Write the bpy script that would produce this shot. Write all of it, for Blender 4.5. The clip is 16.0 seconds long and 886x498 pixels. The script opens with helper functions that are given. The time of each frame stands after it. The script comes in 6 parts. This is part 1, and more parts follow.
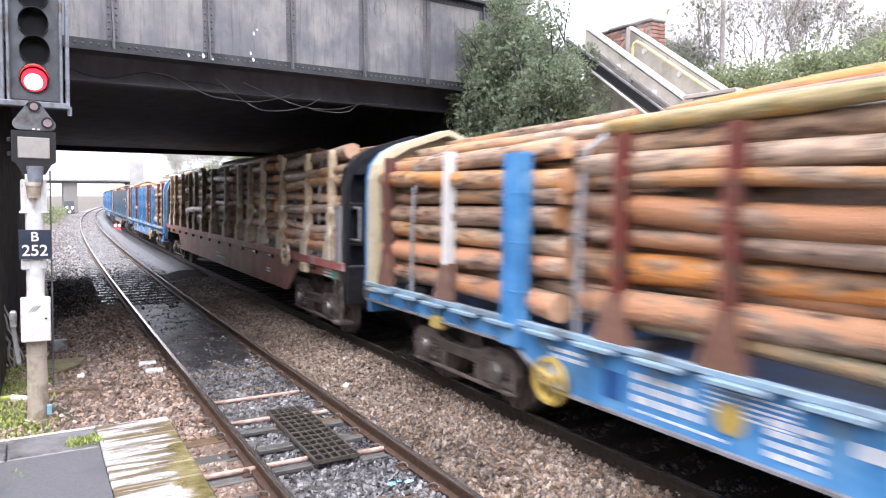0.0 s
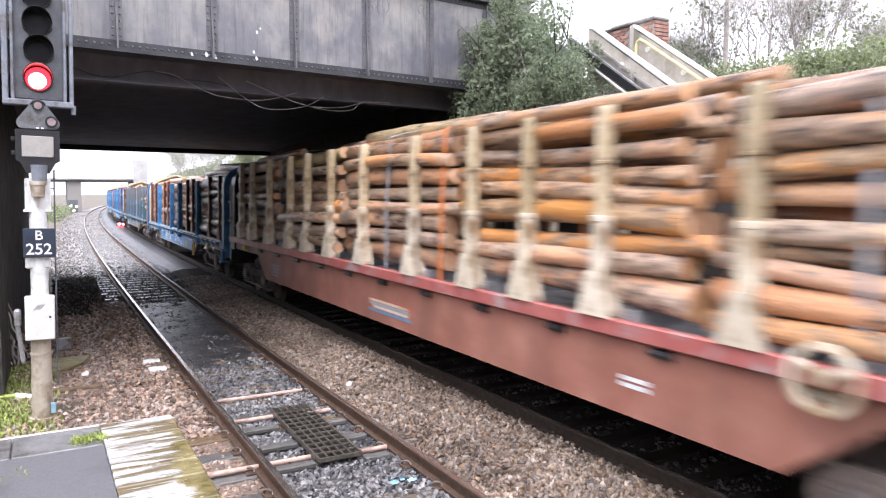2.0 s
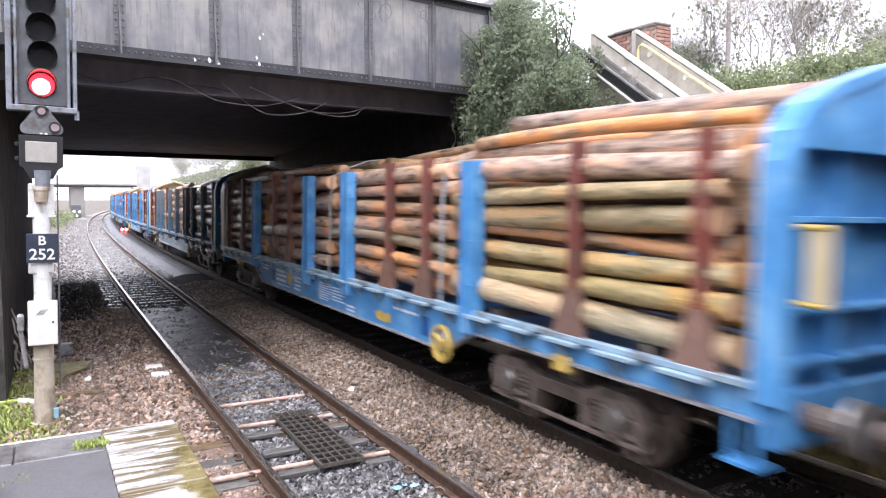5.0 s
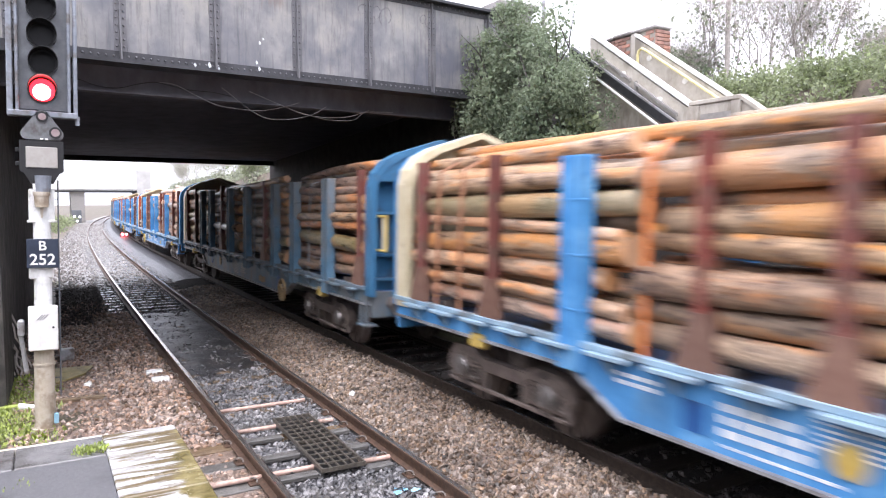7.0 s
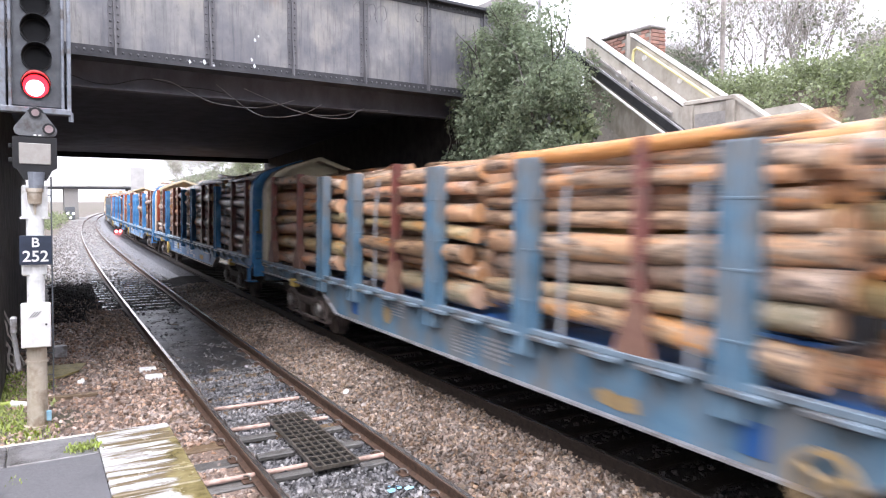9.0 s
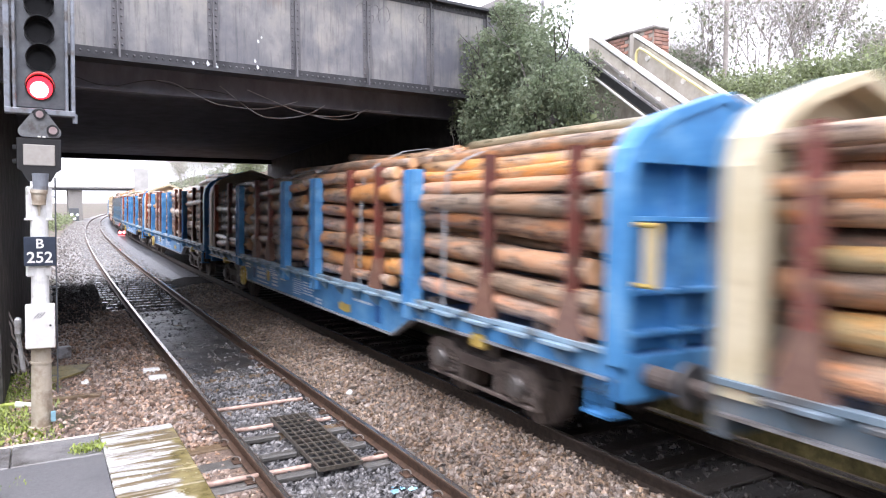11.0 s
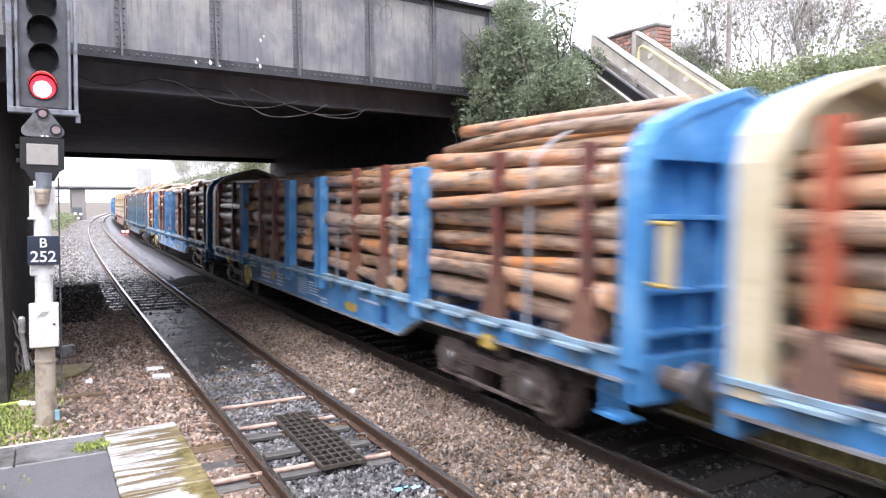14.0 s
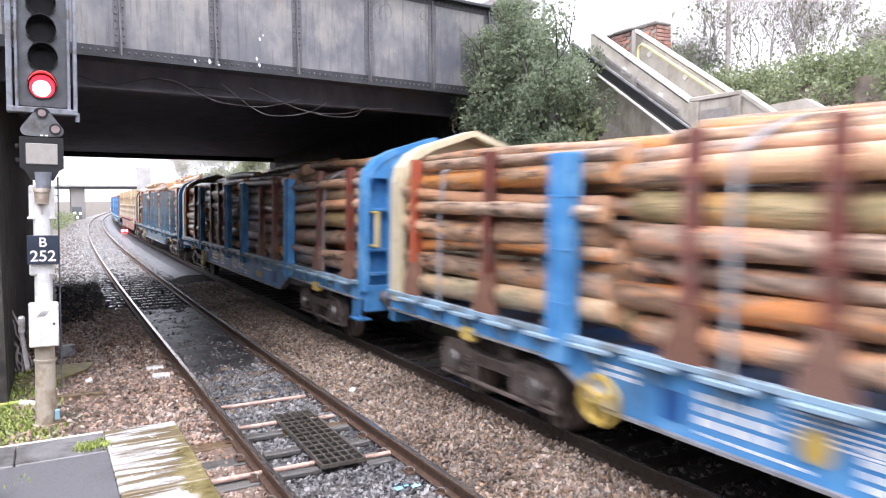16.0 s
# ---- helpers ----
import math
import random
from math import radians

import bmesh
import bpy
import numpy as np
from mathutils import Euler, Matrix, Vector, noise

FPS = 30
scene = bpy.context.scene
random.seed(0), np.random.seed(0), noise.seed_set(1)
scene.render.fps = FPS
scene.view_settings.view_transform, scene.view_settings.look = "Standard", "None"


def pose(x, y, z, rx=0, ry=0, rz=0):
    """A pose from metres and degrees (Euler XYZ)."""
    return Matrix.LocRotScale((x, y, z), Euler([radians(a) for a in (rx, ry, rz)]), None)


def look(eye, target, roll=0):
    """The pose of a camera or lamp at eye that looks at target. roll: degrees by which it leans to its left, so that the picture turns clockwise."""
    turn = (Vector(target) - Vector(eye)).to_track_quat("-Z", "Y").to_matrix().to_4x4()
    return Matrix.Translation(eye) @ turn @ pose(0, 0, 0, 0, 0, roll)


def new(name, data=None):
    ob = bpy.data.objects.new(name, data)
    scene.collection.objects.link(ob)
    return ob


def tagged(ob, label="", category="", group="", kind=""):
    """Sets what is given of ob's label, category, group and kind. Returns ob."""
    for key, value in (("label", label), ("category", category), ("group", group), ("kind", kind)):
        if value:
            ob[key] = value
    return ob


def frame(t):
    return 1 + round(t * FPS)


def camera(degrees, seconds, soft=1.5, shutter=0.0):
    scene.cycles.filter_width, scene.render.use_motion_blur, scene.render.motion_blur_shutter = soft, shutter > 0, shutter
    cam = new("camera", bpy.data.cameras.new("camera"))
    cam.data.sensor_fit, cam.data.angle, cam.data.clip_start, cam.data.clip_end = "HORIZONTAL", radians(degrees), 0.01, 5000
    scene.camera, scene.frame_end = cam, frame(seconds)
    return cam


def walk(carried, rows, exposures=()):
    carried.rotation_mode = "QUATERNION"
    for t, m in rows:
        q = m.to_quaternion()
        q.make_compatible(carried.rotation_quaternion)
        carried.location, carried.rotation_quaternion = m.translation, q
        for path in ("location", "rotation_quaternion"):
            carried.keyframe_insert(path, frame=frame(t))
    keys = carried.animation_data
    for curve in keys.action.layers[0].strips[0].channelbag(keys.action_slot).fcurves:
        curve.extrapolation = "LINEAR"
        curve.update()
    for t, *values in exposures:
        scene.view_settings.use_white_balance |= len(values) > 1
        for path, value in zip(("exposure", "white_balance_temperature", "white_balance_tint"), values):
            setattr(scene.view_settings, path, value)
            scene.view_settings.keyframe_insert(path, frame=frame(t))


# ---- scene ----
# ---- camera ----
cam = camera(64.2, 16.0, soft=1.1, shutter=0.95)
EYE = (0.0, 0.0, 2.751)
# seconds, turn to the right of the track, pitch, roll in degrees
AIM = [
    (0.0, 30.018, -4.293, -0.049), (0.5, 29.907, -4.346, -0.051), (1.0, 29.860, -4.354, -0.098),
    (1.5, 29.862, -4.358, -0.103), (2.0, 29.768, -4.408, -0.071), (2.5, 29.683, -4.500, -0.094),
    (3.0, 29.601, -4.545, -0.044), (3.5, 29.544, -4.542, 0.015), (4.0, 29.574, -4.348, 0.032),
    (4.2, 29.570, -4.270, 0.000), (6.3, 29.610, -3.720, -0.240),
    (6.5, 29.610, -3.703, -0.256), (7.0, 29.548, -3.674, -0.281), (7.5, 29.593, -3.630, -0.214),
    (8.0, 29.708, -3.697, -0.079), (8.5, 29.889, -3.767, -0.117), (9.0, 29.980, -3.800, -0.010),
    (9.2, 29.980, -3.800, -0.030), (11.3, 29.700, -3.730, -0.090),
    (11.5, 29.697, -3.729, -0.096), (12.0, 29.748, -3.785, -0.027), (12.5, 29.640, -3.772, -0.067),
    (13.0, 29.558, -3.802, -0.092), (13.5, 29.559, -3.798, -0.109), (14.0, 29.501, -3.872, -0.219),
    (14.5, 29.388, -3.907, -0.143), (15.0, 29.370, -3.963, -0.323), (15.5, 29.468, -4.030, -0.234),
    (16.0, 29.525, -3.970, -0.310),
]


def aim(turn, pitch, roll):
    return pose(*EYE, 90 + pitch, 0, -turn) @ pose(0, 0, 0, 0, 0, roll)


walk(cam, [(t, aim(a, b, c)) for t, a, b, c in AIM], exposures=[(0.0, 2.15, 6120, 18), (16.0, 2.15, 6120, 18)])

# ---- light: wet overcast day ----
world = bpy.data.worlds.new("overcast")
scene.world = world
world.use_nodes = True
wn, wl = world.node_tree.nodes, world.node_tree.links
sky = wn.new("ShaderNodeTexSky")
sky.sky_type, sky.sun_disc = "NISHITA", False
sky.sun_elevation, sky.sun_rotation = radians(65), radians(220)
sky.air_density, sky.dust_density, sky.ozone_density = 1.0, 6.0, 1.0
cloud = wn.new("ShaderNodeHueSaturation")
cloud.inputs["Saturation"].default_value = 0.12
wl.new(sky.outputs[0], cloud.inputs["Color"])
veil = wn.new("ShaderNodeMix")
veil.data_type = "RGBA"
veil.inputs[0].default_value = 0.72
veil.inputs[7].default_value = (3.9, 4.0, 4.15, 1)
wl.new(cloud.outputs[0], veil.inputs[6])
wl.new(veil.outputs[2], wn["Background"].inputs[0])
wn["Background"].inputs[1].default_value = 0.15
sun = new("sun", bpy.data.lights.new("sun", "SUN"))
sun.data.energy, sun.data.angle, sun.data.color = 0.6, radians(60), (1, 0.97, 0.93)
sun.matrix_world = look((-14, -16, 60), (0, 0, 0))


# ---- materials ----
def ramp(nt, fac, colors, pos=None):
    r = nt.nodes.new("ShaderNodeValToRGB")
    while len(r.color_ramp.elements) < len(colors):
        r.color_ramp.elements.new(0.5)
    for i, c in enumerate(colors):
        e = r.color_ramp.elements[i]
        e.position = pos[i] if pos else i / (len(colors) - 1)
        e.color = (*c, 1)
    nt.links.new(fac, r.inputs[0])
    return r.outputs[0]


def math_node(nt, op, a, b=None):
    n = nt.nodes.new("ShaderNodeMath")
    n.operation = op
    for i, v in enumerate((a, b)):
        if v is None:
            continue
        if isinstance(v, (int, float)):
            n.inputs[i].default_value = v
        else:
            nt.links.new(v, n.inputs[i])
    return n.outputs[0]


def mix(nt, fac, a, b, blend="MIX"):
    n = nt.nodes.new("ShaderNodeMix")
    n.data_type, n.blend_type = "RGBA", blend
    for sock, v in ((n.inputs[0], fac), (n.inputs[6], a), (n.inputs[7], b)):
        if isinstance(v, (int, float)):
            sock.default_value = v
        elif isinstance(v, tuple):
            sock.default_value = (*v, 1)
        else:
            nt.links.new(v, sock)
    return n.outputs[2]


def noise_node(nt, scale, detail=5, rough=0.6, stretch=(1, 1, 1), world_space=False, offset=(0, 0, 0)):
    tc = nt.nodes.new("ShaderNodeTexCoord")
    mp = nt.nodes.new("ShaderNodeMapping")
    mp.inputs["Scale"].default_value = stretch
    mp.inputs["Location"].default_value = offset
    if world_space:
        g = nt.nodes.new("ShaderNodeNewGeometry")
        nt.links.new(g.outputs["Position"], mp.inputs[0])
    else:
        nt.links.new(tc.outputs["Object"], mp.inputs[0])
    n = nt.nodes.new("ShaderNodeTexNoise")
    n.inputs["Scale"].default_value, n.inputs["Detail"].default_value, n.inputs["Roughness"].default_value = scale, detail, rough
    nt.links.new(mp.outputs[0], n.inputs["Vector"])
    return n.outputs["Fac"]


def mat(name, colors, scale=4.0, rough=(0.5, 0.8), metal=0.0, bump=0.3, bump_scale=None, stretch=(1, 1, 1), pos=None,
        stain=None, stain_scale=0.7, stain_stretch=(1, 1, 1), stain_at=(0.5, 0.65), rand=0.0, island=0.0, world_space=False, spec=0.5, depth=0.01):
    m = bpy.data.materials.new(name)
    m.use_nodes = True
    nt = m.node_tree
    b = nt.nodes["Principled BSDF"]
    fine = noise_node(nt, scale, 6, 0.65, stretch, world_space)
    col = ramp(nt, fine, colors, pos or [0.3 + 0.4 * i / max(1, len(colors) - 1) for i in range(len(colors))])
    if stain:
        s = noise_node(nt, stain_scale, 5, 0.6, stain_stretch, world_space, (3.1, 1.7, 0.4))
        f = ramp(nt, s, [(0, 0, 0), (1, 1, 1)], list(stain_at))
        col = mix(nt, f, col, stain)
    for amount, kind in ((rand, "ob"), (island, "is")):
        if amount:
            if kind == "ob":
                r = nt.nodes.new("ShaderNodeObjectInfo").outputs["Random"]
            else:
                r = nt.nodes.new("ShaderNodeNewGeometry").outputs["Random Per Island"]
            h = nt.nodes.new("ShaderNodeHueSaturation")
            nt.links.new(math_node(nt, "ADD", math_node(nt, "MULTIPLY", r, amount * 2), 1 - amount), h.inputs["Value"])
            wob = math_node(nt, "FRACT", math_node(nt, "MULTIPLY", r, 17.31))
            nt.links.new(math_node(nt, "ADD", math_node(nt, "MULTIPLY", wob, amount * 1.2), 1 - amount * 0.6), h.inputs["Saturation"])
            nt.links.new(col, h.inputs["Color"])
            col = h.outputs[0]
    nt.links.new(col, b.inputs["Base Color"])
    mr = nt.nodes.new("ShaderNodeMapRange")
    mr.inputs[3].default_value, mr.inputs[4].default_value = rough
    nt.links.new(noise_node(nt, scale * 0.6, 4, 0.6, stretch, world_space, (7, 2, 5)), mr.inputs[0])
    nt.links.new(mr.outputs[0], b.inputs["Roughness"])
    b.inputs["Metallic"].default_value = metal
    b.inputs["Specular IOR Level"].default_value = spec
    if bump:
        bp = nt.nodes.new("ShaderNodeBump")
        bp.inputs["Strength"].default_value, bp.inputs["Distance"].default_value = bump, depth
        nt.links.new(noise_node(nt, bump_scale or scale * 4, 6, 0.7, stretch, world_space), bp.inputs["Height"])
        nt.links.new(bp.outputs[0], b.inputs["Normal"])
    return m


def glow(name, color, strength):
    m = bpy.data.materials.new(name)
    m.use_nodes = True
    b = m.node_tree.nodes["Principled BSDF"]
    b.inputs["Base Color"].default_value = (*color, 1)
    b.inputs["Emission Color"].default_value = (*color, 1)
    b.inputs["Emission Strength"].default_value = strength
    return m


M = {}
M["soil"] = mat("soil", [(0.07, 0.055, 0.043), (0.16, 0.125, 0.095)], 3, (0.5, 0.9), bump=0.8, bump_scale=20, world_space=True, stain=(0.05, 0.065, 0.025), stain_scale=0.35, depth=0.03)
M["ballast_brown"] = mat("ballast_brown", [(0.075, 0.054, 0.041), (0.20, 0.150, 0.113), (0.36, 0.29, 0.235)], 9, (0.25, 0.6), island=0.62, world_space=True, bump=0.3, stain=(0.10, 0.07, 0.05), stain_scale=0.5)
# pinker ballast_brown, lightened in colour to offset shade from platform and abutment
M["ballast_pink_lit"] = mat("ballast_pink_lit", [(0.10, 0.068, 0.052), (0.27, 0.198, 0.155), (0.45, 0.355, 0.295)], 9, (0.3, 0.65), island=0.62, world_space=True, bump=0.3, stain=(0.16, 0.10, 0.07), stain_scale=0.5)
M["ballast_grey"] = mat("ballast_grey", [(0.05, 0.05, 0.053), (0.135, 0.131, 0.132), (0.26, 0.247, 0.24)], 9, (0.2, 0.5), island=0.65, world_space=True, bump=0.3, stain=(0.05, 0.05, 0.055), stain_scale=0.5)
M["bed_brown"] = mat("bed_brown", [(0.06, 0.044, 0.035), (0.17, 0.122, 0.096), (0.28, 0.21, 0.17)], 28, (0.2, 0.6), bump=0.8, bump_scale=30, world_space=True, depth=0.02)
M["bed_grey"] = mat("bed_grey", [(0.03, 0.03, 0.034), (0.09, 0.09, 0.098), (0.17, 0.17, 0.175)], 28, (0.2, 0.55), bump=1.0, bump_scale=30, world_space=True, depth=0.03)
M["rail_side"] = mat("rail_side", [(0.045, 0.026, 0.018), (0.12, 0.07, 0.045)], 14, (0.5, 0.8), metal=0.2, bump=0.4, world_space=True)
# far rails: the shade beneath the train is put into the colour
M["rail_shaded"] = mat("rail_shaded", [(0.018, 0.014, 0.012), (0.05, 0.036, 0.028)], 14, (0.5, 0.8), bump=0.4, world_space=True, spec=0.2)
M["rail_top"] = mat("rail_top", [(0.42, 0.36, 0.32), (0.62, 0.58, 0.56)], 6, (0.14, 0.3), metal=0.9, bump=0.05, world_space=True)
M["clip_steel"] = mat("clip_steel", [(0.10, 0.085, 0.073), (0.20, 0.175, 0.155)], 14, (0.3, 0.55), metal=0.3, bump=0.2)
# far sleepers and bed: shade under the train painted as near-black colour
M["shaded_timber"] = mat("shaded_timber", [(0.012, 0.010, 0.009), (0.04, 0.03, 0.024)], 8, (0.35, 0.7), stretch=(1, 8, 8), bump=0.6, rand=0.3)
M["train_shade_bed"] = mat("train_shade_bed", [(0.012, 0.011, 0.011), (0.045, 0.04, 0.037)], 28, (0.3, 0.7), bump=1.0, bump_scale=30, world_space=True, depth=0.03)
# bed beneath the bridge: the bridge's shade is put into the colour
M["bridge_shade_bed"] = mat("bridge_shade_bed", [(0.014, 0.013, 0.013), (0.05, 0.045, 0.042)], 28, (0.85, 1.0), bump=1.0, bump_scale=30, world_space=True, depth=0.03, spec=0.08)
# stones under train and bridge, their shade painted in
M["shaded_stones"] = mat("shaded_stones", [(0.02, 0.018, 0.017), (0.07, 0.06, 0.055)], 9, (0.5, 0.8), island=0.5, world_space=True, bump=0.3)
M["timber"] = mat("timber", [(0.05, 0.035, 0.022), (0.14, 0.095, 0.055), (0.22, 0.16, 0.10)], 8, (0.45, 0.8), stretch=(1, 8, 8), bump=0.6, rand=0.3)
M["grey_timber"] = mat("grey_timber", [(0.05, 0.047, 0.044), (0.135, 0.128, 0.118)], 8, (0.3, 0.6), stretch=(1, 8, 8), bump=0.5, rand=0.25)
M["mud"] = mat("mud", [(0.010, 0.010, 0.011), (0.035, 0.033, 0.034)], 6, (0.15, 0.6), bump=0.5, bump_scale=22, world_space=True, stain=(0.06, 0.052, 0.045), stain_scale=2.5, depth=0.012)
# wet bed and stones beyond the bridge: sky glare put into a paler colour
M["wet_glare_bed"] = mat("wet_glare_bed", [(0.09, 0.086, 0.082), (0.20, 0.188, 0.18), (0.32, 0.305, 0.295)], 24, (0.4, 0.8), bump=0.8, bump_scale=26, world_space=True, depth=0.02)
M["wet_glare_stones"] = mat("wet_glare_stones", [(0.14, 0.125, 0.115), (0.30, 0.28, 0.265)], 9, (0.1, 0.4), island=0.5, world_space=True, bump=0.3)
M["wet_timber"] = mat("wet_timber", [(0.06, 0.058, 0.056), (0.17, 0.165, 0.16)], 8, (0.06, 0.3), stretch=(1, 8, 8), bump=0.3, rand=0.25)
M["pale_blue"] = mat("pale_blue", [(0.17, 0.28, 0.38), (0.31, 0.41, 0.48)], 5, (0.3, 0.5), bump=0.15, stain=(0.14, 0.15, 0.15), stain_scale=3)
M["grimy_rail"] = mat("grimy_rail", [(0.10, 0.15, 0.195), (0.20, 0.255, 0.30)], 5, (0.35, 0.6), bump=0.2, stain=(0.10, 0.10, 0.10), stain_scale=2.5, stain_at=(0.48, 0.62))
M["pink_pipe"] = mat("pink_pipe", [(0.38, 0.235, 0.18), (0.60, 0.44, 0.375)], 7, (0.3, 0.6), bump=0.3, stain=(0.20, 0.13, 0.10), stain_scale=3)
M["grate"] = mat("grate", [(0.06, 0.052, 0.044), (0.16, 0.14, 0.115)], 20, (0.2, 0.5), metal=0.3, bump=0.3)
M["asphalt"] = mat("asphalt", [(0.075, 0.075, 0.08), (0.125, 0.125, 0.13)], 60, (0.3, 0.55), bump=0.4, bump_scale=220, world_space=True, stain=(0.05, 0.05, 0.055), stain_scale=1.2, depth=0.004)
M["coping"] = mat("coping", [(0.27, 0.235, 0.16), (0.42, 0.38, 0.30), (0.60, 0.58, 0.54)], 5, (0.12, 0.45), bump=0.35, bump_scale=40, world_space=True, stain=(0.20, 0.155, 0.03), stain_scale=2.2, stain_at=(0.42, 0.6), rand=0.25, depth=0.004)
M["white_paint"] = mat("white_paint", [(0.55, 0.55, 0.53), (0.80, 0.80, 0.79)], 7, (0.25, 0.5), bump=0.15, stain=(0.33, 0.30, 0.25), stain_scale=5, stain_at=(0.58, 0.72))
M["moss"] = mat("moss", [(0.15, 0.125, 0.045), (0.30, 0.25, 0.105)], 9, (0.3, 0.6), bump=0.5, world_space=True, stain=(0.11, 0.09, 0.04), stain_scale=3)
def mossy_slab():
    """Wet worn white paint, streaked brown, with moss taking over towards the track edge."""
    m = mat("mossy_slab", [(0.22, 0.215, 0.21), (0.39, 0.385, 0.38), (0.52, 0.52, 0.52)], 6, (0.06, 0.4), bump=0.35, bump_scale=30, world_space=True, stain=(0.13, 0.10, 0.055),
            stain_scale=2.4, stain_stretch=(0.45, 3.6, 1), stain_at=(0.48, 0.55), depth=0.004)
    nt = m.node_tree
    b = nt.nodes["Principled BSDF"]
    col = b.inputs["Base Color"].links[0].from_socket
    xyz = nt.nodes.new("ShaderNodeSeparateXYZ")
    nt.links.new(nt.nodes.new("ShaderNodeNewGeometry").outputs["Position"], xyz.inputs[0])
    edge = math_node(nt, "MULTIPLY", math_node(nt, "SUBTRACT", xyz.outputs[0], 0.80), 2.1)
    near = math_node(nt, "MULTIPLY", math_node(nt, "SUBTRACT", 5.65, xyz.outputs[1]), 0.24)
    wob = noise_node(nt, 4.0, 5, 0.6, (0.8, 1.6, 1), True, (2, 5, 1))
    f = math_node(nt, "ADD", math_node(nt, "ADD", edge, near), wob)
    tone = ramp(nt, noise_node(nt, 7, 5, 0.6, (1, 1, 1), True), [(0.10, 0.08, 0.03), (0.24, 0.20, 0.095)], [0.35, 0.65])
    nt.links.new(mix(nt, ramp(nt, f, [(0, 0, 0), (1, 1, 1)], [0.52, 0.64]), col, tone), b.inputs["Base Color"])
    return m


M["mossy_slab"] = mossy_slab()
def girder_paint():
    """Old grey bridge paint: pale tan and blue-grey fields, run-down soot, one rust run beneath the parapet."""
    m = mat("girder", [(0.15, 0.15, 0.158), (0.245, 0.24, 0.238), (0.36, 0.335, 0.29)], 1.1, (0.35, 0.65), bump=0.25, bump_scale=9, stretch=(1.2, 1, 0.8),
            stain=(0.125, 0.128, 0.15), stain_scale=0.9, stain_stretch=(1.0, 1, 0.9), stain_at=(0.46, 0.66), depth=0.02)
    nt = m.node_tree
    b = nt.nodes["Principled BSDF"]
    col = b.inputs["Base Color"].links[0].from_socket
    runs = noise_node(nt, 5.0, 6, 0.7, (2.2, 1, 0.16), False, (1.3, 0, 2.0))
    col = mix(nt, math_node(nt, "MULTIPLY", ramp(nt, runs, [(0, 0, 0), (1, 1, 1)], [0.50, 0.72]), 0.75), col, (0.062, 0.062, 0.075))
    blots = noise_node(nt, 7.0, 6, 0.75, (1, 1, 0.7), False, (5.2, 1, 0.3))
    col = mix(nt, math_node(nt, "MULTIPLY", ramp(nt, blots, [(0, 0, 0), (1, 1, 1)], [0.56, 0.70]), 0.45), col, (0.09, 0.088, 0.09))
    xyz = nt.nodes.new("ShaderNodeSeparateXYZ")
    nt.links.new(nt.nodes.new("ShaderNodeTexCoord").outputs["Object"], xyz.inputs[0])
    side = math_node(nt, "SUBTRACT", 1.0, math_node(nt, "MULTIPLY", math_node(nt, "ABSOLUTE", math_node(nt, "SUBTRACT", xyz.outputs[0], 3.05)), 3.6))
    fall = math_node(nt, "MULTIPLY", math_node(nt, "SUBTRACT", xyz.outputs[2], 6.15), 1.1)
    grain = noise_node(nt, 9.0, 5, 0.6, (2.0, 1, 0.14))
    f = math_node(nt, "ADD", math_node(nt, "MINIMUM", side, math_node(nt, "ADD", fall, 0.35)), math_node(nt, "SUBTRACT", grain, 0.5))
    col = mix(nt, math_node(nt, "MULTIPLY", ramp(nt, f, [(0, 0, 0), (1, 1, 1)], [0.22, 0.60]), 0.75), col, (0.17, 0.105, 0.085))
    nt.links.new(col, b.inputs["Base Color"])
    return m


M["girder"] = girder_paint()
M["girder_mid"] = mat("girder_mid", [(0.085, 0.085, 0.095), (0.17, 0.166, 0.172)], 3, (0.4, 0.7), bump=0.3, stretch=(1, 1, 0.4))
M["girder_low"] = mat("girder_low", [(0.085, 0.085, 0.105), (0.17, 0.17, 0.20)], 2.5, (0.5, 0.8), bump=0.3, stretch=(1, 1, 0.5))
M["girder_dark"] = mat("girder_dark", [(0.018, 0.018, 0.022), (0.055, 0.055, 0.062)], 3, (0.4, 0.7), bump=0.3)
# soot lightened to blue-grey: the rain haze before it is in the colour
M["soot"] = mat("soot", [(0.10, 0.10, 0.125), (0.18, 0.18, 0.215)], 2, (0.75, 0.95), bump=0.4, spec=0.2)
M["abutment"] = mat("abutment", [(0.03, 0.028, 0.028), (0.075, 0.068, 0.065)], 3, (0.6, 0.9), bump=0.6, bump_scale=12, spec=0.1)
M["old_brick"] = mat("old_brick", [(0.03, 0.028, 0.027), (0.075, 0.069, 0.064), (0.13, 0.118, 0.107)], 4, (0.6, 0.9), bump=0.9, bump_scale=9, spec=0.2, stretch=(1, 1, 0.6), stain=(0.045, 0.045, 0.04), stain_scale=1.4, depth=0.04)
M["concrete"] = mat("concrete", [(0.30, 0.27, 0.225), (0.42, 0.385, 0.33), (0.52, 0.49, 0.44)], 2.5, (0.5, 0.8), bump=0.3, bump_scale=30, stain=(0.21, 0.185, 0.15), stain_scale=1.5, stain_stretch=(1, 1, 0.4))
M["pale_concrete"] = mat("pale_concrete", [(0.62, 0.62, 0.61), (0.76, 0.76, 0.75)], 0.6, (0.6, 0.9), bump=0.2, world_space=True)
M["rail_white"] = mat("rail_white", [(0.62, 0.61, 0.58), (0.80, 0.79, 0.77)], 9, (0.3, 0.5), bump=0.1)
M["yellow_rail"] = mat("yellow_rail", [(0.58, 0.50, 0.20), (0.72, 0.66, 0.36)], 9, (0.3, 0.5), bump=0.1)
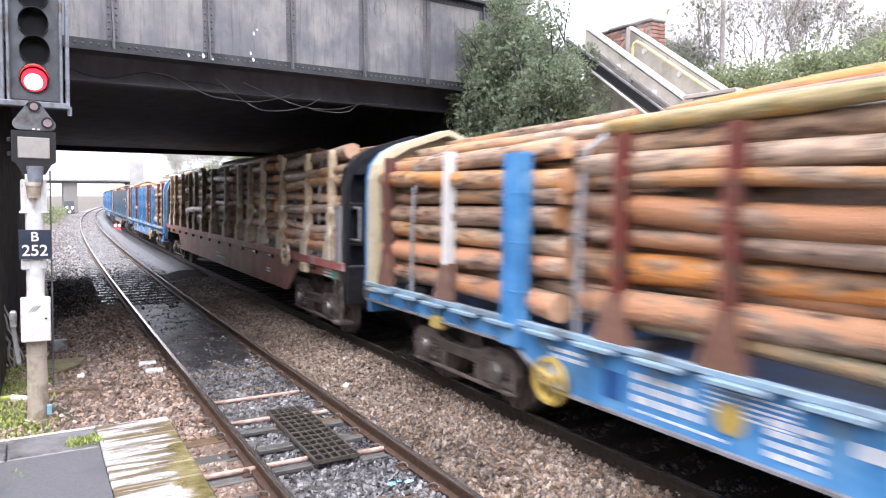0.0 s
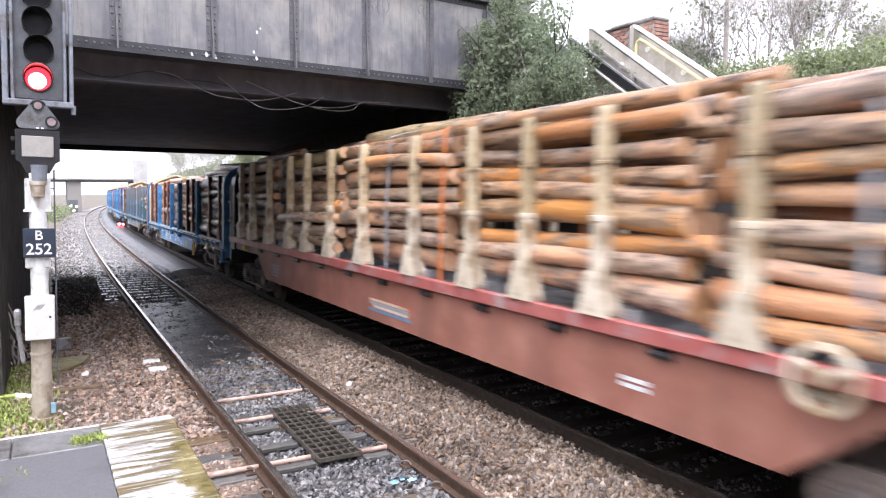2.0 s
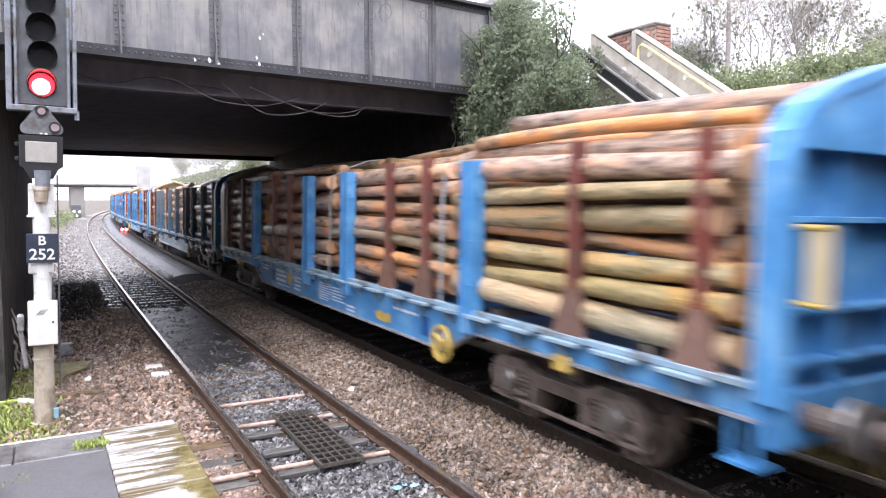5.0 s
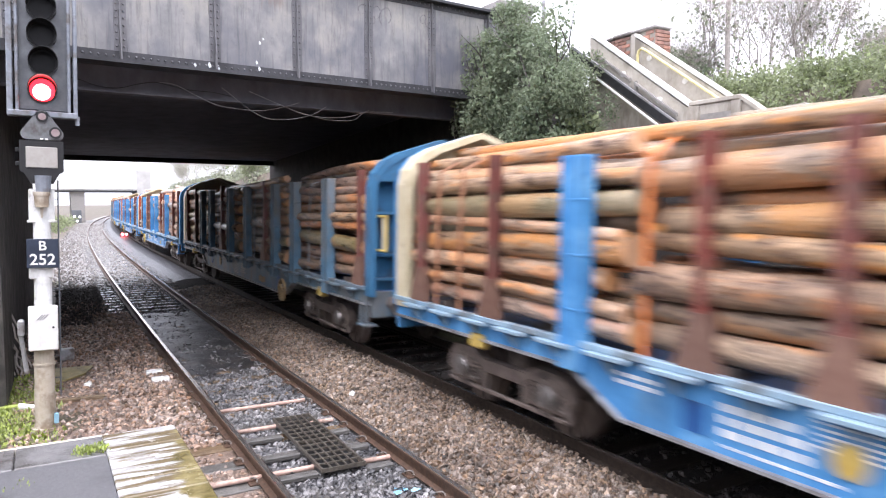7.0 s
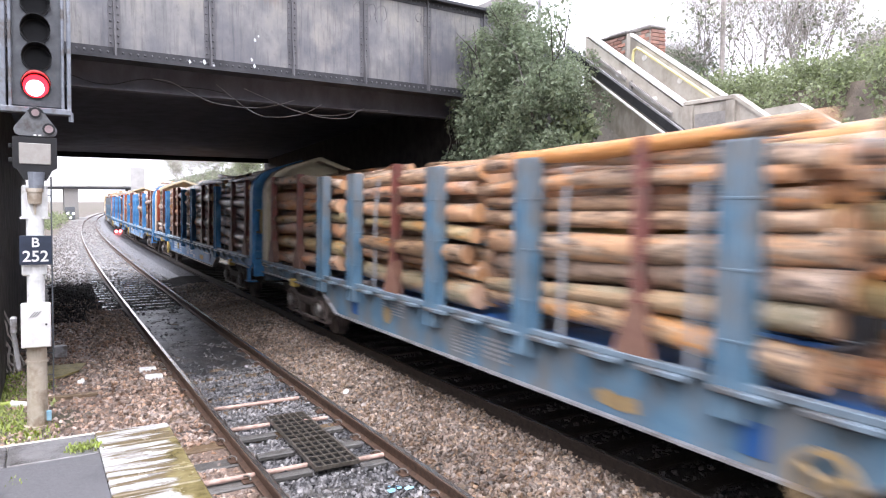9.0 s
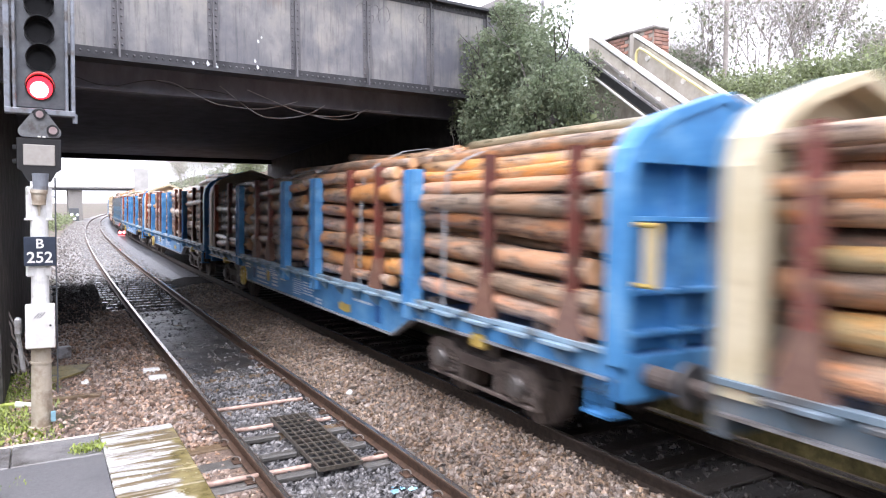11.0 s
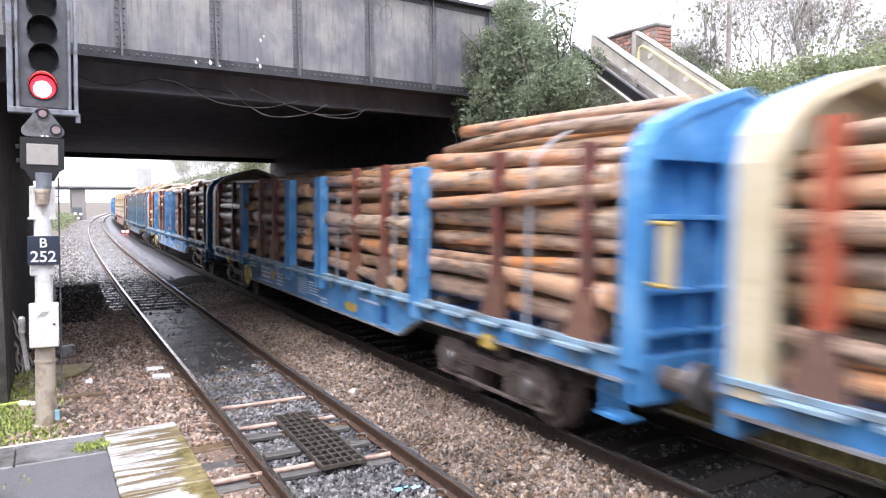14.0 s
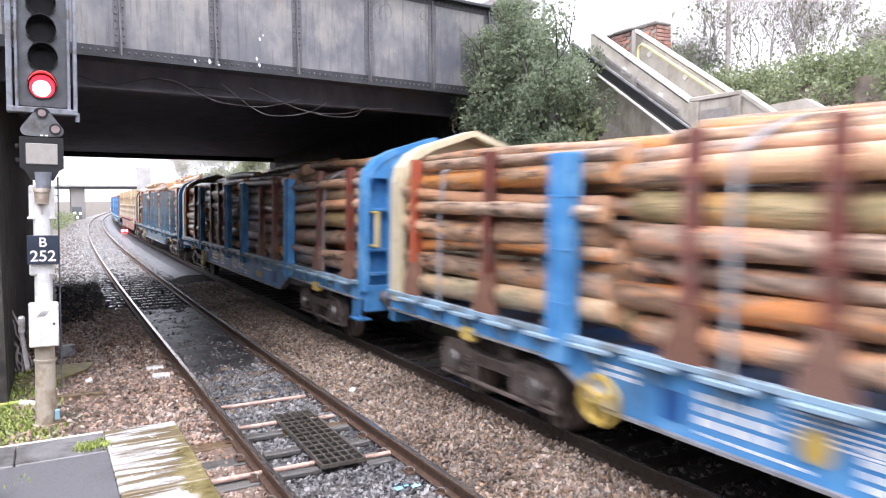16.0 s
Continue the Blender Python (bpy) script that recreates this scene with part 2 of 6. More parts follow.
M["black_steel"] = mat("black_steel", [(0.012, 0.012, 0.014), (0.035, 0.035, 0.038)], 7, (0.25, 0.5), metal=0.2, bump=0.2)
M["brick"] = mat("brick", [(0.28, 0.15, 0.115), (0.40, 0.235, 0.185)], 12, (0.6, 0.9), bump=0.4, rand=0.3)
M["mortar"] = mat("mortar", [(0.22, 0.20, 0.175), (0.32, 0.29, 0.25)], 14, (0.7, 0.95), bump=0.4)
M["coping_stone"] = mat("coping_stone", [(0.19, 0.18, 0.17), (0.34, 0.32, 0.30)], 6, (0.5, 0.8), bump=0.4)
M["leaf"] = mat("leaf", [(0.185, 0.235, 0.155), (0.305, 0.35, 0.24)], 2, (0.45, 0.7), island=0.3, world_space=True, bump=0.0, stain=(0.19, 0.215, 0.14), stain_scale=1.1, spec=0.12)
M["leaf_light"] = mat("leaf_light", [(0.21, 0.25, 0.135), (0.34, 0.375, 0.23)], 2, (0.45, 0.7), island=0.35, world_space=True, bump=0.0, spec=0.25)
def thin_leaf(m):
    """Lets daylight through the leaf."""
    nt = m.node_tree
    b, out = nt.nodes["Principled BSDF"], nt.nodes["Material Output"]
    tr, mx = nt.nodes.new("ShaderNodeBsdfTranslucent"), nt.nodes.new("ShaderNodeMixShader")
    mx.inputs[0].default_value = 0.5
    nt.links.new(b.inputs["Base Color"].links[0].from_socket, tr.inputs["Color"])
    nt.links.new(b.outputs[0], mx.inputs[1])
    nt.links.new(tr.outputs[0], mx.inputs[2])
    nt.links.new(mx.outputs[0], out.inputs["Surface"])


M["wet_slab"] = mat("wet_slab", [(0.10, 0.098, 0.10), (0.18, 0.175, 0.175)], 7, (0.08, 0.35), bump=0.25, bump_scale=40, world_space=True, stain=(0.07, 0.065, 0.06), stain_scale=2)
M["moss_green"] = mat("moss_green", [(0.19, 0.24, 0.045), (0.34, 0.40, 0.11)], 5, (0.5, 0.8), island=0.35, world_space=True, bump=0.0)
M["leaf_young"] = mat("leaf_young", [(0.19, 0.235, 0.155), (0.30, 0.345, 0.24)], 2, (0.5, 0.75), island=0.2, world_space=True, bump=0.0, spec=0.1)
M["leaf_grey"] = mat("leaf_grey", [(0.26, 0.285, 0.20), (0.39, 0.41, 0.31)], 2, (0.5, 0.75), island=0.35, world_space=True, bump=0.0, spec=0.25)
thin_leaf(M["leaf"])
thin_leaf(M["leaf_light"])
thin_leaf(M["leaf_grey"])
thin_leaf(M["leaf_young"])
M["stem_dark"] = mat("stem_dark", [(0.05, 0.045, 0.038), (0.10, 0.09, 0.075)], 10, (0.6, 0.9), bump=0.3, world_space=True)
M["twig"] = mat("twig", [(0.27, 0.24, 0.22), (0.43, 0.39, 0.36)], 10, (0.6, 0.9), bump=0.3, world_space=True)
M["blue"] = mat("blue", [(0.05, 0.18, 0.40), (0.075, 0.25, 0.51), (0.17, 0.37, 0.60)], 2.2, (0.25, 0.5), bump=0.12, bump_scale=12, stain=(0.05, 0.10, 0.17), stain_scale=1.6, stain_stretch=(1, 1, 0.4), stain_at=(0.56, 0.74), spec=0.28)
M["blue_dirty"] = mat("blue_dirty", [(0.055, 0.115, 0.175), (0.09, 0.18, 0.265), (0.14, 0.245, 0.335)], 2.2, (0.35, 0.6), bump=0.2, bump_scale=12, stain=(0.15, 0.165, 0.175), stain_scale=1.7, stain_stretch=(1, 1, 0.5), stain_at=(0.42, 0.58))
M["blue_end"] = mat("blue_end", [(0.035, 0.125, 0.235), (0.06, 0.185, 0.33)], 2.2, (0.3, 0.55), bump=0.15, bump_scale=12, stain=(0.07, 0.10, 0.14), stain_scale=1.6)
M["blue_dark"] = mat("blue_dark", [(0.012, 0.06, 0.19), (0.022, 0.10, 0.30)], 2.2, (0.3, 0.55), bump=0.2, bump_scale=12, stain=(0.05, 0.05, 0.055), stain_scale=1.3)
M["red"] = mat("red", [(0.245, 0.095, 0.068), (0.33, 0.14, 0.10), (0.41, 0.20, 0.15)], 1.8, (0.3, 0.6), bump=0.15, bump_scale=14, stain=(0.22, 0.105, 0.075), stain_scale=1.2, stain_stretch=(1, 1, 0.5), stain_at=(0.45, 0.7))
M["red_rail"] = mat("red_rail", [(0.32, 0.08, 0.07), (0.43, 0.15, 0.13)], 4, (0.3, 0.5), bump=0.15, stain=(0.36, 0.29, 0.29), stain_scale=2.2, stain_at=(0.53, 0.66))
M["cream"] = mat("cream", [(0.48, 0.41, 0.26), (0.62, 0.555, 0.40)], 3, (0.35, 0.6), bump=0.15, stain=(0.38, 0.31, 0.20), stain_scale=4, stain_at=(0.6, 0.75))
M["cream_stake"] = mat("cream_stake", [(0.44, 0.36, 0.25), (0.60, 0.53, 0.41), (0.70, 0.65, 0.55)], 4, (0.35, 0.6), bump=0.2, stain=(0.24, 0.16, 0.09), stain_scale=3, rand=0.15)
M["stake_tan"] = mat("stake_tan", [(0.33, 0.23, 0.12), (0.50, 0.40, 0.25), (0.62, 0.54, 0.41)], 4, (0.35, 0.6), bump=0.2, stain=(0.22, 0.14, 0.07), stain_scale=3, rand=0.2)
M["oxide"] = mat("oxide", [(0.13, 0.035, 0.028), (0.21, 0.065, 0.05)], 5, (0.4, 0.7), bump=0.25, stain=(0.14, 0.08, 0.06), stain_scale=3, rand=0.2)
M["orange_red"] = mat("orange_red", [(0.36, 0.075, 0.035), (0.45, 0.12, 0.06)], 5, (0.4, 0.7), bump=0.2)
M["foot"] = mat("foot", [(0.14, 0.066, 0.048), (0.225, 0.13, 0.092)], 6, (0.45, 0.75), bump=0.3, rand=0.2)
M["bogie"] = mat("bogie", [(0.085, 0.068, 0.06), (0.19, 0.15, 0.13)], 7, (0.5, 0.8), metal=0.1, bump=0.4, stain=(0.03, 0.026, 0.024), stain_scale=3)
M["steel"] = mat("steel", [(0.13, 0.12, 0.115), (0.26, 0.245, 0.235)], 9, (0.3, 0.5), metal=0.6, bump=0.15)
M["yellow"] = mat("yellow", [(0.44, 0.30, 0.06), (0.58, 0.43, 0.13)], 5, (0.3, 0.55), bump=0.15, stain=(0.30, 0.21, 0.06), stain_scale=6, stain_at=(0.6, 0.75))
M["yellow_worn"] = mat("yellow_worn", [(0.27, 0.18, 0.08), (0.38, 0.28, 0.15)], 5, (0.4, 0.65), bump=0.2, stain=(0.18, 0.14, 0.10), stain_scale=6, stain_at=(0.5, 0.7))
M["sign_blue"] = mat("sign_blue", [(0.10, 0.20, 0.33), (0.18, 0.28, 0.40)], 9, (0.35, 0.5), bump=0.0)
M["marking"] = mat("marking", [(0.60, 0.64, 0.67), (0.76, 0.78, 0.79)], 9, (0.35, 0.5), bump=0.0)
M["green_panel"] = mat("green_panel", [(0.06, 0.30, 0.22), (0.12, 0.40, 0.30)], 9, (0.35, 0.5), bump=0.0)
M["strap_grey"] = mat("strap_grey", [(0.22, 0.23, 0.25), (0.36, 0.37, 0.38)], 30, (0.5, 0.7), bump=0.2)
M["strap_orange"] = mat("strap_orange", [(0.58, 0.15, 0.035), (0.70, 0.24, 0.07)], 30, (0.5, 0.7), bump=0.2)
M["strap_rusty"] = mat("strap_rusty", [(0.27, 0.11, 0.055), (0.38, 0.19, 0.11)], 30, (0.5, 0.7), bump=0.2)
M["galvanised"] = mat("galvanised", [(0.25, 0.25, 0.26), (0.40, 0.40, 0.41)], 9, (0.35, 0.55), metal=0.3, bump=0.1, stain=(0.15, 0.13, 0.12), stain_scale=4)
M["signal_grey"] = mat("signal_grey", [(0.08, 0.086, 0.096), (0.14, 0.147, 0.158)], 9, (0.35, 0.55), bump=0.15)
M["frame_grey"] = mat("frame_grey", [(0.15, 0.165, 0.195), (0.26, 0.28, 0.315)], 6, (0.4, 0.6), metal=0.1, bump=0.15, stain=(0.12, 0.11, 0.105), stain_scale=4)
M["far_stone"] = mat("far_stone", [(0.36, 0.35, 0.34), (0.50, 0.49, 0.48)], 0.6, (0.6, 0.9), bump=0.2, world_space=True)
M["signal_black"] = mat("signal_black", [(0.006, 0.006, 0.007), (0.016, 0.016, 0.017)], 9, (0.4, 0.6), bump=0.1)
M["signal_mid"] = mat("signal_mid", [(0.10, 0.105, 0.11), (0.19, 0.195, 0.20)], 9, (0.4, 0.6), metal=0.2, bump=0.15, stain=(0.08, 0.07, 0.065), stain_scale=5)
M["post_beige"] = mat("post_beige", [(0.40, 0.34, 0.26), (0.54, 0.49, 0.41)], 5, (0.5, 0.7), bump=0.2, stain=(0.28, 0.22, 0.16), stain_scale=4)
M["panel_beige"] = mat("panel_beige", [(0.29, 0.27, 0.245), (0.40, 0.38, 0.35)], 4, (0.4, 0.6), bump=0.1, stain=(0.30, 0.27, 0.24), stain_scale=5, stain_at=(0.55, 0.75))
M["navy"] = mat("navy", [(0.018, 0.026, 0.045), (0.03, 0.04, 0.065)], 9, (0.3, 0.5), bump=0.0)
M["lens_dark"] = mat("lens_dark", [(0.006, 0.006, 0.007), (0.014, 0.014, 0.016)], 9, (0.25, 0.4), bump=0.0, spec=0.15)
M["lens_pink"] = mat("lens_pink", [(0.26, 0.19, 0.19), (0.36, 0.29, 0.29)], 9, (0.1, 0.2), bump=0.0)
M["red_lamp"] = glow("red_lamp", (1.0, 0.012, 0.018), 1.7)
M["red_core"] = glow("red_core", (1.0, 0.40, 0.37), 3.0)
M["red_far"] = glow("red_far", (1.0, 0.10, 0.10), 6.0)
M["white_far"] = glow("white_far", (1.0, 1.0, 0.95), 3.0)
M["cable"] = mat("cable", [(0.02, 0.02, 0.022), (0.05, 0.05, 0.052)], 9, (0.4, 0.6), bump=0.1)
M["blue_scrap"] = mat("blue_scrap", [(0.10, 0.28, 0.42), (0.35, 0.55, 0.65)], 9, (0.3, 0.5), bump=0.1)
M["lime"] = mat("lime", [(0.42, 0.50, 0.10), (0.55, 0.62, 0.20)], 9, (0.3, 0.5), bump=0.1)


def bark_material(name, tones):
    """Round timber: grey-brown bark, worn to orange sapwood in long patches."""
    m = bpy.data.materials.new(name)
    m.use_nodes = True
    nt = m.node_tree
    b = nt.nodes["Principled BSDF"]
    rnd = nt.nodes.new("ShaderNodeObjectInfo").outputs["Random"]
    shift = nt.nodes.new("ShaderNodeCombineXYZ")
    for i in range(3):
        nt.links.new(math_node(nt, "MULTIPLY", rnd, 40 + 13 * i), shift.inputs[i])

    def grain(scale, stretch, detail=6):
        tc = nt.nodes.new("ShaderNodeTexCoord")
        add = nt.nodes.new("ShaderNodeVectorMath")
        nt.links.new(tc.outputs["Object"], add.inputs[0])
        nt.links.new(shift.outputs[0], add.inputs[1])
        mp = nt.nodes.new("ShaderNodeMapping")
        mp.inputs["Scale"].default_value = stretch
        nt.links.new(add.outputs[0], mp.inputs[0])
        n = nt.nodes.new("ShaderNodeTexNoise")
        n.inputs["Scale"].default_value, n.inputs["Detail"].default_value, n.inputs["Roughness"].default_value = scale, detail, 0.65
        nt.links.new(mp.outputs[0], n.inputs["Vector"])
        return n.outputs["Fac"]

    fine = grain(13, (1, 0.3, 1))
    dark, tan, orange, green = tones
    col = ramp(nt, fine, [dark, tan], [0.36, 0.58])
    blotch = grain(4.5, (1, 0.5, 1), 5)
    col = mix(nt, ramp(nt, blotch, [(0, 0, 0), (1, 1, 1)], [0.53, 0.68]), col, tuple(c * 0.45 for c in tan))
    patch = grain(3.2, (1, 0.3, 1), 5)
    level = math_node(nt, "ADD", patch, math_node(nt, "MULTIPLY", math_node(nt, "SUBTRACT", rnd, 0.5), 0.15))
    col = mix(nt, ramp(nt, level, [(0, 0, 0), (1, 1, 1)], [0.505, 0.56]), col, orange)
    moss = math_node(nt, "FRACT", math_node(nt, "MULTIPLY", rnd, 7.77))
    mossy = math_node(nt, "MULTIPLY", math_node(nt, "GREATER_THAN", moss, 0.86), 0.40)
    col = mix(nt, mossy, col, green)
    h = nt.nodes.new("ShaderNodeHueSaturation")
    val = math_node(nt, "FRACT", math_node(nt, "MULTIPLY", rnd, 31.7))
    nt.links.new(math_node(nt, "ADD", math_node(nt, "MULTIPLY", val, 0.60), 0.78), h.inputs["Value"])
    tint = math_node(nt, "FRACT", math_node(nt, "MULTIPLY", rnd, 53.9))
    nt.links.new(math_node(nt, "ADD", math_node(nt, "MULTIPLY", tint, 0.014), 0.4915), h.inputs["Hue"])
    fade = math_node(nt, "FRACT", math_node(nt, "MULTIPLY", rnd, 91.3))
    nt.links.new(math_node(nt, "ADD", math_node(nt, "MULTIPLY", fade, 0.40), 0.84), h.inputs["Saturation"])
    nt.links.new(col, h.inputs["Color"])
    nt.links.new(h.outputs[0], b.inputs["Base Color"])
    mr = nt.nodes.new("ShaderNodeMapRange")
    mr.inputs[3].default_value, mr.inputs[4].default_value = 0.14, 0.48
    nt.links.new(fine, mr.inputs[0])
    nt.links.new(mr.outputs[0], b.inputs["Roughness"])
    b.inputs["Coat Weight"].default_value, b.inputs["Coat Roughness"].default_value = 0.25, 0.22
    bp = nt.nodes.new("ShaderNodeBump")
    bp.inputs["Strength"].default_value, bp.inputs["Distance"].default_value = 1.0, 0.035
    nt.links.new(grain(26, (1, 0.35, 1)), bp.inputs["Height"])
    nt.links.new(bp.outputs[0], b.inputs["Normal"])
    return m


M["bark"] = bark_material("bark", ((0.085, 0.052, 0.038), (0.43, 0.30, 0.205), (0.50, 0.265, 0.135), (0.30, 0.29, 0.13)))
M["cut_wood"] = mat("cut_wood", [(0.50, 0.26, 0.125), (0.64, 0.41, 0.25)], 7, (0.5, 0.8), bump=0.3, rand=0.25)


# ---- shape helpers ----
def box(bm, x0, x1, y0, y1, z0, z1, bevel=0.0):
    r = bmesh.ops.create_cube(bm, size=1.0)
    vs = r["verts"]
    for v in vs:
        v.co = Vector((x0 + (v.co.x + 0.5) * (x1 - x0), y0 + (v.co.y + 0.5) * (y1 - y0), z0 + (v.co.z + 0.5) * (z1 - z0)))
    if bevel:
        es = list({e for v in vs for e in v.link_edges})
        bmesh.ops.bevel(bm, geom=es, offset=bevel, segments=1, affect="EDGES")


def tube(bm, a, b, r0, r1=None, seg=10, caps=True):
    a, b = Vector(a), Vector(b)
    d = b - a
    q = d.to_track_quat("Z", "Y").to_matrix().to_4x4()
    bmesh.ops.create_cone(bm, cap_ends=caps, segments=seg, radius1=r0, radius2=r0 if r1 is None else r1, depth=d.length,
                          matrix=Matrix.Translation((a + b) / 2) @ q)


def prism(bm, poly, axis, lo, hi):
    """A flat outline pushed through along an axis: x takes (y, z) pairs, y takes (x, z), z takes (x, y)."""
    def at(p, h):
        return {"x": (h, p[0], p[1]), "y": (p[0], h, p[1]), "z": (p[0], p[1], h)}[axis]
    lower = [bm.verts.new(at(p, lo)) for p in poly]
    upper = [bm.verts.new(at(p, hi)) for p in poly]
    n = len(poly)
    fs = [bm.faces.new(lower), bm.faces.new(upper)]
    for i in range(n):
        fs.append(bm.faces.new((lower[i], lower[(i + 1) % n], upper[(i + 1) % n], upper[i])))
    bmesh.ops.recalc_face_normals(bm, faces=fs)


def loft(bm, outline, levels):
    """One closed skin through an (x, y) outline at several heights: (z, scale) each."""
    rings = [[bm.verts.new((x * k, y * k, z)) for x, y in outline] for z, k in levels]
    n = len(outline)
    fs = [bm.faces.new(list(reversed(rings[0]))), bm.faces.new(rings[-1])]
    for a, b in zip(rings, rings[1:]):
        for i in range(n):
            fs.append(bm.faces.new((a[i], a[(i + 1) % n], b[(i + 1) % n], b[i])))
    bmesh.ops.recalc_face_normals(bm, faces=fs)


def hose(bm, points, r, seg=6):
    """One round skin along a line of points."""
    pts = [Vector(p) for p in points]
    rings = []
    for i, p in enumerate(pts):
        d = (pts[min(i + 1, len(pts) - 1)] - pts[max(i - 1, 0)]).normalized()
        q = d.to_track_quat("Z", "Y")
        rings.append([bm.verts.new(p + q @ Vector((r * math.cos(2 * math.pi * k / seg), r * math.sin(2 * math.pi * k / seg), 0))) for k in range(seg)])
    for a, b in zip(rings, rings[1:]):
        for k in range(seg):
            bm.faces.new((a[k], a[(k + 1) % seg], b[(k + 1) % seg], b[k]))
    bm.faces.new(list(reversed(rings[0])))
    bm.faces.new(rings[-1])


def to_mesh(name, bm, mats):
    me = bpy.data.meshes.new(name)
    bm.to_mesh(me)
    bm.free()
    for m in mats if isinstance(mats, (list, tuple)) else [mats]:
        me.materials.append(m)
    return me


def part(name, bm, material, parent, label="", kind=""):
    me = bm if isinstance(bm, bpy.types.Mesh) else to_mesh(name, bm, material)
    ob = new(name, me)
    ob.parent = parent
    return tagged(ob, label, "", "", kind)


def thing(name, m, label, category, group="", kind=""):
    ob = new(name)
    ob.empty_display_size = 0.2
    ob.matrix_basis = m
    return tagged(ob, label, category, group, kind)


def solid(name, bm, material, label, category, kind="", m=None, group=""):
    ob = new(name, to_mesh(name, bm, material))
    if m is not None:
        ob.matrix_basis = m
    return tagged(ob, label, category, group, kind)


def raw(name, verts, faces, material):
    me = bpy.data.meshes.new(name)
    me.from_pydata(verts.tolist() if hasattr(verts, "tolist") else verts, [], faces.tolist() if hasattr(faces, "tolist") else faces)
    for m in material if isinstance(material, (list, tuple)) else [material]:
        me.materials.append(m)
    return me


def boxed(*args):
    bm = bmesh.new()
    for a in args:
        box(bm, *a)
    return bm


# ---- the line: two tracks on one long right-hand curve ----
RADIUS, NEAR_X, FAR_OFF, FAR_Z = 1561.0, 2.674, 3.22, 0.10


def along(s, off=0.0, z=0.0):
    a = max(s, 0.0) / RADIUS
    x = NEAR_X + RADIUS * (1 - math.cos(a)) + off * math.cos(a)
    y = (RADIUS * math.sin(a) if s > 0 else s) - off * math.sin(a)
    return Vector((x, y, z)), a


def sweep(profile, s_values, off, z=0.0, closed=True):
    """Vertices and faces of an outline (offset, height) swept along the line."""
    verts, faces, n = [], [], len(profile)
    for s in s_values:
        for dx, dz in profile:
            verts.append(tuple(along(s, off + dx, z + dz)[0]))
    for i in range(len(s_values) - 1):
        for k in range(n if closed else n - 1):
            a, b = i * n + k, i * n + (k + 1) % n
            faces.append((a, b, b + n, a + n))
    return verts, faces


# ground: one sheet to the horizon, with the cutting's banks; the high left one is added, unseen
def lift(x, y):
    r = x - NEAR_X - max(y, 0.0) ** 2 / (2 * RADIUS)
    def smooth(a, b, v):
        t = min(1, max(0, (v - a) / (b - a)))
        return t * t * (3 - 2 * t)
    z = -0.26
    right = 5.5 * smooth(8.4, 11.6, r) + 1.8 * smooth(12, 26, r)
    z += right
    z += 0.9 * smooth(5.5, 14, -r) * smooth(26, 40, y)
    # added bank hidden behind the left abutment; keeps sky light off the wagons
    z += 4.2 * smooth(4.8, 7.6, -r) * smooth(29, 33, y) * (1 - smooth(58, 75, y))
    z += 0.02 * smooth(2.0, 3.2, -r) * smooth(6, 9, y)
    return z + 0.05 * noise.noise((x * 0.5, y * 0.5, 0))


def build_ground():
    xs = [-2500, -800, -300, -120, -60, -35, -22] + [-16 + i for i in range(50)] + [38, 46, 60, 90, 140, 300, 800, 2500]
    ys = [-2500, -600, -200, -80, -40, -24] + [-16 + i * 1.5 for i in range(60)] + [80, 92, 105, 120, 140, 170, 220, 320, 600, 1200, 2500]
    verts = [(x, y, lift(x, y) if abs(x) < 400 and y < 700 else (3 if x > 0 else 0)) for y in ys for x in xs]
    n = len(xs)
    faces = [(j * n + i, j * n + i + 1, (j + 1) * n + i + 1, (j + 1) * n + i) for j in range(len(ys) - 1) for i in range(n - 1)]
    ob = new("ground", raw("ground", verts, faces, M["soil"]))
    for p in ob.data.polygons:
        p.use_smooth = True
    tagged(ob, "dark wet soil with moss and litter beside the line", "ground", kind="structure")


build_ground()

S_NEAR = [-14, -6, 0, 4, 8, 12, 16, 20]
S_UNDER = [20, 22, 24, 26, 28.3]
S_FAR = [28.3, 32, 40, 50, 60, 75, 90, 110, 130, 150, 180, 220, 270]


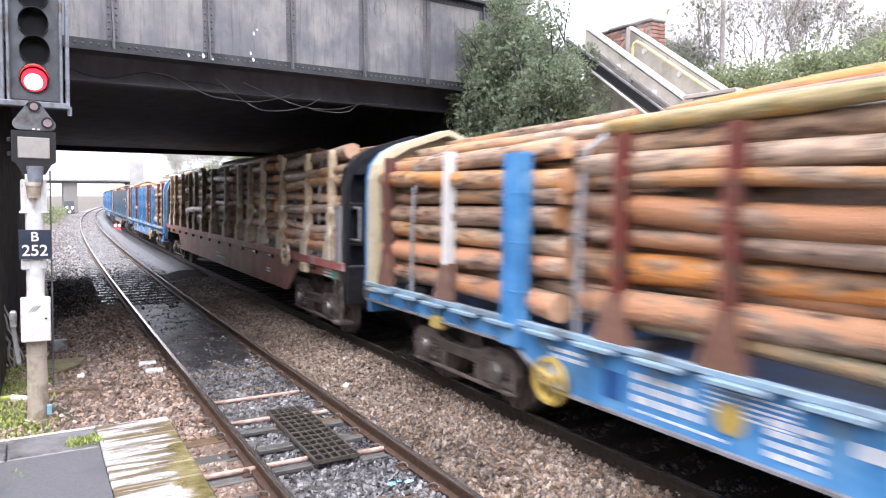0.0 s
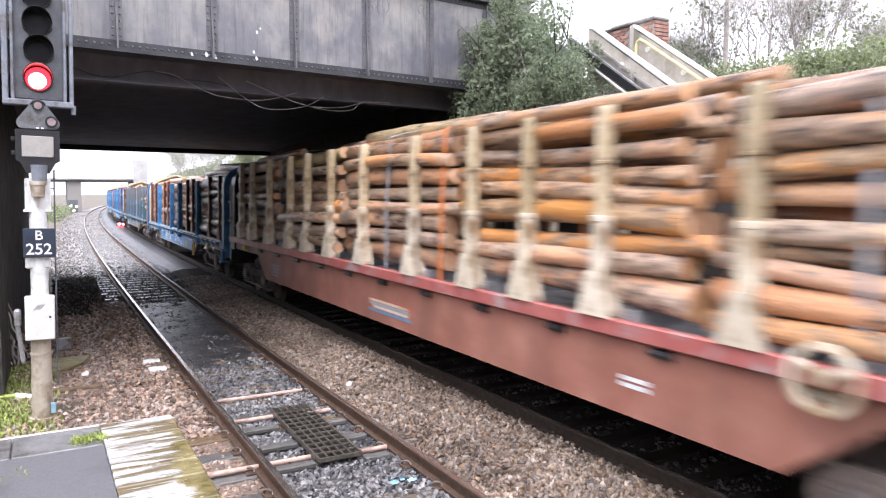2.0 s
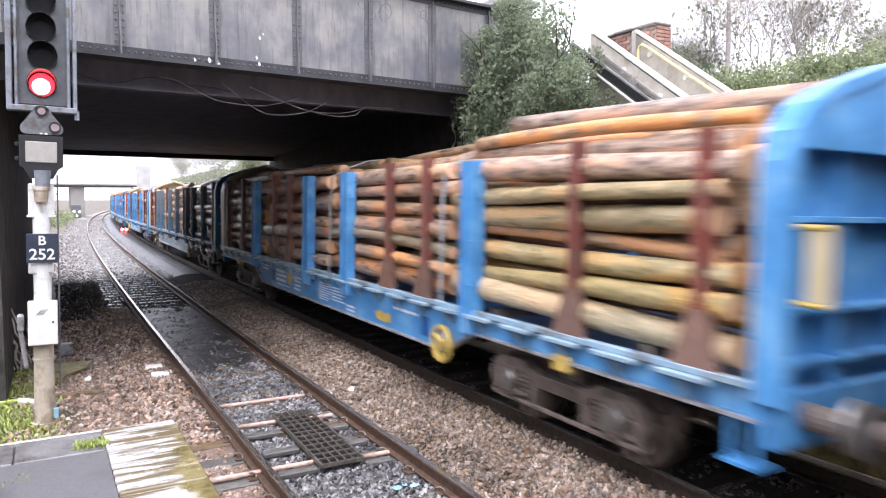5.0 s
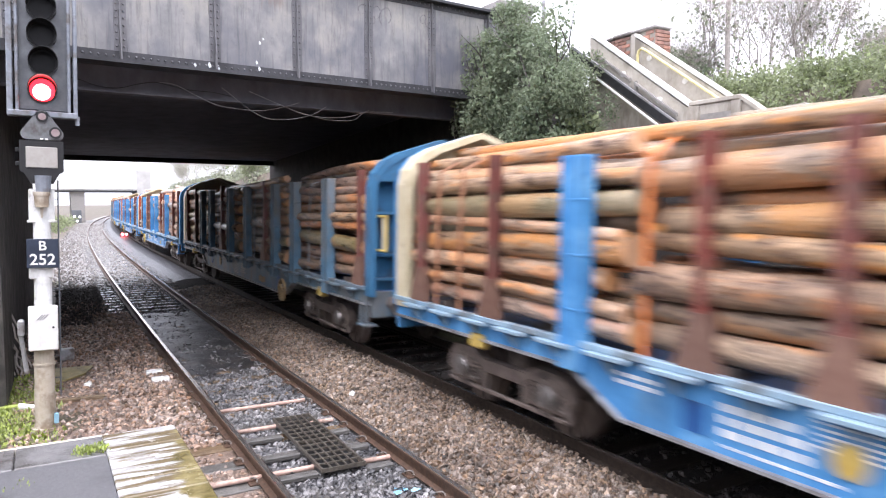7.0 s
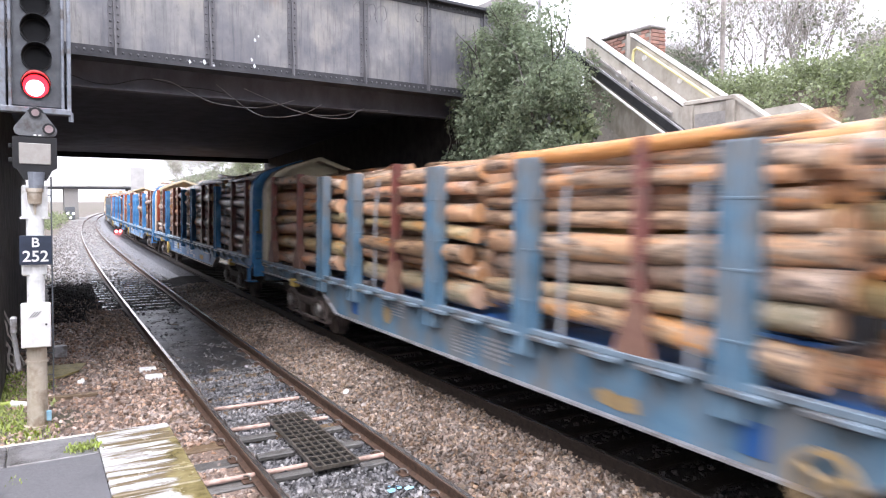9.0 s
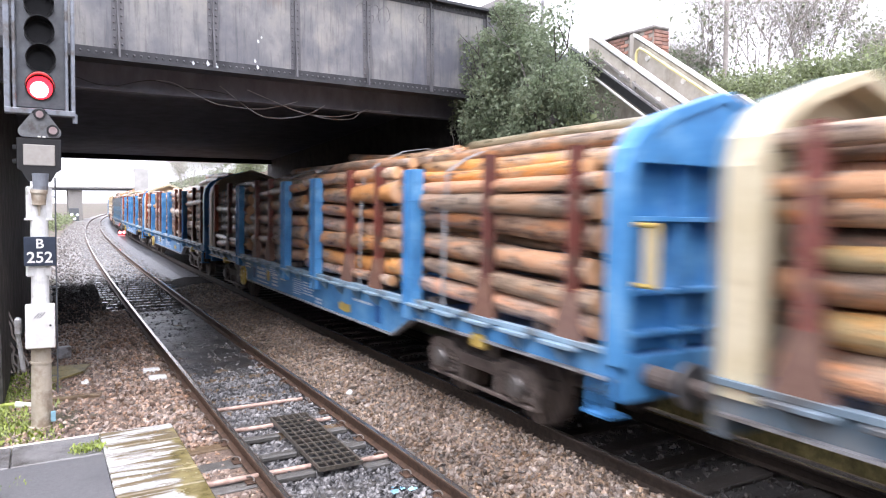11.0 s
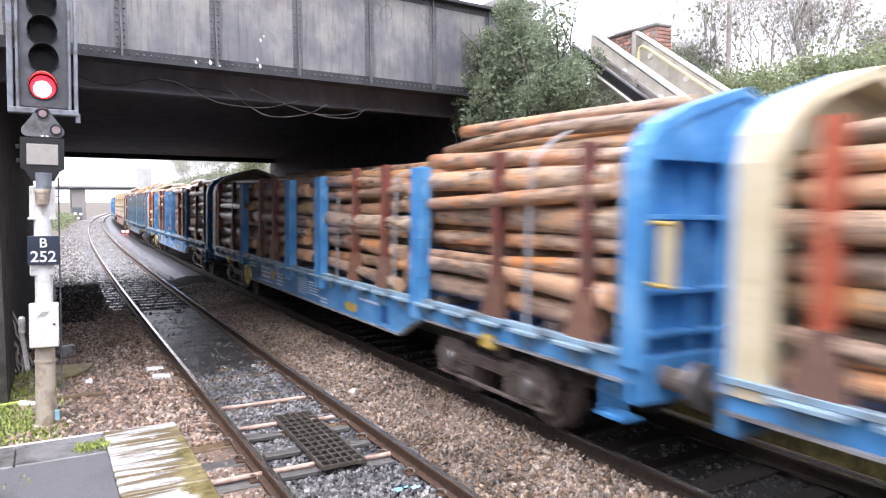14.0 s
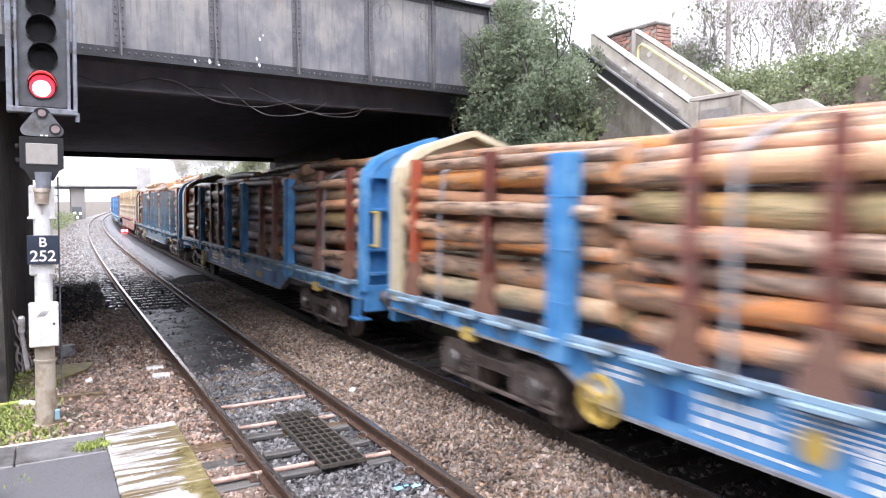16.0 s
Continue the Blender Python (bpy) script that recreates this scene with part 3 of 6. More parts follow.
def build_bed():
    for name, off, prof, m, label in (
        ("ballast_bed", 0.0, [(-3.3, -0.26), (-2.2, -0.235), (-1.45, -0.215), (-0.80, -0.20)], "bed_brown", "brown stone ballast shoulder of the near track"),
        ("ballast_bed", 0.0, [(-0.80, -0.20), (0.80, -0.20)], "bed_grey", "grey wet ballast between the near rails"),
        ("ballast_bed", 0.0, [(0.80, -0.20), (1.3, -0.17), (1.75, -0.075), (2.36, -0.07), (2.44, -0.13)], "bed_brown", "brown ballast between the two tracks"),
        ("ballast_bed", FAR_OFF, [(-0.80, -0.12), (0.80, -0.12), (1.7, -0.25), (2.4, -0.34)], "train_shade_bed", "ballast under the far track, coloured dark for shade under the train"),
    ):
        # the S_UNDER span carries the bridge's shade as a darker bed colour
        for span, key in ((S_NEAR, m), (S_UNDER, "bridge_shade_bed"), (S_FAR, "train_shade_bed" if m == "train_shade_bed" else "bed_grey" if "between the two" in label else "wet_glare_bed")):
            v, f = sweep(prof, span, off, 0, False)
            ob = new(name, raw(name, v, f, M[key]))
            tagged(ob, label, "ballast", kind="structure")
    # soft black mud between the rails beneath the bridge
    verts, faces, n = [], [], 15
    for i in range(45):
        s = 11.5 + 0.22 * i
        for k in range(n):
            o = -0.69 + 1.38 * k / (n - 1)
            p = along(s, o)[0]
            edge = min(1, (i + 3 * noise.noise((o * 2, 1, 0))) / 6, (44 - i) / 5)
            z = -0.168 - 0.04 * max(0, 1 - max(0, edge)) + 0.022 * noise.noise((p.x * 3, p.y * 3, 2)) + 0.008 * noise.noise((p.x * 9, p.y * 9, 5))
            verts.append((p.x, p.y, z))
    faces = [(i * n + k, i * n + k + 1, (i + 1) * n + k + 1, (i + 1) * n + k) for i in range(44) for k in range(n - 1)]
    ob = new("track_mud", raw("track_mud", verts, faces, M["mud"]))
    for p in ob.data.polygons:
        p.use_smooth = True
    tagged(ob, "wet black mud between the rails beneath the bridge", "mud", kind="structure")


build_bed()

RAIL = [(-0.07, -0.159), (0.07, -0.159), (0.07, -0.148), (0.012, -0.13), (0.011, -0.05), (0.036, -0.038), (0.036, -0.008), (0.028, -0.001),
        (-0.028, -0.001), (-0.036, -0.008), (-0.036, -0.038), (-0.011, -0.05), (-0.012, -0.13), (-0.07, -0.148)]
S_RAIL = [-12 + 2 * i for i in range(40)] + [70 + 5 * i for i in range(36)]


def build_rails():
    for off, z, label in ((-0.7525, 0, "worn steel running rail of the empty track"), (0.7525, 0, "worn steel running rail of the empty track"),
                          (FAR_OFF - 0.7525, FAR_Z, "running rail beneath the timber train"), (FAR_OFF + 0.7525, FAR_Z, "running rail beneath the timber train")):
        v, f = sweep(RAIL, S_RAIL, off, z)
        rail = new("rail", raw("rail", v, f, M["rail_side"] if z == 0 else M["rail_shaded"]))
        tagged(rail, label, "rail", kind="structure")
        v, f = sweep([(-0.026, 0.0015), (0.026, 0.0015), (0.026, -0.002), (-0.026, -0.002)], S_RAIL, off, z)
        part("running_band", raw("running_band", v, f, M["rail_top"]), None, rail, "band polished by wheels")


build_rails()

# sleepers: timber, with rail chairs and spring clips
PITCH = 0.655


def build_sleepers():
    wood = to_mesh("sleeper", boxed((-1.3, 1.3, -0.125, 0.125, -0.15, 0.0, 0.015)), M["timber"])
    wood_grey = to_mesh("sleeper", boxed((-1.3, 1.3, -0.125, 0.125, -0.15, 0.0, 0.015)), M["grey_timber"])
    wet = to_mesh("sleeper", boxed((-1.3, 1.3, -0.125, 0.125, -0.15, 0.0, 0.015)), M["wet_timber"])
    shaded = to_mesh("sleeper", boxed((-1.3, 1.3, -0.125, 0.125, -0.15, 0.0, 0.015)), M["shaded_timber"])
    bm = bmesh.new()
    box(bm, -0.15, 0.15, -0.085, 0.085, 0.0, 0.018, 0.004)
    plate = to_mesh("base_plate", bm, M["rail_side"])
    bm = bmesh.new()
    hose(bm, [(0.034 * math.cos(radians(-40 + 32 * k)), -0.06 + 0.013 * k, 0.028 + 0.026 * math.sin(radians(-40 + 32 * k))) for k in range(10)], 0.010)
    clip = to_mesh("spring_clip", bm, M["clip_steel"])
    for off, z, count in ((0.0, 0.0, 92), (FAR_OFF, FAR_Z, 60)):
        for i in range(count):
            s = -1.86 + PITCH * i
            p, a = along(s, off, z - 0.178)
            jig = random.uniform(-0.6, 0.6)
            sl = new("sleeper", shaded if off else (wet if s > 19 else (wood_grey if random.random() < 0.3 else wood)))
            sl.matrix_basis = pose(p.x + random.uniform(-0.03, 0.03), p.y, p.z, 0, 0, -math.degrees(a) + jig)
            tagged(sl, "wet weathered timber sleeper bedded in ballast", "sleeper", "sleepers of the tracks", "structure")
            if off == 0 and s < 14:
                for rx in (-0.7525, 0.7525):
                    b = part("base_plate", plate, None, sl)
                    b.location = (rx, 0, 0.001)
                    for side in (-1, 1):
                        c = part("spring_clip", clip, None, sl)
                        c.location = (rx + side * 0.10, 0, 0.012)


build_sleepers()


# loose stones
def stones(count, s0, s1, o0, o1, zf, size, seed, squash=0.7):
    rng = np.random.default_rng(seed)
    bm = bmesh.new()
    bmesh.ops.create_icosphere(bm, subdivisions=1, radius=1.0)
    base = np.array([v.co[:] for v in bm.verts])
    tri = np.array([[v.index for v in f.verts] for f in bm.faces])
    bm.free()
    n = len(base)
    shape = base[None] * rng.uniform(0.62, 1.25, (count, n, 1))
    shape *= rng.uniform(0.6, 1.25, (count, 1, 3)) * np.array([1, 1, squash])
    q = rng.normal(size=(count, 4))
    q /= np.linalg.norm(q, axis=1, keepdims=True)
    w, x, y, z = q.T
    rot = np.stack([np.stack([1 - 2 * (y * y + z * z), 2 * (x * y - z * w), 2 * (x * z + y * w)], -1),
                    np.stack([2 * (x * y + z * w), 1 - 2 * (x * x + z * z), 2 * (y * z - x * w)], -1),
                    np.stack([2 * (x * z - y * w), 2 * (y * z + x * w), 1 - 2 * (x * x + y * y)], -1)], -2)
    r = size * rng.uniform(0.55, 1.35, (count, 1, 1))
    pts = np.einsum("cij,cnj->cni", rot, shape) * r
    u = rng.uniform(0, 1, count)
    s = s0 + (s1 - s0) * u ** 1.25
    o = rng.uniform(o0, o1, count)
    cx = NEAR_X + np.maximum(s, 0) ** 2 / (2 * RADIUS) + o
    cz = np.array([zf(v) for v in o]) + rng.uniform(-0.3, 0.55, count) * size
    pts += np.stack([cx, s, cz], -1)[:, None]
    return pts.reshape(-1, 3), (tri[None] + (np.arange(count) * n)[:, None, None]).reshape(-1, 3)


def build_stones():
    def shoulder(o):
        return -0.222 - 0.02 * max(0.0, (-o - 1.2))
    def middle(o):
        return -0.205 + 0.13 * min(1, max(0, (o - 0.95) / 0.85))
    for name, n, s0, s1, o0, o1, zf, size, m, label in (
        ("ballast_stones", 8000, 4.5, 21, -2.3, -0.86, shoulder, 0.038, "ballast_pink_lit", "loose pinkish-brown ballast stones on the near shoulder"),
        ("ballast_stones", 13000, 3.2, 21, -0.70, 0.70, lambda o: -0.204, 0.035, "ballast_grey", "loose grey wet ballast stones between the rails"),
        ("ballast_stones", 23000, 2.6, 21, 0.82, 2.55, middle, 0.033, "ballast_brown", "loose brown ballast stones between the tracks"),
        ("ballast_stones", 4200, 8.7, 21, -1.75, -0.87, lambda o: -0.180, 0.036, "ballast_pink_lit", "pinkish-brown ballast heaped over the sleeper ends"),
        ("ballast_stones", 1500, 3.2, 7.0, -0.66, 0.66, lambda o: -0.176, 0.034, "ballast_grey", "grey ballast strewn over the nearest sleepers"),
        ("ballast_stones", 1000, 9.3, 12.2, -0.66, 0.66, lambda o: -0.182, 0.034, "ballast_grey", "grey ballast heaped over sleepers between the rails"),
        ("ballast_stones", 3200, 9.0, 24, -3.2, -2.2, lambda o: -0.235, 0.032, "ballast_pink_lit", "loose brown stones and litter beside the abutment"),
        ("ballast_stones", 2600, 2.0, 20, FAR_OFF - 0.7, FAR_OFF + 0.7, lambda o: -0.12, 0.034, "shaded_stones", "loose ballast stones coloured dark for the shade under the train"),
        ("ballast_stones", 3200, 19.8, 25.5, 0.84, 2.4, middle, 0.037, "ballast_brown", "sparse brown ballast stones beneath the bridge"),
        ("ballast_stones", 1800, 19.8, 24.0, -2.4, -0.88, shoulder, 0.037, "ballast_pink_lit", "sparse brown ballast stones beneath the bridge"),
        # bridge shade painted into the stone colour
        ("ballast_stones", 5000, 19.5, 28.6, -2.6, 2.5, lambda o: -0.20, 0.038, "shaded_stones", "loose stones coloured dark for the shade beneath the bridge"),
        ("ballast_stones", 10000, 28, 125, -2.8, 2.5, lambda o: -0.20, 0.05, "wet_glare_stones", "loose ballast stones beyond the bridge"),
    ):
        v, f = stones(n, s0, s1, o0, o1, zf, size, 11 + n)
        ob = new(name, raw(name, v, f, M[m]))
        tagged(ob, label, "ballast", kind="stuff")


build_stones()


# between the rails: walkway grating, conduits, scraps
def build_track_fittings():
    g = thing("track_grating", pose(2.50, 7.05, -0.125, 0, 0, -1.5), "dark steel grating panel lying between the near rails", "grating")
    part("grating_frame", boxed((0, 0.022, 0, 2.05, 0.01, 0.055), (0.478, 0.50, 0, 2.05, 0.01, 0.055), (0.022, 0.478, 0, 0.022, 0.01, 0.053), (0.022, 0.478, 2.028, 2.05, 0.01, 0.053), (0.022, 0.478, 1.0, 1.022, 0.01, 0.053)), M["grate"], g)
    # added black sheet that stands for the shade in the holes
    part("pan", boxed((0.024, 0.476, 0.024, 2.026, 0.0, 0.008)), M["signal_black"], g, "black sheet added for the shade in the grating holes")
    slat = to_mesh("slat", boxed((0, 0.016, 0.022, 2.028, 0.03, 0.051)), M["grate"])
    for i in range(4):
        part("slat", slat, None, g).location = (0.11 + i * 0.088, 0, 0)
    bar = to_mesh("cross_bar", boxed((0.022, 0.478, 0, 0.026, 0.032, 0.049)), M["grate"])
    for i in range(11):
        part("cross_bar", bar, None, g).location = (0, 0.17 + i * 0.164, 0)
    for x0, x1, y, turn in ((2.02, 3.28, 9.98, -1.0), (2.02, 2.55, 8.95, -1), (2.98, 3.30, 8.85, -1), (1.25, 2.50, 7.35, -1), (2.98, 3.36, 7.2, -1)):
        bm = bmesh.new()
        tube(bm, (0, 0, 0), (x1 - x0, 0, 0), 0.028, seg=12)
        solid("conduit", bm, M["pink_pipe"], "pink plastic conduit laid across the track", "conduit", m=pose(x0, y, -0.135, 0, 0, turn), group="conduits across the track")
    for x0, x1, y in ((2.05, 2.50, 8.52), (3.0, 3.32, 8.35), (2.08, 2.50, 7.83), (3.0, 3.30, 7.7), (2.06, 2.48, 7.15), (3.0, 3.3, 7.0)):
        solid("timber_batten", boxed((0, x1 - x0, -0.06, 0.06, -0.06, 0.0, 0.012)), M["grey_timber"], "grey wet timber batten beside the grating", "batten",
              m=pose(x0, y, -0.115, 0, 0, -1.5), group="battens under the grating")
    bm = bmesh.new()
    for x, y, a in ((0, 0, 20), (0.09, 0.03, 70), (0.17, -0.02, 15), (0.05, 0.08, 140)):
        r = bmesh.ops.create_grid(bm, x_segments=3, y_segments=2, size=0.06)
        bmesh.ops.transform(bm, matrix=pose(x, y, 0.02, 10, 8, a) @ Matrix.Diagonal((1, 0.45, 1, 1)), verts=r["verts"])
    for v in bm.verts:
        v.co.z += random.uniform(-0.008, 0.012)
    solid("plastic_scrap", bm, M["blue_scrap"], "torn pale blue plastic scrap on the ballast", "litter", m=pose(3.02, 6.25, -0.16))
    for i, (x, y) in enumerate(((1.61, 13.1), (1.63, 12.5))):
        solid("cable_block", boxed((-0.14, 0.14, -0.10, 0.10, 0, 0.09, 0.015)), M["white_paint"], "white painted concrete block on the ballast shoulder", "block", m=pose(x, y, -0.22, 0, 0, -4), group="white blocks")
    bm = bmesh.new()
    r = bmesh.ops.create_icosphere(bm, subdivisions=2, radius=0.05)
    for v in bm.verts:
        v.co *= random.uniform(0.8, 1.15)
    solid("white_stone", bm, M["white_paint"], "single white stone on the brown ballast", "stone", m=pose(3.99, 9.85, -0.12))
    sig = thing("ground_signal", pose(6.45, 69.9, -0.15), "small ground signal with two red lights between the tracks", "signal")
    part("case", boxed((-0.35, 0.35, 0, 0.2, 0, 0.5, 0.03)), M["signal_black"], sig)
    for x in (-0.17, 0.17):
        bm = bmesh.new()
        tube(bm, (x, -0.02, 0.28), (x, 0.0, 0.28), 0.13, seg=16)
        part("lamp", bm, M["red_far"], sig, "glowing red lamp")


build_track_fittings()


# ---- platform end ----
PLAT_Z, PLAT_X, PLAT_Y = 0.90, 0.91, 6.22


def build_platform():
    bm = boxed((-8.0, 0.355, -14, 5.71, -0.3, PLAT_Z - 0.006))
    solid("platform", bm, M["asphalt"], "wet grey asphalt platform surface", "platform", "structure")
    solid("platform_wall", boxed((0.36, 0.80, -14, 6.08, -0.3, PLAT_Z - 0.08), (-8.0, 0.359, 5.715, 6.10, -0.3, PLAT_Z - 0.085)), M["moss"], "mossy concrete platform edge wall", "wall", "structure")
    edge = thing("platform_edge", pose(0, 0, PLAT_Z), "worn white-painted platform edge slabs green with moss", "platform edge", kind="structure")
    y = PLAT_Y
    rng = random.Random(5)
    for i in range(34):
        d = 0.30 if i % 2 else 0.42
        bm = bmesh.new()
        box(bm, 0.36, PLAT_X, y - d + 0.012, y, -0.08, rng.uniform(-0.002, 0.004), 0.008)
        part("slab", bm, M["mossy_slab"], edge)
        y -= d
    x = 0.355
    for i in range(12):
        part("end_slab", boxed((x - 0.6 + 0.006, x, 5.72, 6.20, -0.08, 0.0, 0.008)), M["wet_slab"], edge, "wet grey end slab")
        part("end_strip", boxed((x - 0.6, x, 6.205, 6.235, -0.08, 0.002, 0.004)), M["coping"], edge, "white painted strip")
        x -= 0.6


build_platform()


def block_low_sky():
    """Unseen plain walls added behind and beside the eye to block low sky light; the line runs out through an opening.
    """
    solid("station_wall_side", boxed((-7.2, -6.9, -30, 13, -0.4, 5.2)), M["abutment"], "unseen dark wall added beside the platform to block sky light", "wall", "structure")
    solid("station_wall_back", boxed((-7.2, 0.6, -30.3, -30, -0.4, 11.5), (8.6, 24, -30.3, -30, -0.4, 11.5), (0.6, 8.6, -30.3, -30, 5.2, 11.5)), M["abutment"], "unseen dark wall added to block sky light, open for the tracks", "wall", "structure")


block_low_sky()


# ---- colour-light signal ----
def text_mesh(word, size, m):
    cu = bpy.data.curves.new("lettering", "FONT")
    cu.body, cu.size, cu.extrude, cu.align_x, cu.align_y, cu.offset = word, size, 0.003, "CENTER", "CENTER", 0.003
    tmp = bpy.data.objects.new("lettering", cu)
    scene.collection.objects.link(tmp)
    me = bpy.data.meshes.new_from_object(tmp.evaluated_get(bpy.context.evaluated_depsgraph_get()))
    bpy.data.objects.remove(tmp)
    me.materials.clear()
    me.materials.append(m)
    return me


def hood(bm, x, z, r, length, y0):
    """An open-bottomed visor over a lens."""
    n = 14
    for k in range(n):
        a0, a1 = radians(-35 + 250 * k / n), radians(-35 + 250 * (k + 1) / n)
        def pts(a, rr):
            cut = 0.5 + 0.5 * max(0, math.sin(a))
            return [Vector((x + rr * math.cos(a), y0, z + rr * math.sin(a))), Vector((x + rr * math.cos(a), y0 - length * cut, z + rr * math.sin(a)))]
        for rr in (r, r + 0.008):
            p, q = pts(a0, rr), pts(a1, rr)
            bm.faces.new([bm.verts.new(v) for v in (p[0], q[0], q[1], p[1])])
        p, q, p2, q2 = pts(a0, r), pts(a1, r), pts(a0, r + 0.008), pts(a1, r + 0.008)
        bm.faces.new([bm.verts.new(v) for v in (p[1], q[1], q2[1], p2[1])])


def build_signal():
    sg = thing("colour_light_signal", pose(-0.06, 10.7, -0.16, 0, 1.2, 0), "four-aspect railway signal showing red on a pale post", "signal")
    bm = bmesh.new()
    tube(bm, (0, 0, -0.14), (0, 0, 1.02), 0.126, 0.118, 20)
    tube(bm, (0, 0, 0.80), (0, 0, 0.83), 0.134, seg=20)
    tube(bm, (0, 0, -0.13), (0, 0, -0.04), 0.165, seg=20)
    part("post_foot", bm, M["post_beige"], sg, "beige weathered lower post")
    bm = bmesh.new()
    tube(bm, (0.0, 0, 1.02), (0.0, 0, 3.05), 0.105, seg=20)
    box(bm, -0.16, 0.13, -0.085, 0.10, 1.95, 2.12, 0.02)
    box(bm, -0.15, 0.15, -0.06, 0.10, 2.70, 3.13, 0.015)
    box(bm, -0.17, 0.17, -0.075, 0.11, 2.69, 2.72, 0.005)
    part("post", bm, M["white_paint"], sg, "white painted upper post")
    cab = part("cabinet", boxed((-0.175, 0.165, -0.24, -0.06, 1.03, 1.60, 0.012)), M["cream"], sg, "small cream equipment cabinet")
    cab.data.materials[0] = M["rail_white"]
    bm = bmesh.new()
    tube(bm, (0.11, -0.255, 1.33), (0.11, -0.24, 1.33), 0.014, seg=10)
    part("latch", bm, M["signal_black"], cab)
    bm = bmesh.new()
    for k in range(3):
        tube(bm, (-0.075 + k * 0.03, -0.243, 1.43), (-0.01 + k * 0.03, -0.243, 1.50), 0.004, seg=5)
    part("warning_mark", bm, M["signal_grey"], cab)
    bm = bmesh.new()
    box(bm, -0.30, -0.22, -0.10, 0.04, 1.20, 1.42, 0.02)
    tube(bm, (-0.26, -0.04, 1.20), (-0.20, -0.02, 0.7), 0.03, seg=8)
    part("side_box", bm, M["galvanised"], sg)
    plate = part("number_plate", boxed((-0.18, 0.185, -0.155, -0.14, 2.10, 2.48, 0.006)), M["navy"], sg, "dark blue signal identity plate")
    for word, z, size in (("B", 2.385, 0.17), ("252", 2.205, 0.20)):
        t = part("lettering", text_mesh(word, size, M["rail_white"]), None, plate, "white lettering")
        t.matrix_basis = pose(0.0, -0.158, z, 90, 0, 0)
    bm = bmesh.new()
    tube(bm, (0.0, -0.12, 2.89), (0.0, -0.12, 3.04), 0.078, 0.088, 16)
    tube(bm, (0.0, -0.12, 3.04), (0.0, -0.12, 3.09), 0.10, 0.10, 16)
    tube(bm, (0.0, -0.12, 2.75), (0.0, -0.12, 2.89), 0.012, 0.022, 10)
    part("cable_gland", bm, M["post_beige"], sg, "pale cup-shaped cable gland")
    bm = bmesh.new()
    tube(bm, (0.02, -0.12, 3.09), (0.02, -0.12, 3.30), 0.085, 0.098, 16)
    part("cable_sleeve", bm, M["frame_grey"], sg, "blue-grey cable sleeve")
    bm = bmesh.new()
    prism(bm, [(-0.12, 3.20), (0.14, 3.20), (0.21, 3.33), (0.26, 3.36), (0.26, 3.75), (-0.24, 3.75), (-0.24, 3.36), (-0.19, 3.33)], "y", -0.12, 0.14)
    box(bm, -0.29, -0.24, -0.05, 0.03, 3.60, 3.66, 0.01)
    box(bm, -0.29, -0.24, -0.05, 0.03, 3.42, 3.48, 0.01)
    jb = part("junction_box", bm, M["signal_black"], sg, "black equipment box")
    part("panel", boxed((-0.17, 0.19, -0.135, -0.12, 3.40, 3.67, 0.008)), M["panel_beige"], jb, "pale grey blank panel")
    bm = bmesh.new()
    outline = []
    for cx, cz, r, a0, a1 in ((0.02, 4.06, 0.085, 30, 150), (-0.15, 3.84, 0.075, 150, 270), (0.19, 3.84, 0.075, 270, 390)):
        outline += [(cx + r * math.cos(radians(a)), cz + r * math.sin(radians(a))) for a in [a0 + (a1 - a0) * k / 6 for k in range(7)]]
    prism(bm, outline, "y", -0.10, 0.02)
    box(bm, -0.06, 0.10, -0.05, 0.03, 3.74, 3.80)
    sub = part("subsidiary_signal", bm, M["signal_mid"], sg, "small unlit position-light signal")
    for x, z, r in ((0.02, 4.06, 0.045), (0.17, 3.86, 0.05)):
        bm = bmesh.new()
        tube(bm, (x, -0.13, z), (x, -0.10, z), r + 0.025, r + 0.02, 16)
        part("rim", bm, M["signal_black"], sub)
        bm = bmesh.new()
        tube(bm, (x, -0.138, z), (x, -0.13, z), r, seg=16)
        part("lens", bm, M["lens_pink"], sub)
    for x in (-0.005, 0.05):
        part("bolt_head", boxed((x, x + 0.035, -0.11, -0.09, 3.765, 3.785)), M["rail_white"], sub)
    bm = bmesh.new()
    box(bm, -0.27, 0.36, -0.02, 0.22, 4.14, 5.95, 0.02)
    head = part("head", bm, M["signal_grey"], sg, "dark grey signal head")
    bm = bmesh.new()
    for x0, x1 in ((-0.37, -0.30), (-0.275, -0.235), (0.315, 0.355), (0.385, 0.435)):
        box(bm, x0, x1, -0.09, 0.06, 4.12, 5.95, 0.01)
    box(bm, -0.37, 0.435, -0.10, 0.08, 4.06, 4.135, 0.01)
    tube(bm, (0.43, -0.03, 3.98), (0.43, -0.03, 4.10), 0.03, seg=8)
    part("frame", bm, M["frame_grey"], head, "grey metal frame of the signal head")
    for i, z in enumerate((4.41, 4.76, 5.11, 5.46)):
        x = 0.03 + 0.012 * (i == 1)
        bm = bmesh.new()
        tube(bm, (x, -0.05, z), (x, -0.02, z), 0.165, seg=24)
        part("rim", bm, M["signal_black"], head)
        bm = bmesh.new()
        tube(bm, (x, -0.066, z), (x, -0.05, z), 0.142 if i else 0.145, seg=24)
        part("lens", bm, M["red_lamp"] if i == 0 else M["lens_dark"], head, "glowing red lens" if i == 0 else "unlit dark lens")
        if i == 0:
            bm = bmesh.new()
            tube(bm, (x - 0.008, -0.072, z - 0.028), (x - 0.008, -0.068, z - 0.028), 0.104, seg=24)
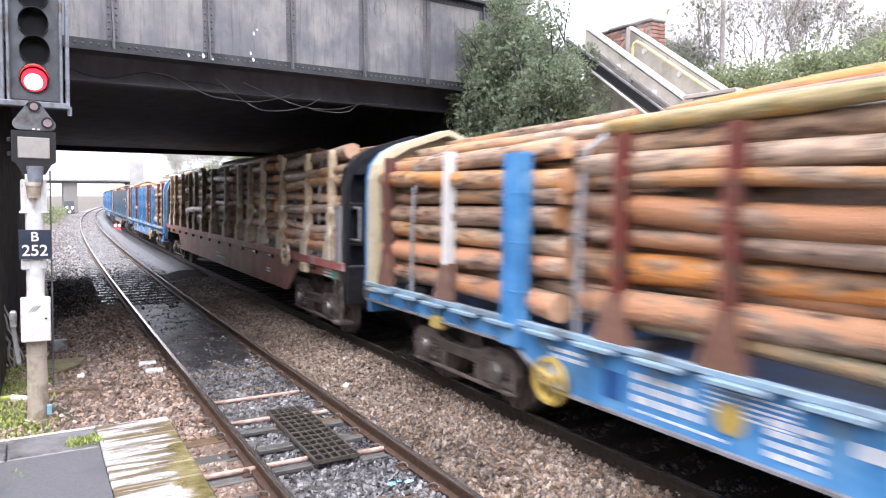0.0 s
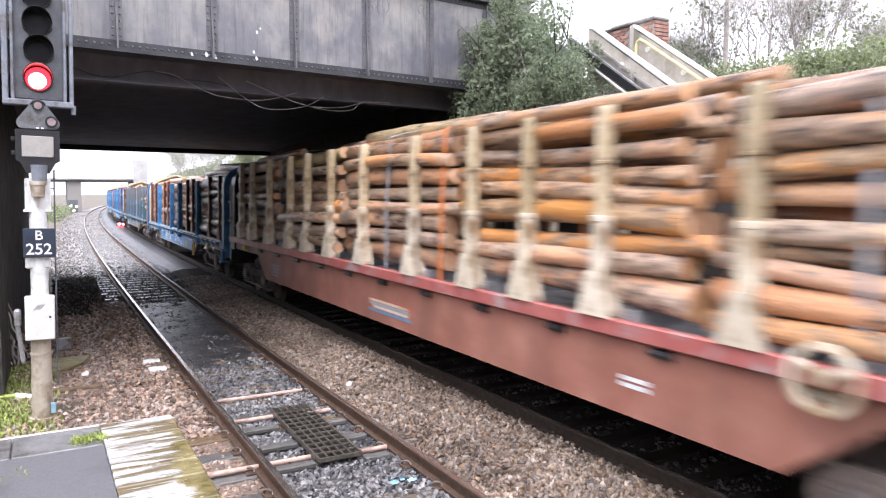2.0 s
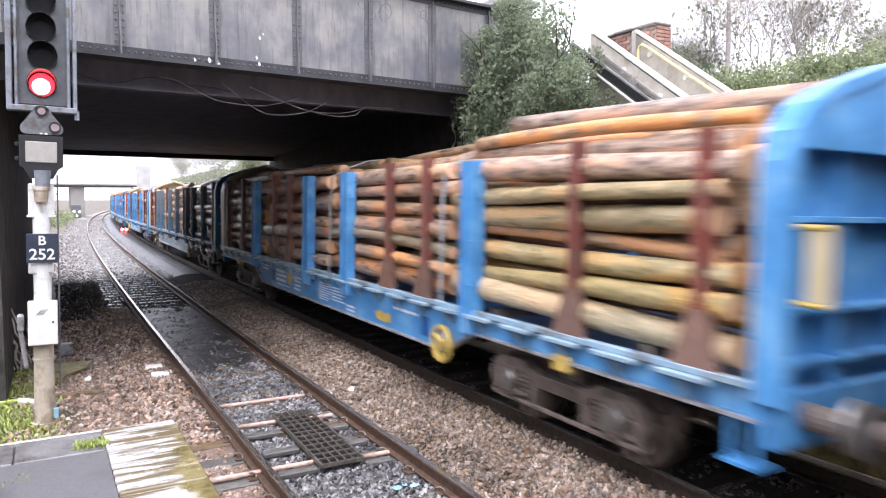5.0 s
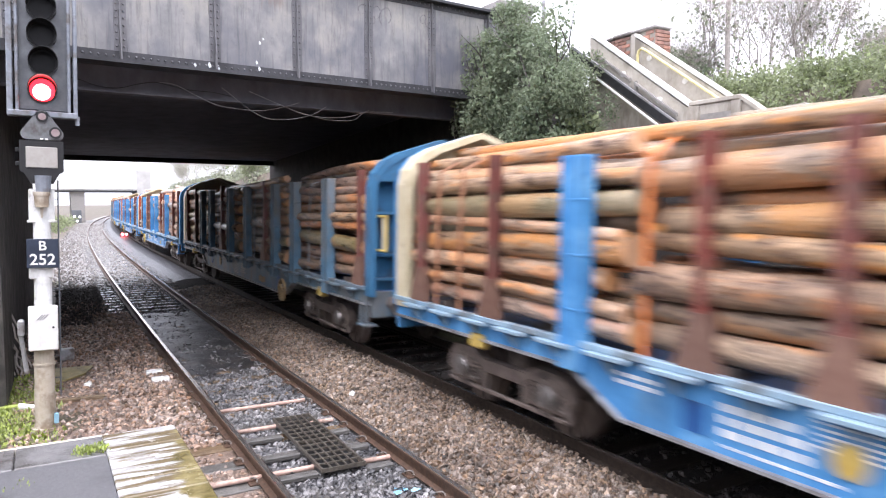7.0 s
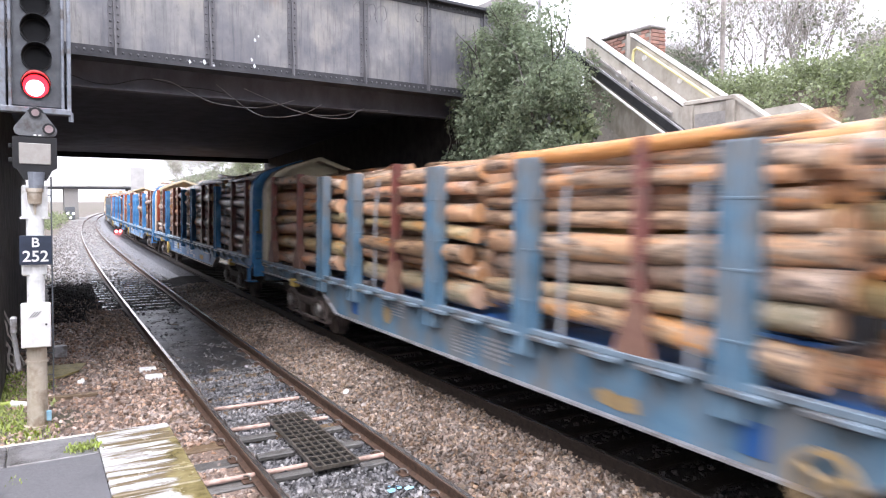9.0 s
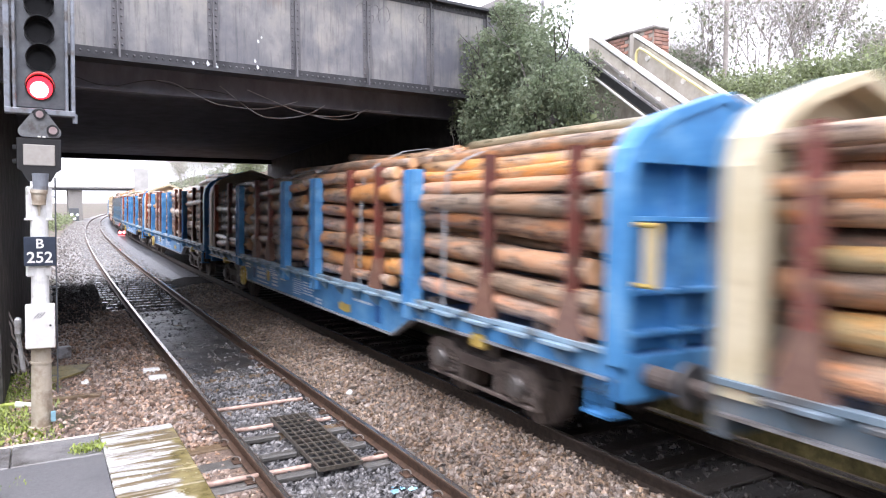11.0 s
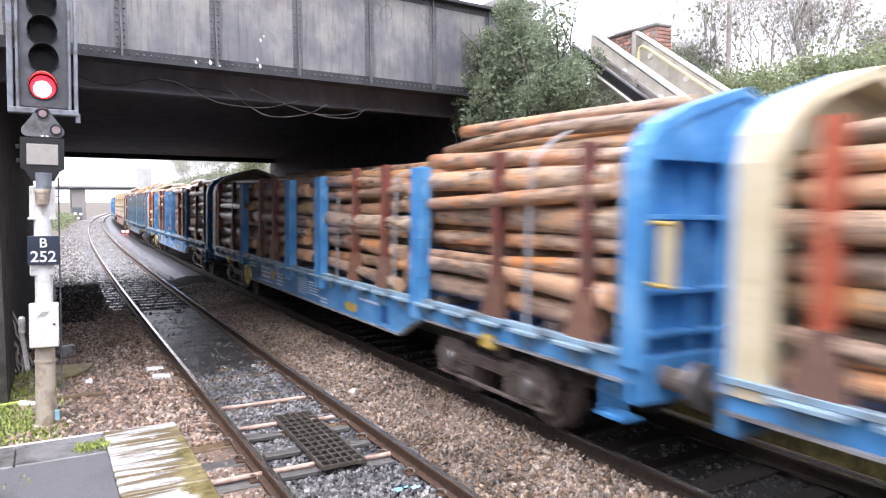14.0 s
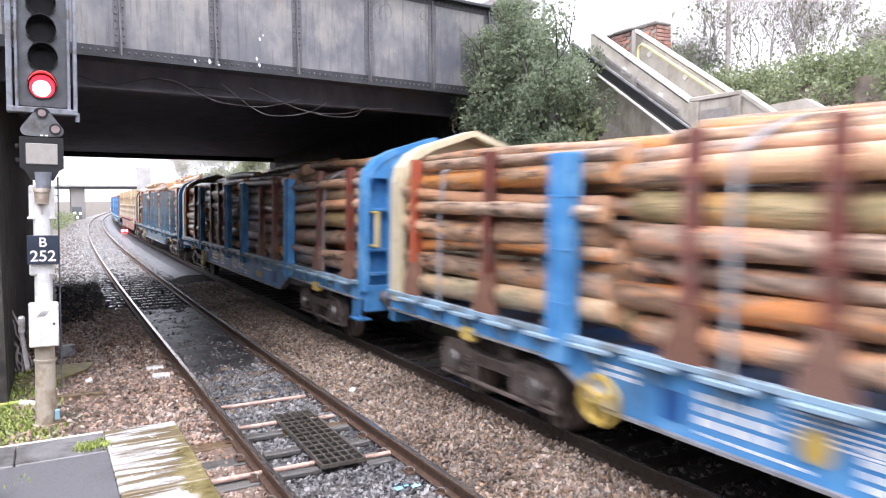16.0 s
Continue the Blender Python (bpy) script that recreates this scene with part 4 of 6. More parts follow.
            part("lamp_core", bm, M["red_core"], head, "bright centre of the red lamp")
        bm = bmesh.new()
        hood(bm, x, z, 0.165, 0.30, -0.03)
        part("hood", bm, M["signal_black"], head)
    bm = bmesh.new()
    tube(bm, (0.19, 0.05, 0.35), (0.19, 0.05, 3.25), 0.011, seg=6)
    for k in range(9):
        tube(bm, (0.09, 0.05, 0.6 + 0.3 * k), (0.19, 0.05, 0.6 + 0.3 * k), 0.008, seg=5)
    part("stile", bm, M["signal_grey"], sg)
    bm = bmesh.new()
    box(bm, 0.10, 0.16, -0.14, -0.09, 0.02, 0.16, 0.01)
    part("blue_fitting", bm, M["blue_scrap"], sg)


build_signal()


# ---- road bridge ----
def build_bridge():
    br = thing("road_bridge", pose(0.49, 11.65, 0, 0, 0, 6.24), "grey riveted steel plate-girder road bridge over both tracks", "bridge")
    x0, x1, zb, zt = -3.2, 8.0, 4.92, 6.66
    g = part("near_girder", boxed((x0, x1, 0.0, 0.03, zb, zt)), M["girder"], br, "stained grey riveted plate girder")
    part("bottom_flange", boxed((x0, x1, -0.10, 0.30, zb - 0.05, zb - 0.002), (x0, x1, -0.012, 0.0, zb, zb + 0.13)), M["girder_dark"], g)
    part("top_flange", boxed((x0, x1, -0.16, 0.24, zt, zt + 0.05), (x0, x1, -0.012, 0.0, zt - 0.12, zt)), M["girder_dark"], g)
    xs = [0.62 + 1.42 * k for k in range(-2, 6)]
    # stiffeners and strips are darker: the shading beside them is put into the colour
    for x in xs:
        bm = bmesh.new()
        prism(bm, [(-0.012, zb + 0.002), (-0.10, zb + 0.002), (-0.10, zb + 0.28), (-0.055, zb + 0.62), (-0.055, zt - 0.002), (-0.012, zt - 0.002)], "x", x - 0.012, x + 0.012)
        box(bm, x - 0.08, x + 0.08, -0.014, 0.0, zb + 0.13, zt - 0.12)
        part("stiffener", bm, M["girder_mid"], g)
        part("cover_strip", boxed((x + 0.02, x + 0.095, -0.018, -0.0145, zb + 0.13, zt - 0.12)), M["girder_mid"], g)
    bm = bmesh.new()
    def rivet(x, y, z):
        bmesh.ops.create_cone(bm, cap_ends=True, segments=6, radius1=0.019, radius2=0.010, depth=0.016, matrix=Matrix.Translation((x, y - 0.008, z)) @ pose(0, 0, 0, 90, 0, 0))
    x = x0 + 0.05
    while x < x1:
        rivet(x, -0.012, zb + 0.06)
        rivet(x + 0.05, -0.012, zt - 0.05)
        x += 0.105
    for s in xs:
        for k in range(14):
            rivet(s - 0.05, -0.014, zb + 0.2 + 0.105 * k)
            rivet(s + 0.055, -0.0185, zb + 0.2 + 0.105 * k)
    part("rivets", bm, M["girder_mid"], g, "rows of round rivet heads", "stuff")
    for x, z, s in ((2.80, 5.45, 0.022), (2.78, 5.02, 0.025), (2.74, 5.12, 0.022), (2.86, 5.52, 0.014), (1.95, 4.99, 0.03), (1.72, 4.97, 0.022), (2.08, 4.96, 0.042)):
        bm = bmesh.new()
        prism(bm, [(x - s, z), (x - s * 0.3, z + s * 1.5), (x + s * 0.6, z + s * 0.5), (x + s, z - s * 0.7), (x - s * 0.2, z - s * 1.6)], "y", -0.006 if z > 5.05 else -0.016, -0.001)
        part("paint_spot", bm, M["marking"], g, "small white paint splash")
    # graffiti: thin looping lines
    for cx, cz, r in ((5.05, 6.28, 0.12), (5.25, 6.24, 0.16), (4.75, 6.30, 0.09), (4.98, 6.14, 0.07), (6.1, 6.32, 0.08), (6.22, 6.28, 0.09)):
        bm = bmesh.new()
        hose(bm, [(cx + r * 0.8 * math.cos(a), -0.004, cz + r * (1 + 0.25 * math.sin(2 * a)) * math.sin(a)) for a in [cx + 0.42 * k for k in range(13)]], 0.005, 4)
        part("scrawl", bm, M["girder_mid"], g, "faint dark looping scrawl")
    # deck and inner beam
    prof = [(0.30, 5.10), (17.6, 4.60), (17.6, 5.7), (0.30, 6.2)]
    bm = bmesh.new()
    prism(bm, [(p[0], p[1]) for p in prof], "x", x0, 10.6)
    part("deck", bm, M["soot"], br, "sooty bridge deck underside, greyed for rain haze")
    part("inner_beam", boxed((x0, 9.2, 0.95, 1.0, 4.60, 5.08), (x0, 9.2, 0.86, 1.10, 4.56, 4.598)), M["girder_low"], br, "dark lower beam behind the girder")
    part("soffit_plate", boxed((x0, 9.2, 0.302, 0.948, 4.99, 5.03)), M["girder_low"], br)
    bm = bmesh.new()
    box(bm, x0, 10.6, 17.62, 17.66, 4.47, 6.2)
    box(bm, x0, 10.6, 17.5, 17.78, 4.42, 4.468)
    part("far_girder", bm, M["girder_dark"], br)
    part("parapet_coping", boxed((x0, x1, 0.02, 0.2, zt + 0.052, zt + 0.09)), M["girder_dark"], br)
    # abutments
    ab = thing("abutment_left", pose(-0.55, 12.05, -0.3, 0, 0, -1.0), "sooty dark brick bridge abutment", "abutment", kind="structure")
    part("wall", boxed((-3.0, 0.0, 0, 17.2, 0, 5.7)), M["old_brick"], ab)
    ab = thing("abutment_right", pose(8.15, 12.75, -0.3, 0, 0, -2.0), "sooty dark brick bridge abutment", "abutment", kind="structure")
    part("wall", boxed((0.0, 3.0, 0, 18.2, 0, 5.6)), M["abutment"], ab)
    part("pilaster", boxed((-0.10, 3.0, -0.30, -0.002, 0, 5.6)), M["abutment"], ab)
    # hanging cables
    cables = thing("hanging_cables", pose(0.49, 11.65, 0, 0, 0, 6.24), "slack cables looping beneath the bridge girder", "cable")
    runs = (((1.35, 4.77), (1.62, 4.75), (1.94, 4.61), (2.27, 4.48), (2.56, 4.44), (3.07, 4.43), (3.50, 4.52), (3.84, 4.63)),
            ((2.40, 4.78), (2.52, 4.70), (2.87, 4.45), (3.18, 4.31), (3.50, 4.30), (3.83, 4.35), (4.12, 4.44), (4.4, 4.60)),
            ((2.90, 4.76), (3.08, 4.70), (3.50, 4.56), (3.95, 4.43), (4.41, 4.40), (4.89, 4.45), (5.34, 4.60)),
            ((3.80, 4.47), (4.29, 4.38), (4.65, 4.36), (5.02, 4.40), (5.27, 4.56), (5.9, 4.60)),
            ((-0.6, 4.80), (0.09, 4.73), (0.42, 4.64), (0.74, 4.63), (1.08, 4.73), (1.35, 4.77), (1.80, 4.70), (2.27, 4.69), (2.57, 4.65)))
    for i, pts in enumerate(runs):
        fine = []
        for k in range(len(pts) - 1):
            p0, p1, p2, p3 = (Vector(pts[max(0, min(len(pts) - 1, k + d))]) for d in (-1, 0, 1, 2))
            for u in (0, 0.25, 0.5, 0.75):
                q = 0.5 * (2 * p1 + (p2 - p0) * u + (2 * p0 - 5 * p1 + 4 * p2 - p3) * u * u + (3 * p1 - p0 - 3 * p2 + p3) * u ** 3)
                fine.append((q.x, 0.76 + 0.018 * i, q.y))
        bm = bmesh.new()
        hose(bm, fine + [(pts[-1][0], 0.76 + 0.018 * i, pts[-1][1])], 0.008)
        part("cable", bm, M["galvanised"] if i < 4 else M["cable"], cables)


build_bridge()


# ---- station stairs beyond the tracks ----
def build_stairs():
    st = thing("footbridge_stairs", pose(9.0, 0, 0), "concrete station staircase climbing to the road bridge", "staircase")
    # panels in (y, z)
    def flight(name, x0, x1, y0, z0, y1, z1, depth, m):
        bm = bmesh.new()
        prism(bm, [(y0, z0), (y1, z1), (y1, z1 - depth), (y0, z0 - depth)], "x", x0, x1)
        return part(name, bm, m, st)
    flight("front_panel", 0.0, 0.12, 7.91, 4.22, 10.28, 5.83, 1.3, M["concrete"])
    flight("front_coping", -0.02, 0.14, 7.88, 4.29, 10.28, 5.92, 0.05, M["rail_white"])
    flight("back_panel", 1.8, 1.92, 8.30, 4.39, 10.95, 6.16, 1.4, M["concrete"])
    flight("back_coping", 1.78, 1.94, 8.27, 4.45, 10.95, 6.24, 0.05, M["rail_white"])
    part("landing_panel", boxed((0.0, 0.12, 6.98, 7.90, 2.6, 4.27, 0.01)), M["concrete"], st)
    part("landing_coping", boxed((-0.03, 0.15, 6.95, 7.92, 4.272, 4.34, 0.01)), M["concrete"], st)
    part("pier", boxed((-0.05, 0.0, 7.72, 7.92, 2.4, 4.26)), M["concrete"], st)
    part("pier", boxed((-0.05, 0.0, 6.95, 7.10, 2.4, 4.26)), M["concrete"], st)
    flight("lower_panel", 0.0, 0.12, 5.6, 3.30, 6.97, 4.26, 1.2, M["concrete"])
    flight("lower_coping", -0.03, 0.15, 5.6, 3.37, 6.97, 4.33, 0.06, M["concrete"])
    part("landing_back", boxed((1.8, 1.92, 7.0, 8.3, 2.6, 4.2)), M["concrete"], st)
    # recesses of the panels: dark slots standing proud as frames, recess shade put into their colour
    for y0, z0, y1, z1 in ((8.15, 4.20, 9.10, 4.84), (9.2, 4.91, 10.1, 5.52)):
        bm = bmesh.new()
        prism(bm, [(y0, z0), (y1, z1), (y1, z1 - 0.05), (y0, z0 - 0.05)], "x", -0.05, -0.001)
        prism(bm, [(y1 - 0.05, z1), (y1, z1), (y1, z1 - 0.4), (y1 - 0.05, z1 - 0.4)], "x", -0.035, -0.001)
        part("panel_rib", bm, M["coping_stone"], st)
    part("panel_recess", boxed((-0.006, -0.001, 7.12, 7.70, 3.6, 4.12)), M["coping_stone"], st)
    bm = bmesh.new()
    for k in range(11):
        y, z = 7.95 + 0.245 * k, 3.20 + 0.165 * k
        box(bm, 0.125, 1.795, y, y + 0.27, z - 0.16, z)
    part("treads", bm, M["concrete"], st)
    # black cable tray and dark handrails on the outer face
    flight("cable_tray", -0.22, -0.05, 7.85, 3.90, 10.62, 5.70, 0.16, M["black_steel"])
    flight("tray_edge", -0.26, -0.225, 7.75, 3.63, 10.60, 5.52, 0.035, M["rail_white"])
    flight("tray_rail", -0.20, -0.16, 7.75, 3.86, 10.60, 5.735, 0.035, M["galvanised"])
    # yellow handrail inside
    bm = bmesh.new()
    hose(bm, [(1.70, 7.7, 3.91), (1.70, 10.55, 5.81), (1.70, 10.66, 5.87), (1.70, 10.74, 5.84), (1.70, 10.77, 5.76), (1.70, 10.77, 5.40)], 0.03, 8)
    part("handrail", bm, M["yellow_rail"], st, "pale yellow tubular handrail")
    for x, y, z in ((0.0, 9.39, 5.01), (0.0, 8.54, 4.45), (1.80, 10.54, 5.66), (1.80, 9.61, 5.07)):
        bm = bmesh.new()
        tube(bm, (x, y, z), (x - 0.03, y, z), 0.055, seg=14)
        part("round_lamp", bm, M["rail_white"], st, "round white bulkhead lamp")
    # brick pier at the head of the stairs
    pier = thing("brick_pier", pose(10.93, 12.25, 2.72, 0, 0, -90), "red brick pier with stone coping at the stair head", "pier")
    part("core", boxed((0.02, 1.70, 0.02, 0.40, 0, 3.55)), M["mortar"], pier)
    part("stone_coping", boxed((-0.05, 0.52, -0.05, 0.46, 3.555, 3.62, 0.025), (0.53, 1.12, -0.06, 0.47, 3.556, 3.64, 0.03), (1.13, 1.74, -0.04, 0.45, 3.555, 3.63, 0.025)), M["coping_stone"], pier, "dark weathered coping stones")
    part("stone_quoin", boxed((1.10, 1.26, -0.04, 0.018, 1.8, 3.55)), M["concrete"], pier)
    brick = to_mesh("brick", boxed((0, 0.215, 0, 0.04, 0, 0.065, 0.005)), M["brick"])
    brick_side = to_mesh("brick", boxed((0, 0.04, 0, 0.215, 0, 0.065, 0.005)), M["brick"])
    for r in range(18):
        z = 2.2 + 0.075 * r
        for k in range(8):
            x = k * 0.225 + (0.11 if r % 2 else 0)
            if x + 0.215 < 1.74 and not 0.89 < x < 1.26:
                part("brick", brick, None, pier).location = (x, 0, z)
        for k in range(3):
            part("brick", brick_side, None, pier).location = (-0.0, 0.02 + k * 0.2, z) if k < 1 else (1.69, 0.03 + 0.19 * (k - 1), z)
    # low concrete wall of the lower flight, further along
    low = thing("lower_stair_wall", pose(9.0, 0, 0), "pale concrete parapet of the lower stairs", "wall")
    bm = bmesh.new()
    prism(bm, [(6.95, 4.12), (6.24, 4.15), (5.45, 3.68), (5.45, 2.4), (6.95, 2.4)], "x", 0.4, 0.55)
    part("parapet", bm, M["concrete"], low)
    solid("retaining_wall", boxed((8.6, 8.85, -12, 12.4, -0.3, 3.0), (8.3, 9.0, 8.0, 12.4, 2.6, 3.7)), M["abutment"], "dark brick retaining wall behind the far track", "wall", "structure")
    solid("far_platform", boxed((7.75, 8.6, -14, 9.0, -0.3, 0.95)), M["moss"], "mossy far platform behind the train", "platform", "structure")


build_stairs()


# ---- greenery ----
def leaf_mesh(name, centres, normals, size, material, seed):
    """Many small folded leaves, each of four corners and a keel."""
    rng = np.random.default_rng(seed)
    n = len(centres)
    d = rng.normal(size=(n, 3))
    d += normals * 0.6
    d[:, 2] -= 0.15
    d /= np.linalg.norm(d, axis=1, keepdims=True)
    side = np.cross(d, rng.normal(size=(n, 3)))
    side /= np.linalg.norm(side, axis=1, keepdims=True) + 1e-9
    up = np.cross(side, d)
    L = (size * rng.uniform(0.5, 1.4, n))[:, None]
    w = L * 0.32
    v = np.stack([centres, centres + d * L * 0.5 + side * w + up * w * 0.35, centres + d * L, centres + d * L * 0.5 - side * w + up * w * 0.35], 1).reshape(-1, 3)
    i = np.arange(n) * 4
    f = np.concatenate([np.stack([i, i + 1, i + 2], 1), np.stack([i, i + 2, i + 3], 1)])
    return raw(name, v, f, material)


def clump_points(centres, radii, per, seed):
    rng = np.random.default_rng(seed)
    out, nor = [], []
    for c, r in zip(centres, radii):
        d = rng.normal(size=(per, 3))
        d /= np.linalg.norm(d, axis=1, keepdims=True)
        rad = r * rng.uniform(0.35, 1.0, (per, 1)) ** 0.6
        out.append(np.array(c) + d * rad * np.array([1, 1, 0.85]))
        nor.append(d)
    return np.concatenate(out), np.concatenate(nor)


def limbs(bm, start, direction, length, radius, depth, rng, tips, spread=0.55, seg=5):
    p, d = Vector(start), Vector(direction).normalized()
    steps = 3
    for k in range(steps):
        d2 = (d + Vector((rng.uniform(-1, 1), rng.uniform(-1, 1), rng.uniform(-0.4, 0.7))) * 0.16).normalized()
        q = p + d2 * length / steps
        tube(bm, p, q, radius * (1 - 0.22 * k), radius * (1 - 0.22 * (k + 1)), seg, False)
        if depth > 0 and (k > 0 or rng.random() < 0.5):
            for j in range(2 if k == steps - 1 else 1):
                side = Vector((rng.uniform(-1, 1), rng.uniform(-1, 1), rng.uniform(-0.3, 0.8)))
                limbs(bm, q, d2 + side * spread * 1.5, length * rng.uniform(0.5, 0.75), radius * 0.5, depth - 1, rng, tips, spread, max(3, seg - 1))
        p, d = q, d2
    tips.append(tuple(p))


def build_bush():
    rng = random.Random(21)
    bush = thing("evergreen_bush", pose(8.75, 10.85, 2.0), "dense evergreen bush overgrowing the bridge end", "bush")
    bm, tips = bmesh.new(), []
    for k in range(7):
        limbs(bm, (rng.uniform(-0.7, -0.1), rng.uniform(-0.5, 1.8), 0.9), (rng.uniform(-0.3, 0.1), rng.uniform(-0.25, 0.3), 1), rng.uniform(1.3, 1.9), 0.06, 2, rng, tips)
    part("trunk", bm, M["stem_dark"], bush)
    # outline in (y, z), seen from the tracks
    cs, rs = [], []
    for k in range(135):
        y = rng.uniform(-1.35, 2.3)
        top = 4.35 - 0.16 * (y - 0.6) ** 2 + 0.35 * math.sin(y * 3.1)
        if y < -0.5:
            top = min(top, 3.95 + 0.9 * (y + 0.5))
        z = rng.uniform(0.9 if y > -1.2 else 1.2, max(1.3, top - 0.25))
        cs.append((rng.uniform(-1.0, -0.1), y, z))
        rs.append(rng.uniform(0.22, 0.45))
    pts, nor = clump_points(cs, rs, 400, 4)
    part("crown", leaf_mesh("crown", pts, nor, 0.06, M["leaf"], 5), None, bush, "dark green and grey-green leaves", "stuff")
    cs = [(rng.uniform(-1.2, -0.7), rng.uniform(-1.2, 2.2), rng.uniform(1.2, 4.1)) for _ in range(110)]
    pts, nor = clump_points(cs, [0.3] * len(cs), 90, 6)
    part("young_leaves", leaf_mesh("young_leaves", pts, nor, 0.085, M["leaf_young"], 7), None, bush, "pale young leaves", "stuff")
    # climbing stems hanging at the abutment
    for k in range(14):
        bm = bmesh.new()
        x, y, z = rng.uniform(-1.0, -0.6), rng.uniform(1.4, 2.5), rng.uniform(1.8, 3.2)
        for j in range(6):
            q = (x + rng.uniform(-0.06, 0.06), y + rng.uniform(-0.08, 0.12), z - rng.uniform(0.08, 0.25))
            tube(bm, (x, y, z), q, 0.008, seg=4)
            x, y, z = q
        part("hanging_stem", bm, M["twig"], bush)
    ivy = thing("ivy_patch", pose(8.4, 9.75, 2.6), "yellowing ivy with large leaves on the stair base", "ivy")
    cs = [(rng.uniform(-0.1, 0.1), rng.uniform(-0.45, 0.5), rng.uniform(0.3, 1.7)) for _ in range(18)]
    pts, nor = clump_points(cs, [0.3] * len(cs), 34, 9)
    part("foliage", leaf_mesh("foliage", pts, nor, 0.17, M["leaf_light"], 8), None, ivy, "", "stuff")


def twig_mesh(tips, per, length, seed):
    """Fine three-sided twigs fanning out from the ends of the limbs."""
    rng = np.random.default_rng(seed)
    base = np.repeat(np.array(tips), per, 0)
    base = base + rng.normal(size=base.shape) * 0.12
    d = rng.normal(size=base.shape) * 0.75
    d[:, 2] += 0.75
    d /= np.linalg.norm(d, axis=1, keepdims=True)
    end = base + d * (length * rng.uniform(0.4, 1.2, len(base)))[:, None]
    a = np.cross(d, rng.normal(size=d.shape))
    a /= np.linalg.norm(a, axis=1, keepdims=True)
    b = np.cross(d, a)
    r = 0.0045
    ring = [base + r * (a * math.cos(q) + b * math.sin(q)) for q in (0, 2.094, 4.189)]
    v = np.stack(ring + [end], 1).reshape(-1, 3)
    i = np.arange(len(base)) * 4
    f = np.concatenate([np.stack([i, i + 1, i + 3], 1), np.stack([i + 1, i + 2, i + 3], 1), np.stack([i + 2, i, i + 3], 1)])
    return raw("twig_spray", v, f, M["twig"])


def shrub(name, x, y, height, spread, seed, leaves, leaf, label, stems=7, depth=2, trunk=0.036, tip_radius=0.45):
    rng = random.Random(seed)
    z = lift(x, y)
    th = thing(name, pose(x, y, z), label, "tree")
    bm, tips = bmesh.new(), []
    for k in range(stems):
        limbs(bm, (rng.uniform(-0.3, 0.3), rng.uniform(-0.3, 0.3), -0.1), (rng.uniform(-1, 1) * spread, rng.uniform(-1, 1) * spread, 1), height * rng.uniform(0.45, 0.7), trunk * rng.uniform(0.6, 1), depth, rng, tips)
    part("trunk", bm, M["twig"], th)
    part("twig_spray", twig_mesh(tips, 9, 0.9, seed), None, th, "", "stuff")
    pts, nor = clump_points(tips, [tip_radius] * len(tips), leaves, seed)
    part("crown", leaf_mesh("crown", pts, nor, 0.11, M[leaf], seed), None, th, "", "stuff")


